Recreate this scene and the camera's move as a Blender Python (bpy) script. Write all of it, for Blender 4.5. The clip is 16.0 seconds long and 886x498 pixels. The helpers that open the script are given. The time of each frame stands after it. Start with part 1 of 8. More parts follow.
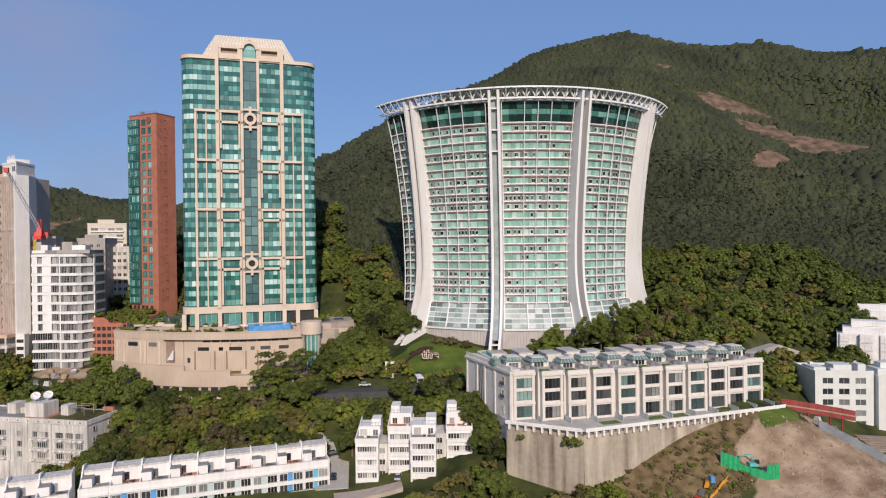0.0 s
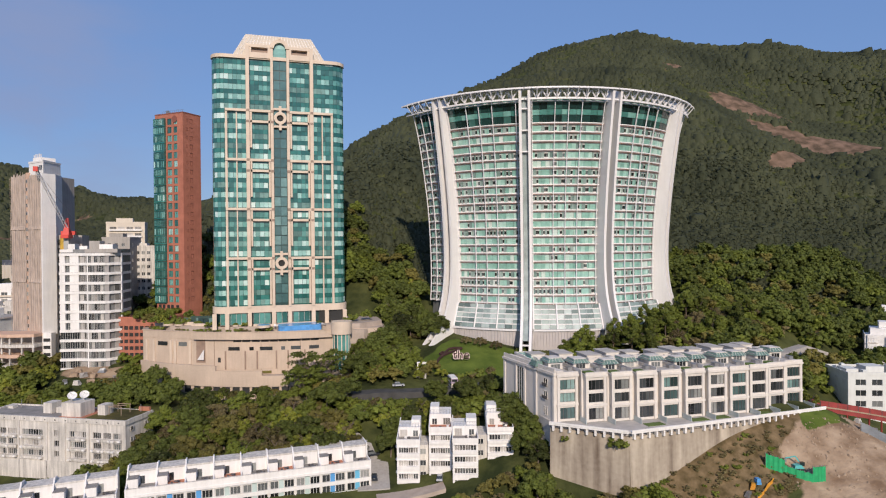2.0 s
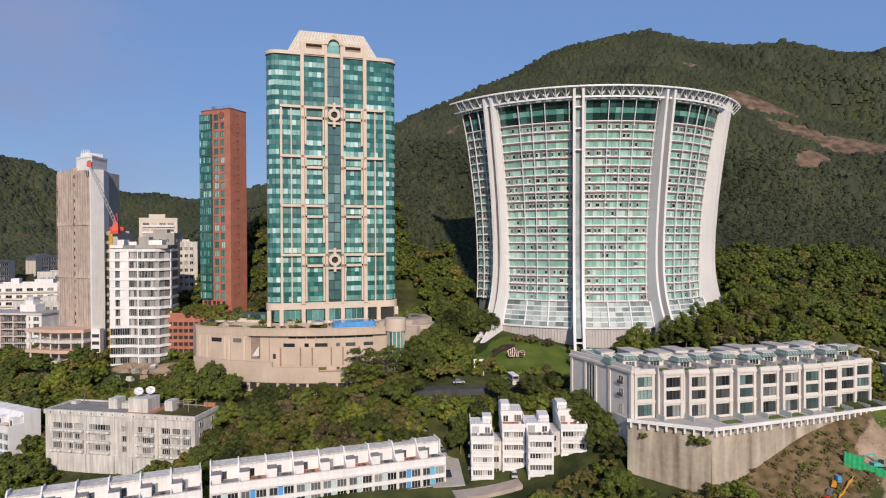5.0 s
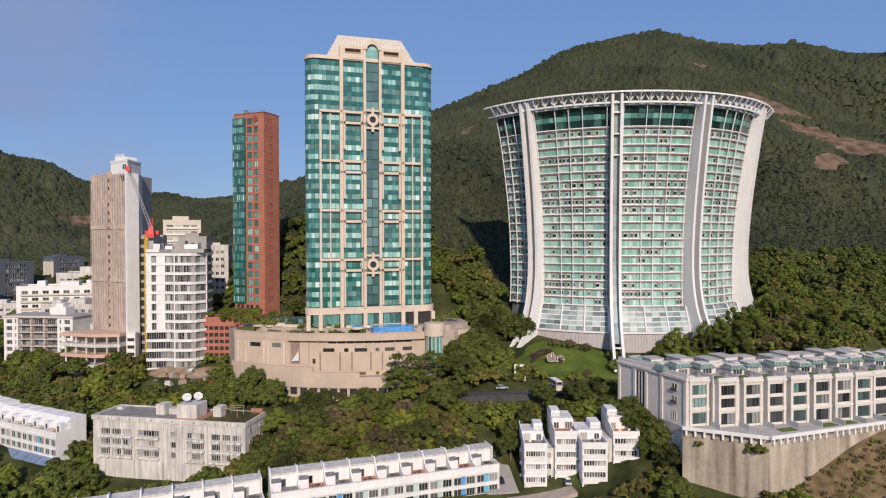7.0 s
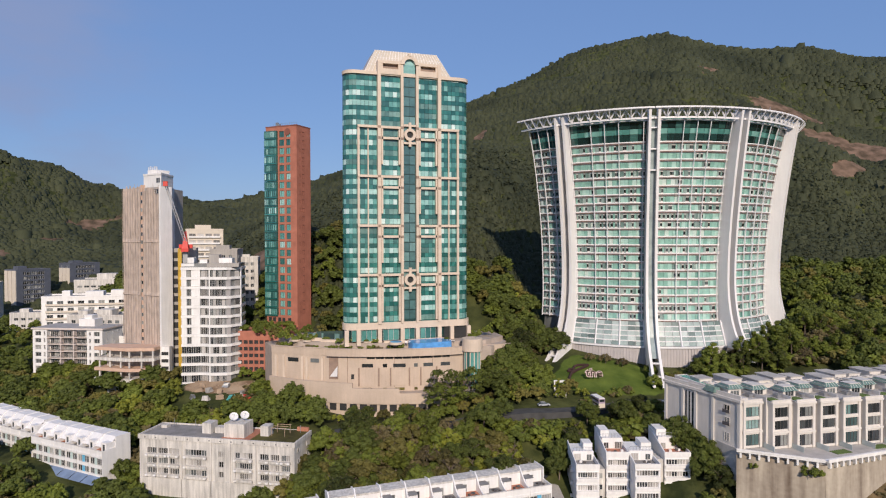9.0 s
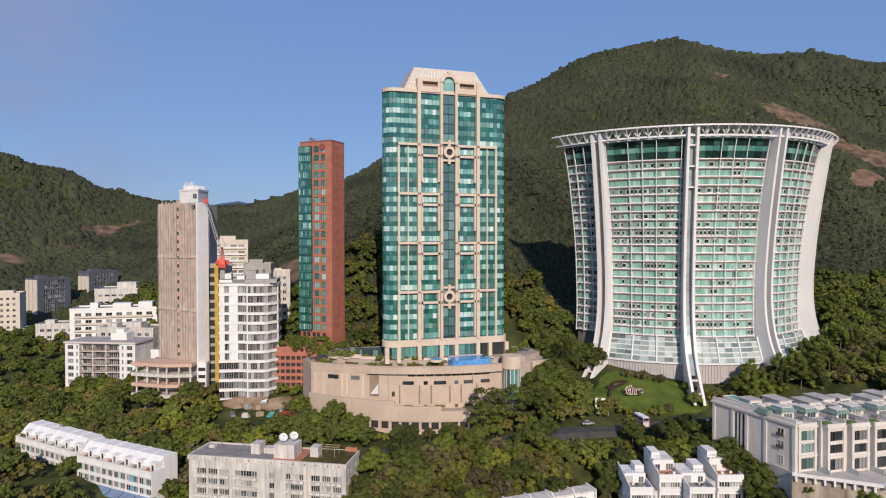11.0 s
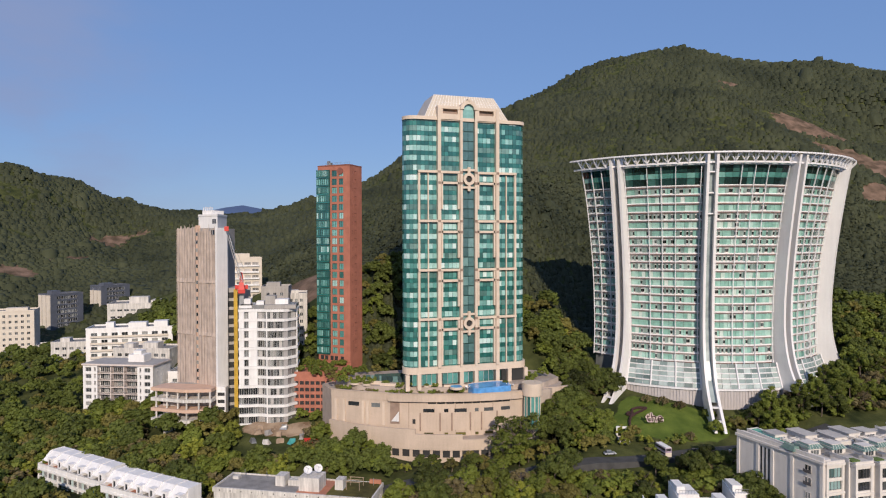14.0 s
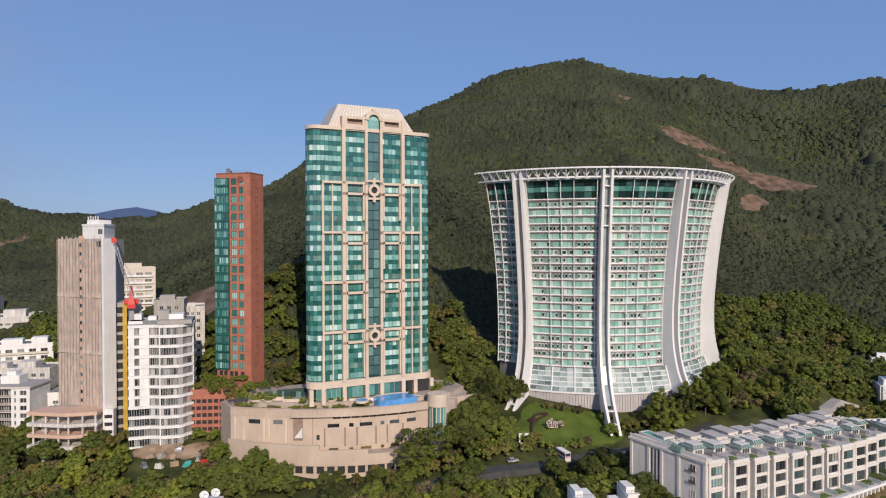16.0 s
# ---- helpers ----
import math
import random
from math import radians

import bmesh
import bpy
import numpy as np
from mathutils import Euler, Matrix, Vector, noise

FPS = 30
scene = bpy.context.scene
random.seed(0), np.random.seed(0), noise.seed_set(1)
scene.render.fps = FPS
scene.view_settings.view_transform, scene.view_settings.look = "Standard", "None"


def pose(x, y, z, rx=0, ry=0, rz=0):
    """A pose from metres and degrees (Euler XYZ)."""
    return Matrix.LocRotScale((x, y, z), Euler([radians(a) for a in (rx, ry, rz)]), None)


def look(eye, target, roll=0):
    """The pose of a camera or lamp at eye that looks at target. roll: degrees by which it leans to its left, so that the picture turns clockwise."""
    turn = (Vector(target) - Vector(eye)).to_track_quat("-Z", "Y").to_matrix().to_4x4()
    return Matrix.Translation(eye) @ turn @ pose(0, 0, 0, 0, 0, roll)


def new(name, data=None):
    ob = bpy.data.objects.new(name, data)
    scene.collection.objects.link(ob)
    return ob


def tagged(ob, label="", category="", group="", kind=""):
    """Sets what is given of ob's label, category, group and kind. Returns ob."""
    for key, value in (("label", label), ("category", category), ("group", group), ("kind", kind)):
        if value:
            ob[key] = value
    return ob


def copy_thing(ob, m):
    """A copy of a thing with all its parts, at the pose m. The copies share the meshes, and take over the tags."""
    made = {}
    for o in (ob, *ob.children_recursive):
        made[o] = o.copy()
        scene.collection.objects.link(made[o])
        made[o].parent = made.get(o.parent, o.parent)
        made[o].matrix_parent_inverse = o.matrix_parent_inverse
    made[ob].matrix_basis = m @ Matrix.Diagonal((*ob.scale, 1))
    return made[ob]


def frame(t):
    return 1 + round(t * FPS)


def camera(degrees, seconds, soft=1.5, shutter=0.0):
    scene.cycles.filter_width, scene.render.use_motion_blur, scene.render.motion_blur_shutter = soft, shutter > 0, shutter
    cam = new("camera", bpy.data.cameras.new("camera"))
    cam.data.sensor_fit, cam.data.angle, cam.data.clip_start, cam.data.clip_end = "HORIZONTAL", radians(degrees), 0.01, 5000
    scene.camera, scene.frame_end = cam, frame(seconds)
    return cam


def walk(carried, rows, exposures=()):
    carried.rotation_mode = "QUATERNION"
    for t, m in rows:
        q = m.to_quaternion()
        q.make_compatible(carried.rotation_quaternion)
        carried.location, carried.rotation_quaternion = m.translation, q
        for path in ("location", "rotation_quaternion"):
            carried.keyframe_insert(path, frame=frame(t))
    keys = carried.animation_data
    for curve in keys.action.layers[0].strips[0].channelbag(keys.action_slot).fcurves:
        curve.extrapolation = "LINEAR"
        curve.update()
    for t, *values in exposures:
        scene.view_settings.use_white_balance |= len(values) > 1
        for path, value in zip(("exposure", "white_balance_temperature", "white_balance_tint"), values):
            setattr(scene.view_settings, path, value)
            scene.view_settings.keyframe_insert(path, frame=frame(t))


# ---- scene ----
cam = camera(70.3, 16.0, soft=1.15)
METRES, EYE, TILT, LEAN, TURN = 100.0, 60.0, 0.0, 0.0, -16.9
ROWS = [
    (0.0, 0.0, 0.0, 0.0, -0.0, -0.29, 0.66),
    (0.5, -0.0246, 0.0005, 0.0023, -0.02, -0.33, 0.63),
    (1.0, -0.0537, 0.0013, 0.0043, -0.04, -0.35, 0.58),
    (1.5, -0.0855, 0.0019, 0.0061, -0.07, -0.38, 0.52),
    (2.0, -0.1186, 0.0021, 0.0077, -0.09, -0.42, 0.48),
    (2.5, -0.1527, 0.0021, 0.008, -0.12, -0.44, 0.41),
    (3.0, -0.1876, 0.0019, 0.0081, -0.16, -0.48, 0.37),
    (3.5, -0.2227, 0.0017, 0.0076, -0.2, -0.51, 0.32),
    (4.0, -0.2589, 0.0016, 0.0068, -0.25, -0.55, 0.28),
    (6.5, -0.4481, -0.0018, 0.0185, -0.44, -0.76, 0.14),
    (7.0, -0.4866, -0.0018, 0.0346, -0.49, -0.81, 0.12),
    (7.5, -0.5253, -0.0016, 0.0507, -0.56, -0.85, 0.11),
    (8.0, -0.5638, -0.0012, 0.0669, -0.63, -0.89, 0.1),
    (8.5, -0.6019, -0.0008, 0.0833, -0.69, -0.93, 0.1),
    (9.0, -0.6402, -0.0006, 0.0998, -0.75, -0.98, 0.09),
    (9.5, -0.6783, -0.0004, 0.1162, -0.81, -1.0, 0.09),
    (10.0, -0.7162, -0.0005, 0.1326, -0.86, -1.03, 0.09),
    (12.5, -0.8598, -0.005, 0.2156, -0.73, -0.92, 0.07),
    (13.0, -0.8599, -0.0042, 0.2313, -0.66, -0.97, 0.09),
    (13.5, -0.8617, -0.0052, 0.2481, -0.64, -0.92, 0.11),
    (14.0, -0.8617, -0.0052, 0.2649, -0.63, -0.88, 0.13),
    (14.5, -0.8604, -0.0045, 0.2807, -0.66, -0.86, 0.16),
    (15.0, -0.8581, -0.0034, 0.2911, -0.91, -0.84, 0.16),
    (15.5, -0.854, -0.0012, 0.2968, -3.17, -0.74, 0.18),
    (16.0, -0.8482, 0.0009, 0.2982, -8.92, -0.65, 0.16),
]
walk(cam, [(t, pose(0, 0, EYE, TILT, LEAN, TURN) @ pose(METRES * x, METRES * y, METRES * z, 90 + pitch, roll, yaw)) for t, x, y, z, yaw, pitch, roll in ROWS])

# ---- world, sun ----
SUN_AZ, SUN_EL = 189.5, 27.0          # degrees from +y towards +x, and above the horizon
to_sun = Vector((math.sin(radians(SUN_AZ)) * math.cos(radians(SUN_EL)), math.cos(radians(SUN_AZ)) * math.cos(radians(SUN_EL)), math.sin(radians(SUN_EL))))
world = bpy.data.worlds.new("world")
scene.world = world
world.use_nodes = True
wt = world.node_tree
for n in list(wt.nodes):
    wt.nodes.remove(n)
w_out, w_bg, w_sky = wt.nodes.new("ShaderNodeOutputWorld"), wt.nodes.new("ShaderNodeBackground"), wt.nodes.new("ShaderNodeTexSky")
w_sky.sky_type, w_sky.sun_disc = "NISHITA", False
w_sky.sun_elevation, w_sky.sun_rotation = radians(SUN_EL), radians(SUN_AZ)
w_sky.air_density, w_sky.dust_density, w_sky.ozone_density = 1.0, 0.6, 3.0
def w_node(kind, **given):
    n = wt.nodes.new(kind)
    for key, value in given.items():
        n.inputs[key].default_value = value
    return n


# even haze over the dome, and thin high cloud coming in from the west
w_haze = w_node("ShaderNodeMix")
w_haze.data_type = "RGBA"
w_haze.inputs[0].default_value = 0.68
w_haze.inputs[7].default_value = (1.50, 2.66, 5.70, 1)
wt.links.new(w_sky.outputs[0], w_haze.inputs[6])
w_co, w_sep = w_node("ShaderNodeTexCoord"), w_node("ShaderNodeSeparateXYZ")
w_map = w_node("ShaderNodeMapping", Scale=(1.0, 1.0, 2.2), Location=(0.35, 0.1, 0.0))
w_noise = w_node("ShaderNodeTexNoise", Scale=2.6, Detail=8.0, Roughness=0.56)
w_west, w_ramp, w_mul, w_cloud = w_node("ShaderNodeMapRange"), w_node("ShaderNodeMapRange"), w_node("ShaderNodeMath"), w_node("ShaderNodeMix")
for n, values in ((w_west, (0.06, -0.3, 0.0, 1.0)), (w_ramp, (0.36, 0.62, 0.0, 0.62))):
    for i, v in enumerate(values):
        n.inputs[i + 1].default_value = v
    n.interpolation_type = "SMOOTHSTEP"
w_mul.operation = "MULTIPLY"
w_cloud.data_type = "RGBA"
w_cloud.inputs[7].default_value = (2.6, 3.0, 4.7, 1)
wt.links.new(w_co.outputs["Generated"], w_sep.inputs[0])
wt.links.new(w_co.outputs["Generated"], w_map.inputs["Vector"])
wt.links.new(w_map.outputs[0], w_noise.inputs["Vector"])
wt.links.new(w_sep.outputs["X"], w_west.inputs[0])
wt.links.new(w_noise.outputs["Fac"], w_ramp.inputs[0])
wt.links.new(w_west.outputs[0], w_mul.inputs[0])
wt.links.new(w_ramp.outputs[0], w_mul.inputs[1])
wt.links.new(w_mul.outputs[0], w_cloud.inputs[0])
wt.links.new(w_haze.outputs[2], w_cloud.inputs[6])
wt.links.new(w_cloud.outputs[2], w_bg.inputs["Color"])
wt.links.new(w_bg.outputs[0], w_out.inputs[0])
w_bg.inputs["Strength"].default_value = 0.104
sun_data = bpy.data.lights.new("sun", "SUN")
sun_data.energy, sun_data.angle, sun_data.color = 3.7, radians(0.6), (1.0, 0.868, 0.735)
sun = new("sun", sun_data)
sun.matrix_world = look(to_sun * 300, (0, 0, 0))
scene.view_settings.exposure = 0.06


# ---- materials ----
def material(name, colour, rough=0.7, metal=0.0, vary=0.12, scale=0.4, fine=6.0, bump=0.0, streak=0.0, spec=0.5, second=None, by_piece=0.0, streaks=1.3):
    """A procedural surface: colour varied by stains, fine grain, vertical weather streaks and from piece to piece."""
    m = bpy.data.materials.new(name)
    m.use_nodes = True
    nt = m.node_tree
    N, L = nt.nodes, nt.links
    b = N["Principled BSDF"]
    b.inputs["Roughness"].default_value, b.inputs["Metallic"].default_value = rough, metal
    b.inputs["Specular IOR Level"].default_value = spec
    geo = N.new("ShaderNodeNewGeometry")
    def noise_at(sc, detail, stretch=None):
        t = N.new("ShaderNodeTexNoise")
        t.inputs["Scale"].default_value, t.inputs["Detail"].default_value = sc, detail
        if stretch:
            mp = N.new("ShaderNodeMapping")
            mp.inputs["Scale"].default_value = stretch
            L.new(geo.outputs["Position"], mp.inputs["Vector"])
            L.new(mp.outputs[0], t.inputs["Vector"])
        else:
            L.new(geo.outputs["Position"], t.inputs["Vector"])
        return t.outputs["Fac"]
    def maths(op, a, c):
        t = N.new("ShaderNodeMath")
        t.operation = op
        for i, v in enumerate((a, c)):
            if isinstance(v, (int, float)):
                t.inputs[i].default_value = v
            else:
                L.new(v, t.inputs[i])
        return t.outputs[0]
    big, small = noise_at(scale, 4), noise_at(fine, 5)
    f = maths("ADD", maths("MULTIPLY", big, 0.65), maths("MULTIPLY", small, 0.35))
    if streak:
        f = maths("ADD", maths("MULTIPLY", f, 1 - streak), maths("MULTIPLY", noise_at(streaks, 4, (1, 1, 0.08)), streak))
    if by_piece:
        oi = N.new("ShaderNodeObjectInfo")
        r = maths("FRACT", maths("ADD", oi.outputs["Random"], geo.outputs["Random Per Island"]), 0)
        f = maths("ADD", maths("MULTIPLY", f, 1 - by_piece), maths("MULTIPLY", r, by_piece))
    ramp = N.new("ShaderNodeValToRGB")
    lo, hi = (0.3, 0.7) if by_piece < 0.5 else (0.12, 0.88)
    ramp.color_ramp.elements[0].position, ramp.color_ramp.elements[1].position = lo, hi
    c0 = second or tuple(c * (1 - 2 * vary) for c in colour)
    c1 = colour if second else tuple(min(c * (1 + vary), 0.95) for c in colour)
    ramp.color_ramp.elements[0].color, ramp.color_ramp.elements[1].color = (*c0, 1), (*c1, 1)
    L.new(f, ramp.inputs[0])
    L.new(ramp.outputs[0], b.inputs["Base Color"])
    if bump:
        bp = N.new("ShaderNodeBump")
        bp.inputs["Strength"].default_value, bp.inputs["Distance"].default_value = 0.6, bump
        L.new(small, bp.inputs["Height"])
        L.new(bp.outputs[0], b.inputs["Normal"])
    return m


def glazing(name, stops, rough=0.07, spec=0.9, metal=0.0):
    """Coated window glass: each pane takes its own tone, by blinds, lit rooms and dark rooms behind it."""
    m = bpy.data.materials.new(name)
    m.use_nodes = True
    N, L = m.node_tree.nodes, m.node_tree.links
    b = N["Principled BSDF"]
    b.inputs["Roughness"].default_value, b.inputs["Specular IOR Level"].default_value, b.inputs["Metallic"].default_value = rough, spec, metal
    oi, geo, add, fr, ramp = N.new("ShaderNodeObjectInfo"), N.new("ShaderNodeNewGeometry"), N.new("ShaderNodeMath"), N.new("ShaderNodeMath"), N.new("ShaderNodeValToRGB")
    fr.operation = "FRACT"
    L.new(oi.outputs["Random"], add.inputs[0])
    L.new(geo.outputs["Random Per Island"], add.inputs[1])
    L.new(add.outputs[0], fr.inputs[0])
    L.new(fr.outputs[0], ramp.inputs[0])
    cr = ramp.color_ramp
    cr.interpolation = "LINEAR"
    while len(cr.elements) < len(stops):
        cr.elements.new(0.5)
    for e, (p, c) in zip(cr.elements, stops):
        e.position, e.color = p, (*c, 1)
    nz, mx = N.new("ShaderNodeTexNoise"), N.new("ShaderNodeMix")
    nz.inputs["Scale"].default_value, nz.inputs["Detail"].default_value = 0.7, 4
    L.new(geo.outputs["Position"], nz.inputs["Vector"])
    mx.data_type, mx.blend_type = "RGBA", "OVERLAY"
    mx.inputs[0].default_value = 0.35
    L.new(ramp.outputs[0], mx.inputs[6])
    L.new(nz.outputs["Fac"], mx.inputs[7])
    L.new(mx.outputs[2], b.inputs["Base Color"])
    return m


M_STONE = material("beige_granite", (0.65, 0.53, 0.42), 0.6, vary=0.09, scale=0.25, fine=3, streak=0.25, bump=0.02)
# Brown granite; also painted on where recesses lie in shade
M_STONE_DARK = material("brown_granite_and_recess_shade", (0.30, 0.21, 0.16), 0.55, vary=0.15)
M_RENDER = material("beige_render", (0.55, 0.435, 0.34), 0.8, vary=0.12, scale=0.12, fine=2.5, streak=0.22, bump=0.03)
M_TEAL = glazing("teal_glass", [(0.0, (0.035, 0.12, 0.11)), (0.4, (0.075, 0.22, 0.20)), (0.75, (0.13, 0.34, 0.305)), (0.92, (0.24, 0.48, 0.44)), (1.0, (0.46, 0.66, 0.62))])
M_TEAL_SPANDREL = glazing("teal_spandrel", [(0.0, (0.018, 0.095, 0.085)), (0.6, (0.028, 0.14, 0.125)), (1.0, (0.05, 0.22, 0.19))])
M_TEAL_BACK = material("dark_teal_frame", (0.012, 0.05, 0.048), 0.4, vary=0.2)
M_LOBBY = glazing("clear_lobby_glass", [(0.0, (0.10, 0.14, 0.135)), (0.45, (0.24, 0.31, 0.295)), (1.0, (0.46, 0.52, 0.50))], rough=0.4, spec=0.3)
M_WHITE_METAL = material("white_painted_steel", (0.78, 0.76, 0.76), 0.38, vary=0.04, scale=0.15, fine=2, streak=0.3)
M_FIN = material("white_fin_cladding", (0.80, 0.77, 0.75), 0.45, vary=0.05, scale=0.08, fine=1.2, streak=0.35)
M_SLAB = material("pale_slab_edge", (0.82, 0.78, 0.76), 0.6, vary=0.07, scale=0.5)
M_CONCRETE = material("grey_concrete", (0.40, 0.37, 0.34), 0.85, vary=0.15, scale=0.2, fine=3, streak=0.4, bump=0.03)
M_BASE_WALL = material("ribbed_grey_stone", (0.50, 0.46, 0.45), 0.8, vary=0.12, scale=0.3, fine=4, streak=0.4)
M_BRICK = material("red_brick", (0.43, 0.16, 0.105), 0.85, vary=0.16, scale=0.3, fine=8, streak=0.2, bump=0.02)
M_WHITE = material("white_paint", (0.80, 0.775, 0.75), 0.7, vary=0.09, scale=0.2, fine=3, streak=0.4)
M_WHITE_OLD = material("weathered_white_paint", (0.65, 0.61, 0.56), 0.8, vary=0.26, scale=0.18, fine=3, streak=0.55)
M_CREAM = material("cream_paint", (0.66, 0.58, 0.48), 0.75, vary=0.08, streak=0.3)
M_GREYSTONE = material("pale_limestone", (0.68, 0.63, 0.575), 0.75, vary=0.08, scale=0.25, fine=3, streak=0.35)
M_ROOF = material("grey_roof_felt", (0.27, 0.255, 0.24), 0.9, vary=0.2, scale=0.3, fine=3)
M_WINDOW = glazing("dark_window_glass", [(0.0, (0.012, 0.014, 0.016)), (0.5, (0.045, 0.05, 0.055)), (0.8, (0.14, 0.15, 0.15)), (1.0, (0.36, 0.36, 0.34))])
M_WINDOW_TEAL = glazing("greenish_window_glass", [(0.0, (0.02, 0.035, 0.035)), (0.5, (0.06, 0.10, 0.10)), (0.8, (0.14, 0.24, 0.23)), (1.0, (0.3, 0.42, 0.40))])
M_WINDOW_PALE = glazing("curtained_window_glass", [(0.0, (0.03, 0.03, 0.03)), (0.3, (0.16, 0.15, 0.14)), (0.6, (0.36, 0.34, 0.32)), (1.0, (0.55, 0.52, 0.49))], rough=0.2)
M_FRAME = material("window_frame", (0.55, 0.53, 0.51), 0.5, vary=0.05)
# Near-black fill: the unlit depth of openings is put into this colour
M_DARK = material("dark_void_shade", (0.03, 0.03, 0.03), 0.8, vary=0.2)
M_GREEN_GLASS = material("green_glass_roof", (0.16, 0.245, 0.21), 0.25, vary=0.2, scale=0.8)
M_POOL_GREEN = material("green_water_tiles", (0.05, 0.33, 0.27), 0.12, vary=0.12, scale=0.6)
M_WATER = material("blue_pool_water", (0.12, 0.35, 0.72), 0.15, vary=0.2, scale=0.5, bump=0.02)
M_RETAIN = material("stained_retaining_wall", (0.62, 0.54, 0.43), 0.9, scale=0.06, fine=0.9, streak=0.62, bump=0.05, second=(0.13, 0.092, 0.065), streaks=0.38)
M_NET = material("brown_scaffold_net", (0.54, 0.435, 0.365), 0.9, vary=0.2, scale=0.3, fine=4, streak=0.4, bump=0.08, streaks=0.9)
M_ASPHALT = material("asphalt", (0.07, 0.068, 0.066), 0.9, vary=0.25, scale=0.3, fine=6)
M_PAVING = material("terrace_paving", (0.44, 0.36, 0.30), 0.8, vary=0.12, scale=0.4)
M_BLUE_PANEL = material("blue_panel", (0.10, 0.33, 0.66), 0.5, vary=0.1)
M_BLUE_PANEL_LIGHT = material("sky_blue_panel", (0.14, 0.45, 0.66), 0.5, vary=0.1)
M_BLUEGREY = material("blue_grey_cladding", (0.11, 0.12, 0.15), 0.5, vary=0.12)
M_PALE_GREEN = material("pale_grey_green_paint", (0.67, 0.68, 0.65), 0.7, vary=0.07, streak=0.35)
M_FENCE = material("dark_green_mesh", (0.02, 0.06, 0.05), 0.6, vary=0.2)
M_TURF = material("turf", (0.11, 0.165, 0.035), 0.9, vary=0.2, scale=0.6)
M_HOARD = material("grey_hoarding", (0.24, 0.26, 0.28), 0.6, vary=0.15, fine=3)
M_PURPLE = material("mauve_bus_panel", (0.42, 0.33, 0.42), 0.4, vary=0.15)
M_PALE_PANEL = material("pale_green_panel", (0.50, 0.60, 0.57), 0.6, vary=0.08)
M_SAIL = material("blue_grey_awning", (0.20, 0.27, 0.40), 0.6, vary=0.15)
M_RUST = material("dark_red_steel", (0.30, 0.045, 0.04), 0.6, vary=0.2, fine=4)
M_RED = material("red_paint", (0.60, 0.045, 0.03), 0.5, vary=0.1)
M_YELLOW = material("yellow_hoist", (0.62, 0.40, 0.05), 0.6, vary=0.15)
M_GREEN_NET = material("green_site_net", (0.02, 0.38, 0.14), 0.7, vary=0.15, scale=1.0, bump=0.05)
M_ORANGE = material("orange_barrier", (0.72, 0.33, 0.04), 0.6, vary=0.15)
M_TURQ = material("turquoise_machine", (0.10, 0.45, 0.44), 0.45, vary=0.1)
M_STEEL = material("grey_steel", (0.35, 0.35, 0.35), 0.45, metal=0.6, vary=0.1)
M_CHROME_BLACK = material("black_rubber", (0.02, 0.02, 0.02), 0.7, vary=0.2)
M_CAR_DARK = material("dark_car_paint", (0.03, 0.035, 0.045), 0.2, vary=0.05)
M_CAR_SILVER = material("silver_car_paint", (0.55, 0.56, 0.58), 0.25, metal=0.3, vary=0.05)
M_TERRACOTTA = material("terracotta_tiles", (0.48, 0.20, 0.12), 0.8, vary=0.15)
M_TIMBER = material("timber_boards", (0.40, 0.29, 0.20), 0.8, vary=0.2, fine=4)
M_BARK = material("bark", (0.17, 0.13, 0.10), 0.9, vary=0.25, fine=5, bump=0.05)
M_PINK = material("pink_render", (0.62, 0.42, 0.31), 0.8, vary=0.08, streak=0.3)


def leaf_material(name, dark, light, clump=0.075):
    """Foliage: tone by tree and clump, less by leaf, with some light let through."""
    m = bpy.data.materials.new(name)
    m.use_nodes = True
    N, L = m.node_tree.nodes, m.node_tree.links
    b = N["Principled BSDF"]
    b.inputs["Roughness"].default_value, b.inputs["Specular IOR Level"].default_value = 0.6, 0.2
    geo, oi = N.new("ShaderNodeNewGeometry"), N.new("ShaderNodeObjectInfo")
    total_ = None
    for source, share in ((clump, 1.15), (0.5, 0.45), (2.4, 0.35), (oi.outputs["Random"], 0.5), (geo.outputs["Random Per Island"], 0.2)):
        if isinstance(source, float):
            t = N.new("ShaderNodeTexNoise")
            t.inputs["Scale"].default_value, t.inputs["Detail"].default_value = source, 2
            L.new(geo.outputs["Position"], t.inputs["Vector"])
            source = t.outputs["Fac"]
        k = N.new("ShaderNodeMath")
        k.operation = "MULTIPLY_ADD"
        L.new(source, k.inputs[0])
        k.inputs[1].default_value, k.inputs[2].default_value = share, -share / 2 + (0.5 if total_ is None else 0)
        if total_ is not None:
            add = N.new("ShaderNodeMath")
            L.new(total_, add.inputs[0])
            L.new(k.outputs[0], add.inputs[1])
            total_ = add.outputs[0]
        else:
            total_ = k.outputs[0]
    ramp = N.new("ShaderNodeValToRGB")
    ramp.color_ramp.elements[0].position, ramp.color_ramp.elements[1].position = 0.1, 0.9
    ramp.color_ramp.elements[0].color, ramp.color_ramp.elements[1].color = (*dark, 1), (*light, 1)
    L.new(total_, ramp.inputs[0])
    L.new(ramp.outputs[0], b.inputs["Base Color"])
    tr, mx = N.new("ShaderNodeBsdfTranslucent"), N.new("ShaderNodeMixShader")
    mx.inputs[0].default_value = 0.26
    L.new(ramp.outputs[0], tr.inputs["Color"])
    L.new(b.outputs[0], mx.inputs[1])
    L.new(tr.outputs[0], mx.inputs[2])
    L.new(mx.outputs[0], N["Material Output"].inputs["Surface"])
    return m


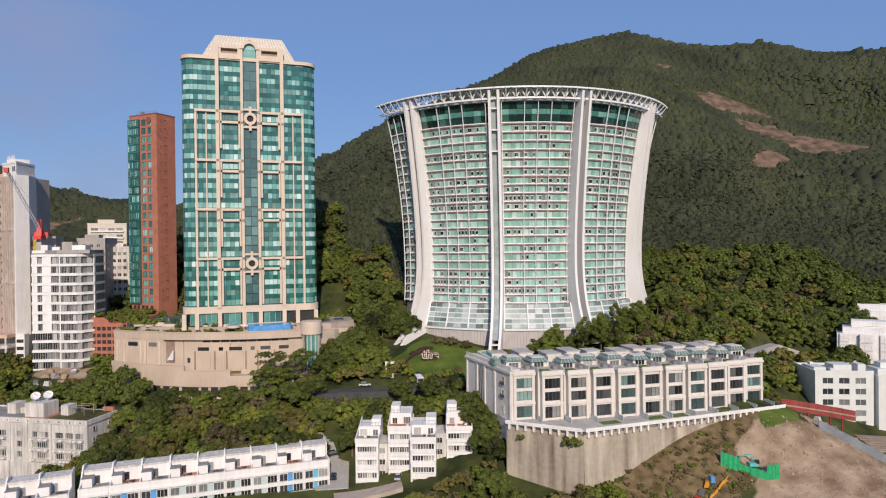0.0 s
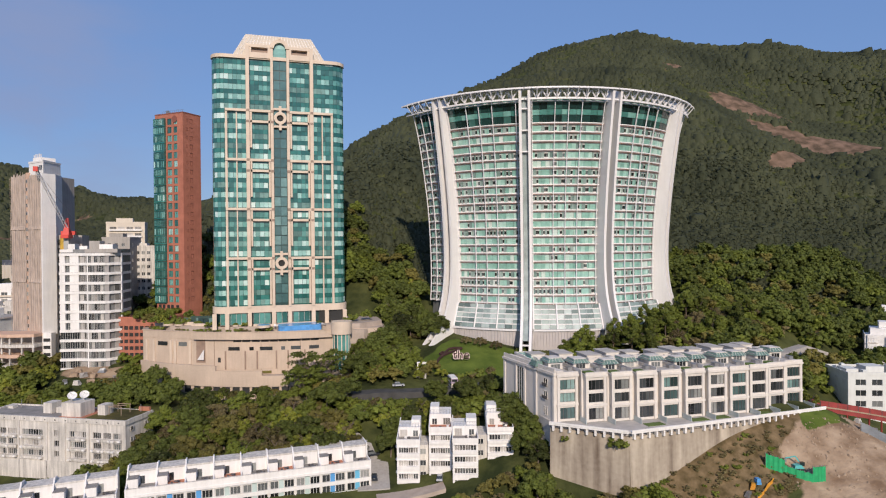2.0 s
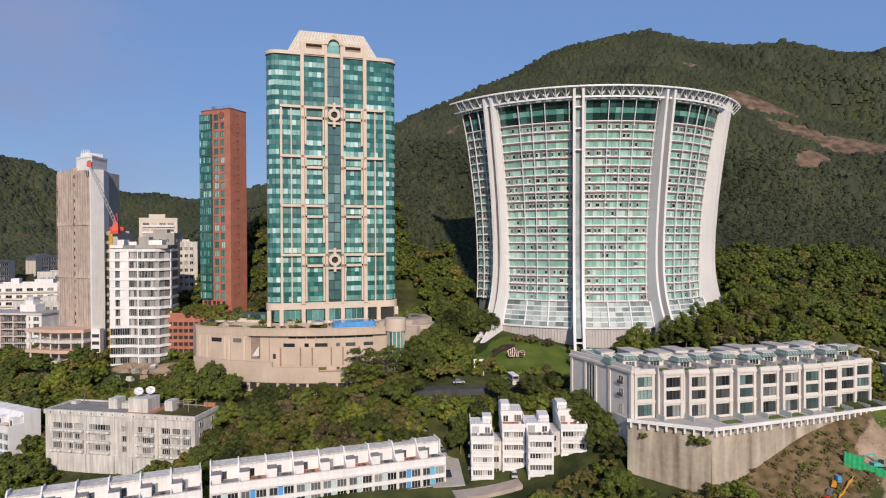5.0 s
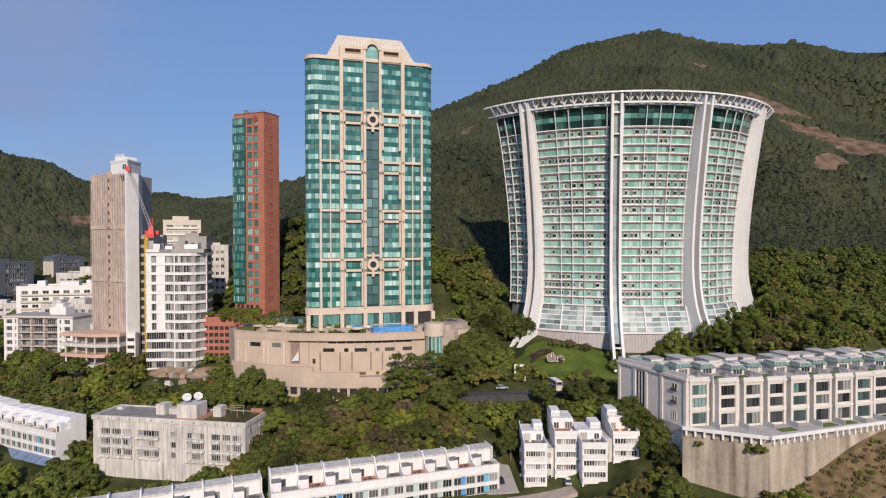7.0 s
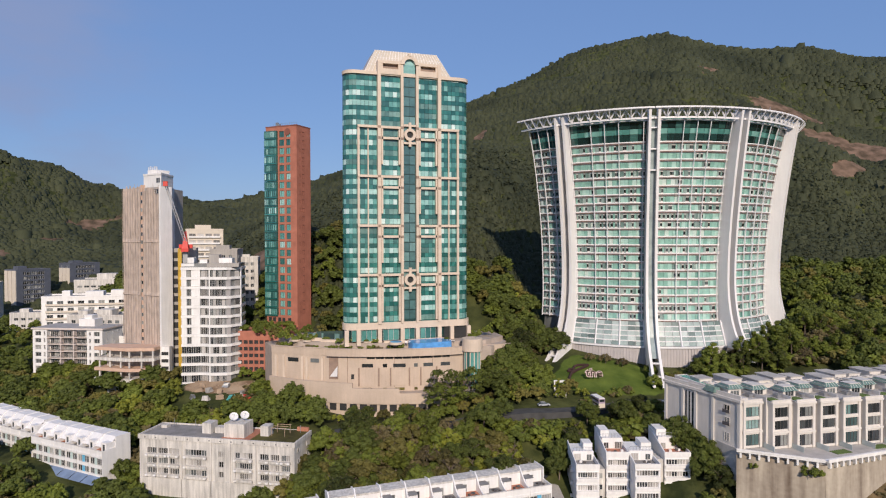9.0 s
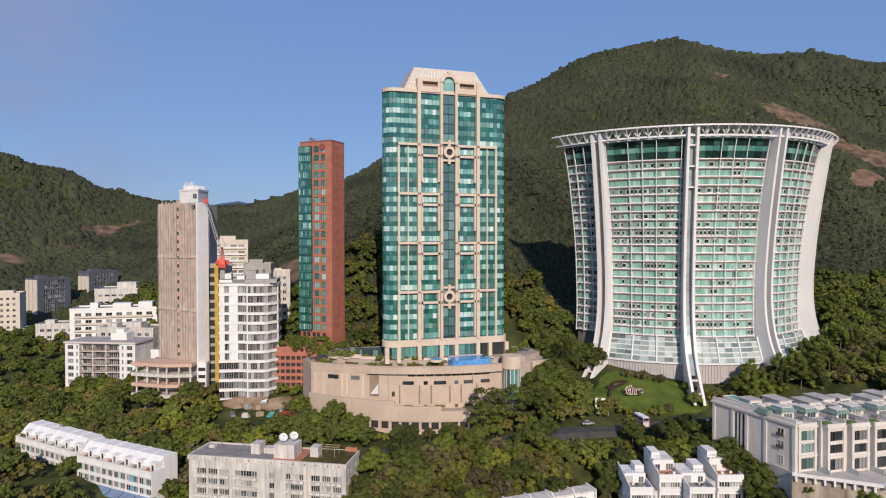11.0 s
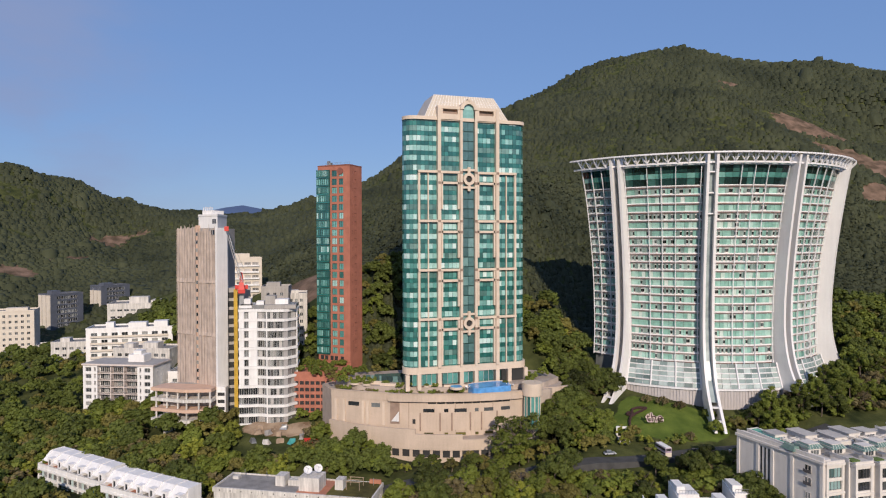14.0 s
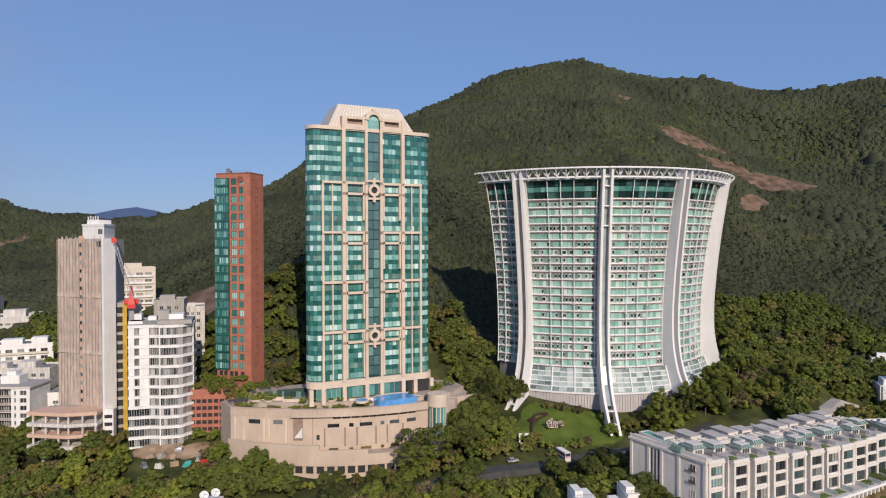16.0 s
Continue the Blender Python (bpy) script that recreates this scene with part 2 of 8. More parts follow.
M_LEAF = [leaf_material("deep_green_leaves", (0.039, 0.046, 0.014), (0.151, 0.183, 0.038)),
          leaf_material("mid_green_leaves", (0.054, 0.064, 0.015), (0.204, 0.243, 0.042)),
          leaf_material("olive_leaves", (0.070, 0.063, 0.022), (0.258, 0.228, 0.061)),
          leaf_material("yellow_green_leaves", (0.078, 0.088, 0.015), (0.312, 0.329, 0.051)),
          leaf_material("brown_green_leaves", (0.070, 0.054, 0.026), (0.233, 0.194, 0.088))]
M_WOODS = leaf_material("hillside_woods", (0.015, 0.021, 0.013), (0.086, 0.094, 0.048), 0.014)


# ---- mesh helpers ----
def bx(bm, x0, x1, y0, y1, z0, z1):
    """A box between the given limits."""
    v = [bm.verts.new(p) for p in ((x0, y0, z0), (x1, y0, z0), (x1, y1, z0), (x0, y1, z0), (x0, y0, z1), (x1, y0, z1), (x1, y1, z1), (x0, y1, z1))]
    for f in ((0, 3, 2, 1), (4, 5, 6, 7), (0, 1, 5, 4), (1, 2, 6, 5), (2, 3, 7, 6), (3, 0, 4, 7)):
        bm.faces.new([v[i] for i in f])
    return v


def hexa(bm, low, high):
    """A solid between two loops of points, low and high, of one length."""
    a, b = [bm.verts.new(p) for p in low], [bm.verts.new(p) for p in high]
    n = len(a)
    bm.faces.new(a[::-1])
    bm.faces.new(b)
    for i in range(n):
        bm.faces.new((a[i], a[(i + 1) % n], b[(i + 1) % n], b[i]))


def beam(bm, p, q, r, sides=4):
    """A straight bar from p to q."""
    p, q = Vector(p), Vector(q)
    d = (q - p).normalized()
    u = d.cross(Vector((0, 0, 1)) if abs(d.z) < 0.9 else Vector((1, 0, 0))).normalized()
    w = d.cross(u)
    ring = [(u * math.cos(2 * math.pi * (i + 0.5) / sides) + w * math.sin(2 * math.pi * (i + 0.5) / sides)) * r for i in range(sides)]
    hexa(bm, [p + o for o in ring], [q + o for o in ring])


def drum(bm, x, y, r0, r1, z0, z1, n=24):
    a = [2 * math.pi * i / n for i in range(n)]
    hexa(bm, [(x + r0 * math.cos(t), y + r0 * math.sin(t), z0) for t in a], [(x + r1 * math.cos(t), y + r1 * math.sin(t), z1) for t in a])


def mesh_of(name, bm, mats):
    me = bpy.data.meshes.new(name)
    bmesh.ops.recalc_face_normals(bm, faces=bm.faces)
    bm.to_mesh(me)
    bm.free()
    for m in mats if isinstance(mats, (list, tuple)) else (mats,):
        me.materials.append(m)
    return me


def part(name, bm, mat, parent=None, label="", kind=""):
    """Links a bmesh, or a mesh, as one object under a thing or a part."""
    me = mesh_of(name, bm, mat) if isinstance(bm, bmesh.types.BMesh) else bm
    ob = new(name, me)
    ob.parent = parent
    return tagged(ob, label=label, kind=kind)


def thing(name, m, label, category, group="", kind=""):
    ob = new(name)
    ob.matrix_world = m
    return tagged(ob, label, category, group, kind)


def boxes(name, mat, parent, *limits, label="", kind=""):
    bm = bmesh.new()
    for b in limits:
        bx(bm, *b)
    return part(name, bm, mat, parent, label, kind)


WINDOWS = {}


def window(parent, x, y, z, w, h, glass=None, rz=0.0, frame_mat=None, bars=1, name="window"):
    """One window unit, centred on x with its sill at z, facing -y before it is turned by rz: a frame, glazing bars and a set-back pane."""
    glass, frame_mat = glass or M_WINDOW, frame_mat or M_FRAME
    key = (round(w, 2), round(h, 2), glass.name, frame_mat.name, bars)
    if key not in WINDOWS:
        bm = bmesh.new()
        n = bars + 1
        xs = [-w / 2 + w * i / n for i in range(n + 1)]
        lo, hi = [bm.verts.new((x, -0.06, 0)) for x in xs], [bm.verts.new((x, -0.06, h)) for x in xs]
        panes = [bm.faces.new((lo[i], lo[i + 1], hi[i + 1], hi[i])) for i in range(n)]
        bl, br, tl, tr = (bm.verts.new(p) for p in ((-w / 2, 0.1, 0), (w / 2, 0.1, 0), (-w / 2, 0.1, h), (w / 2, 0.1, h)))
        bm.faces.new([bl, tl, tr, br])
        bm.faces.new([bl, br] + lo[::-1])
        bm.faces.new([tr, tl] + hi)
        bm.faces.new((bl, lo[0], hi[0], tl))
        bm.faces.new((br, tr, hi[-1], lo[-1]))
        bmesh.ops.recalc_face_normals(bm, faces=bm.faces)
        bmesh.ops.inset_individual(bm, faces=panes, thickness=0.07, depth=0.0)
        bmesh.ops.inset_individual(bm, faces=panes, thickness=0.005, depth=-0.09)
        for f in panes:
            f.material_index = 1
        WINDOWS[key] = mesh_of("window", bm, [frame_mat, glass])
    ob = new(name, WINDOWS[key])
    ob.parent = parent
    ob.matrix_basis = pose(x, y, z, 0, 0, rz)
    return ob


def grid_wall(bm, x0, x1, z0, z1, xs, zs, y0=0.0, y1=0.35):
    """A wall skin with openings: bands between the rows zs and piers between the columns xs, from y0 to y1."""
    edge = z0
    for a, b in zs:
        if a > edge + 0.01:
            bx(bm, x0, x1, y0, y1, edge, a)
        e = x0
        for c, d in xs:
            if c > e + 0.01:
                bx(bm, e, c, y0, y1, a, b)
            e = d
        if x1 > e + 0.01:
            bx(bm, e, x1, y0, y1, a, b)
        edge = b
    if z1 > edge + 0.01:
        bx(bm, x0, x1, y0, y1, edge, z1)

# ---- the lie of the land: spot heights in metres (x, y, z), joined by a smooth surface ----
SPOTS_SOUTH = [(0, 0, -14), (150, 40, -14), (-200, 60, -14), (0, 110, -10), (90, 112, -8), (-90, 150, -9), (-150, 240, -6), (-70, 212, -12), (-88, 222, -11.5), (-52, 207, -9),
               (-10, 165, -6), (40, 165, -4.0), (40, 150, -6.5), (70, 138, -6), (95, 130, -5), (122, 122, -1), (122, 139, 10.0), (107, 138, 6.0), (93, 136.5, -0.5), (122, 128, 2.0), (145, 138, 11.5), (160, 122, 1),
               (175, 150, -3), (200, 165, -2), (230, 190, 7), (150, 162, 12), (100, 165, 12), (75, 190, 12), (58, 165, 3)]
SPOTS_NORTH = [(20, 214, 12), (50, 207, 12), (80, 204, 12.5), (-30, 222, 8), (-45, 243, 8), (-60, 262, 8), (0, 195, 2), (-30, 195, -1), (20, 192, 1),
               (-80, 285, 11), (-110, 300, 6), (-140, 340, 2), (-60, 300, 18), (0, 262, 9), (-30, 266, 9), (-2, 296, 32), (-40, 310, 32), (-28, 241, 6.5), (-8, 233.5, 7), (10, 231, 8.5), (46, 248, 20), (47, 268, 32),
               (75, 224, 18.5), (95, 220, 17), (120, 210, 20), (150, 205, 24), (195, 210, 26), (185, 225, 34), (100, 290, 37), (-220, 330, 0), (-200, 520, 20)]
SPOTS_HILLS = [(-337, 835, 173), (-266, 887, 153), (-154, 958, 107), (-59, 992, 127), (40, 921, 155), (118, 804, 181), (200, 825, 232), (314, 869, 292),
               (401, 866, 338), (454, 829, 351), (520, 792, 359), (586, 750, 330), (575, 664, 297), (640, 652, 312), (740, 596, 293), (793, 520, 300),
               (370, 377, 118), (262, 304, 66), (518, 532, 195), (600, 525, 190), (335, 331, 77), (303, 263, 42), (92, 386, 97), (64, 312, 52),
               (337, 526, 208), (427, 424, 125), (130, 506, 144), (-24, 333, 64), (76, 345, 68), (198, 252, 43), (41, 272, 34), (328, 749, 266),
               (-71, 690, 84), (-255, 644, 56), (-229, 787, 92), (-110, 480, 46), (0, 1250, 60), (500, 1080, 160), (1000, 800, 180), (1000, 350, 190)]
spots = np.array(SPOTS_SOUTH + SPOTS_NORTH + SPOTS_HILLS, float)
SOFT = 18.0
gap = np.sqrt(((spots[:, None, :2] - spots[None, :, :2]) ** 2).sum(2) + SOFT ** 2)
level = -14.0
weights = np.linalg.solve(gap + 4.0 * np.eye(len(spots)) * -0.0, spots[:, 2] - level)


def ground(x, y):
    """Height of the land at x, y (numbers or arrays)."""
    x, y = np.asarray(x, float), np.asarray(y, float)
    z = np.zeros(np.broadcast(x, y).shape)
    for (sx, sy, _), w in zip(spots, weights):
        z = z + w * np.sqrt((x - sx) ** 2 + (y - sy) ** 2 + SOFT ** 2)
    away = np.clip((np.hypot(x - 150, y - 450) - 900) / 900, 0, 1)
    south = np.clip((60 - y) / 160, 0, 1)
    keep = (1 - away * away * (3 - 2 * away)) * (1 - south * south * (3 - 2 * south))
    h = level + z * keep
    # gullies and spurs that run down the slopes
    fold = 4.6 * np.sin(x * 0.043 + 1.6 * np.sin(y * 0.009 + 0.5) + 0.9 * np.sin(y * 0.023)) + 7.5 * np.sin(x * 0.019 + 1.2 * np.sin(y * 0.006 + 2.0) + y * 0.004) + 2.4 * np.sin(x * 0.09 + y * 0.05 + 1.4 * np.sin(y * 0.031))
    return h + fold * np.clip((h - 45) / 50, 0, 1) * np.clip((330 - h) / 90, 0.25, 1) * keep


def ground_at(x, y):
    return float(ground(x, y))


def stretch(lo, hi, step, far_lo, far_hi):
    """Grid lines: even between lo and hi, wider and wider beyond."""
    mid = list(np.arange(lo, hi + 0.1, step))
    a, s = lo, step
    while a > far_lo:
        s *= 1.09
        a -= s
        mid.insert(0, a)
    a, s = hi, step
    while a < far_hi:
        s *= 1.045 if a < 1000 else 1.15
        a += s
        mid.append(a)
    return np.array(mid)


gx, gy = stretch(-230, 240, 3.0, -4000, 4500), stretch(90, 330, 3.0, -4000, 4500)
GX, GY = np.meshgrid(gx, gy)
GZ = ground(GX, GY)
rough = np.array([[noise.fractal(Vector((x * 0.02, y * 0.02, 0)), 1.0, 2.0, 4) for x in gx] for y in gy])
GZ = GZ + rough * np.clip((GZ - 30) / 60, 0, 1) * 0.8 + rough * 0.25
land = bpy.data.meshes.new("ground")
nx, ny = len(gx), len(gy)
idx = np.arange(nx * ny).reshape(ny, nx)
quads = np.stack([idx[:-1, :-1], idx[:-1, 1:], idx[1:, 1:], idx[1:, :-1]], -1).reshape(-1, 4)
land.from_pydata(np.stack([GX, GY, GZ], -1).reshape(-1, 3).tolist(), [], quads.tolist())
land.polygons.foreach_set("use_smooth", [True] * len(land.polygons))

# bare earth: old landslips on the slopes, and the building site below the terrace (x, y, half-length, half-width, turn)
SCARS = [(499, 545, 54, 22, -28), (483, 500, 34, 17, -48), (514, 456, 42, 26, -35), (474, 650, 13, 7, -20), (366, 372, 26, 8, 10), (317, 721, 24, 11, 10),
         (161, 598, 17, 6, 20), (-217, 793, 42, 13, 30), (-240, 698, 30, 6, 40), (-267, 645, 20, 14, 0), (-287, 729, 22, 6, 10), (-50, 378, 22, 26, 0)]
SITE = [(-74, 284, 12, 6, -25), (-63, 279, 8, 5, 0), (136, 122, 25, 14, 14), (158, 130, 16, 16, 0), (172, 146, 20, 12, -10), (131, 134, 14, 5, 8)]


def within(x, y, blots, edge=0.35):
    """1 inside any of the ragged ellipses, 0 outside."""
    best = np.zeros(np.broadcast(x, y).shape)
    for cx, cy, a, b, turn in blots:
        c, s = math.cos(radians(turn)), math.sin(radians(turn))
        u, v = ((x - cx) * c + (y - cy) * s) / a, (-(x - cx) * s + (y - cy) * c) / b
        best = np.maximum(best, np.clip((1.0 - np.hypot(u, v)) / edge, 0, 1))
    return best


LAWN = [(70, 224, 25, 15, -18), (60, 227, 14, 12, 0), (65, 235, 10, 10, 0), (139, 139.5, 9, 3.5, 8)]
DRY = [(104, 131, 22, 9, 14), (112, 137.5, 34, 6, 2), (84, 130, 16, 10, 0), (120, 133, 10, 6, 8), (88, 133, 12, 7, 0), (108, 116, 16, 7, 0)]
for key, blots in (("bare", SCARS), ("site", SITE), ("lawn", LAWN), ("dry", DRY)):
    att = land.attributes.new(key, "FLOAT", "POINT")
    att.data.foreach_set("value", within(GX, GY, blots).reshape(-1))

m = bpy.data.materials.new("land")
m.use_nodes = True
N, L = m.node_tree.nodes, m.node_tree.links
geo = N.new("ShaderNodeNewGeometry")
def land_noise(scale, detail):
    t = N.new("ShaderNodeTexNoise")
    t.inputs["Scale"].default_value, t.inputs["Detail"].default_value = scale, detail
    L.new(geo.outputs["Position"], t.inputs["Vector"])
    return t.outputs["Fac"]
def land_ramp(fac, a, b, lo=0.35, hi=0.65):
    r = N.new("ShaderNodeValToRGB")
    r.color_ramp.elements[0].position, r.color_ramp.elements[1].position = lo, hi
    r.color_ramp.elements[0].color, r.color_ramp.elements[1].color = (*a, 1), (*b, 1)
    L.new(fac, r.inputs[0])
    return r.outputs[0]
def land_mix(fac, a, b):
    t = N.new("ShaderNodeMix")
    t.data_type = "RGBA"
    L.new(fac, t.inputs[0])
    L.new(a, t.inputs[6])
    L.new(b, t.inputs[7])
    return t.outputs[2]
def land_mask(key):
    a, add, r = N.new("ShaderNodeAttribute"), N.new("ShaderNodeMath"), N.new("ShaderNodeValToRGB")
    a.attribute_name = key
    add.operation = "MULTIPLY_ADD"
    L.new(land_noise(0.22, 5), add.inputs[0])
    add.inputs[1].default_value = -0.9
    mul = N.new("ShaderNodeMath")
    mul.operation = "MULTIPLY"
    mul.inputs[1].default_value = 1.45
    L.new(a.outputs["Fac"], mul.inputs[0])
    L.new(mul.outputs[0], add.inputs[2])
    r.color_ramp.elements[0].position, r.color_ramp.elements[1].position = 0.0, 0.18
    L.new(add.outputs[0], r.inputs[0])
    return r.outputs[0]
scrub = land_ramp(land_noise(0.12, 8), (0.026, 0.034, 0.011), (0.085, 0.092, 0.030))
scar = land_ramp(land_noise(0.12, 7), (0.085, 0.06, 0.038), (0.23, 0.15, 0.105))
soil = land_ramp(land_noise(0.16, 9), (0.20, 0.13, 0.08), (0.43, 0.32, 0.22))
dry_grass = land_ramp(land_noise(0.35, 8), (0.085, 0.062, 0.028), (0.22, 0.155, 0.085))
turf = land_ramp(land_noise(0.15, 6), (0.066, 0.100, 0.017), (0.125, 0.165, 0.030))
colour = land_mix(land_mask("lawn"), land_mix(land_mask("site"), land_mix(land_mask("dry"), land_mix(land_mask("bare"), scrub, scar), dry_grass), soil), turf)
b = N["Principled BSDF"]
b.inputs["Roughness"].default_value, b.inputs["Specular IOR Level"].default_value = 0.95, 0.15
L.new(colour, b.inputs["Base Color"])
bp = N.new("ShaderNodeBump")
bp.inputs["Strength"].default_value, bp.inputs["Distance"].default_value = 0.8, 0.5
L.new(land_noise(0.8, 6), bp.inputs["Height"])
L.new(bp.outputs[0], b.inputs["Normal"])
land.materials.append(m)
tagged(new("ground", land), "hilly ground with grass, bare earth and wooded slopes", "ground", kind="structure")

# far hills beyond the gap, with distance haze painted into their blue
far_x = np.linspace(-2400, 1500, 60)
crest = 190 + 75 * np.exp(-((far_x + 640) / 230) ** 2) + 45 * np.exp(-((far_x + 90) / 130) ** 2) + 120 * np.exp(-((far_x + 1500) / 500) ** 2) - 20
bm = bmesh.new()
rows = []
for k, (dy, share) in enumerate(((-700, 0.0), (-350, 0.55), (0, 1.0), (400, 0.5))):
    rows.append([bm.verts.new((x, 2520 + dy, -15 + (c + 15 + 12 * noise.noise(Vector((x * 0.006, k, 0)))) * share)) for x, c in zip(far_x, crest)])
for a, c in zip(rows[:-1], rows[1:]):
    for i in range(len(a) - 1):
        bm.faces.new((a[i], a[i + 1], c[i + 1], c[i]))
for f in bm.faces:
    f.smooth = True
M_FAR = material("far_hills_haze_blue", (0.075, 0.12, 0.22), 1.0, vary=0.08, scale=0.004, fine=0.02)
tagged(part("backdrop", bm, M_FAR), "far wooded hills, painted blue for distance haze", "hills", kind="structure")


# ---- the glass tower on its podium ----
M_TEAL_PALE = glazing("pale_teal_glass", [(0.0, (0.10, 0.25, 0.225)), (0.35, (0.23, 0.44, 0.40)), (0.75, (0.38, 0.60, 0.555)), (1.0, (0.66, 0.78, 0.74))])
M_TEAL_GREY = glazing("grey_green_blind_glass", [(0.0, (0.07, 0.16, 0.145)), (0.6, (0.12, 0.23, 0.205)), (1.0, (0.20, 0.34, 0.30))])
M_CREAM_METAL = material("cream_roof_metal", (0.56, 0.49, 0.40), 0.5, vary=0.05, streak=0.3)
M_SLOT = glazing("grey_teal_glass", [(0.0, (0.05, 0.11, 0.11)), (0.6, (0.10, 0.20, 0.20)), (1.0, (0.17, 0.30, 0.29))])
def glass_tower():
    base, top, st = 37.4, 132.0, 3.72
    t = thing("apartment_tower", pose(0, 253.2, 0), "tall teal glass apartment tower with beige stone piers", "tower")
    # plan of the glass line, front and rounded corners
    W, D, R = 24.9, 26.0, 4.5
    lean = 0.33                                  # the flanks close in towards the rear
    line = [(-W + lean * (y - R - 1), y) for y in np.linspace(D, R + 1, 11)]
    line += [(-W + R - R * math.cos(a), R + 1 - R * math.sin(a)) for a in np.linspace(0, math.pi / 2, 6)[1:]]
    line += [(x, 1.0) for x in np.linspace(-W + R, W - R, 27)[1:]]
    line += [(W - R + R * math.sin(a), R + 1 - R * math.cos(a)) for a in np.linspace(0, math.pi / 2, 6)[1:]]
    line += [(W - lean * (y - R - 1), y) for y in np.linspace(R + 1, D, 11)[1:]]
    bm = bmesh.new()
    inner = [(x * 0.994, (y - 14) * 0.985 + 14.2) for x, y in line]
    hexa(bm, [(x, y, base - 6.2) for x, y in inner], [(x, y, top) for x, y in inner])
    part("core", bm, M_TEAL_BACK, t, "dark green glass backing and mullions")
    pane_cache = {}
    span = bmesh.new()
    tones = (M_TEAL, M_TEAL_PALE, M_TEAL_GREY)
    loose = [bmesh.new() for _ in tones]
    n_st = int((top - base - 0.4) / st) + 1
    def slab_between(bm, p, q, z0, z1, inset):
        (x0, y0), (x1, y1) = p, q
        l = math.hypot(x1 - x0, y1 - y0)
        ux, uy = (x1 - x0) / l, (y1 - y0) / l
        g = 0.05
        a, c = (x0 + ux * g, y0 + uy * g), (x1 - ux * g, y1 - uy * g)
        nxv, nyv = -uy * inset, ux * inset
        hexa(bm, [(a[0], a[1], z0), (c[0], c[1], z0), (c[0] + nxv, c[1] + nyv, z0), (a[0] + nxv, a[1] + nyv, z0)],
             [(a[0], a[1], z1), (c[0], c[1], z1), (c[0] + nxv, c[1] + nyv, z1), (a[0] + nxv, a[1] + nyv, z1)])
    rnd = random.Random(5)
    for k in range(n_st):
        z = base + 0.9 + k * st
        z1 = min(z + 1.95, top - 0.3)
        tone = {b: rnd.choices((0, 1, 2), (3, 5, 2 if k < 18 else 5))[0] for b in range(-4, 5)}
        for p, q in zip(line[:-1], line[1:]):
            c = (p[0] + q[0]) / 2
            straight = p[1] == q[1] == 1.0
            bay = int(math.copysign(sum(abs(c) > e for e in (3.0, 11.9, 19.7, 24.0)), c))
            slab_between(span, p, q, z - 1.68 if k else z - 0.8, z - 0.08, 0.08)
            if straight and abs(c) < 12.2:
                w = round(q[0] - p[0] - 0.1, 3)
                ti = tone[bay] if rnd.random() < 0.85 else rnd.choice((0, 1))
                key = (w, round(z1 - z, 2), ti)
                if key not in pane_cache:
                    pb = bmesh.new()
                    bx(pb, -w / 2, w / 2, 0, 0.08, 0, z1 - z)
                    pane_cache[key] = mesh_of("pane", pb, tones[ti])
                ob = part("pane", pane_cache[key], None, t)
                ob.location = (c, 1.0, z)
            else:
                slab_between(loose[tone[bay] if rnd.random() < 0.85 else rnd.choice((0, 1))], p, q, z, z1, 0.08)
    for lb, mt in zip(loose, tones):
        part("wing_panes", lb, mt, t, "teal window panes of the rounded wings", "stuff")
    part("spandrel_panes", span, M_TEAL_SPANDREL, t, "dark teal spandrel glass bands", "stuff")
    # stone piers
    def pier(x, w, z0, z1, y0=-0.45, y1=1.4):
        boxes("pier", M_STONE, t, (x - w / 2, x + w / 2, y0, y1, z0, z1))
    for s in (-1, 1):
        pier(s * 11.9, 1.3, base, 137.0, -0.7)
        pier(s * 3.0, 1.0, base, 136.0, -0.6)
        pier(s * 19.7, 0.8, base, 112.4, 0.1)
        pier(s * 16.0, 0.45, base, 112.4, 0.45)
        # shallow inner ribs beside the main piers
        for k in range(4):
            zl = base + 18.7 * k + (4.6 if k else 1.0)
            zh = base + 18.7 * (k + 1) - 0.6
            pier(s * 10.7, 0.6, zl, zh, -0.3)
            pier(s * 4.05, 0.6, zl, zh, -0.3)
            boxes("pier_slot", M_STONE_DARK, t, (s * 11.13 - 0.16, s * 11.13 + 0.16, -0.1, 1.3, zl, zh))
            boxes("pier_slot", M_STONE_DARK, t, (s * 3.62 - 0.16, s * 3.62 + 0.16, -0.1, 1.3, zl, zh))
    # stone bands each five storeys, doubled between the main piers
    for k in range(1, 5):
        z = base + 18.7 * k
        for s in (-1, 1):
            a, c = sorted((s * 12.5, s * 20.1))
            boxes("band", M_STONE, t, (a, c, -0.25, 1.3, z - 0.45, z + 0.45))
            a, c = sorted((s * 3.4, s * 11.3))
            boxes("band", M_STONE, t, (a, c, -0.3, 1.3, z - 0.5, z + 0.4))
            boxes("band", M_STONE, t, (a, c, -0.3, 1.3, z - 4.6, z - 3.7))
            for xx in (11.9, 3.0):
                for dz in (0, -4.15):
                    boxes("keystone", M_STONE_DARK, t, (s * xx - 0.55, s * xx + 0.55, -0.76, -0.3, z + dz - 0.5, z + dz + 0.4))
    # central slot of dark glass between the inner piers, with rungs
    boxes("slot", M_TEAL_BACK, t, (-2.5, 2.5, 0.75, 1.2, base, 136.0), label="dark glass stair slot")
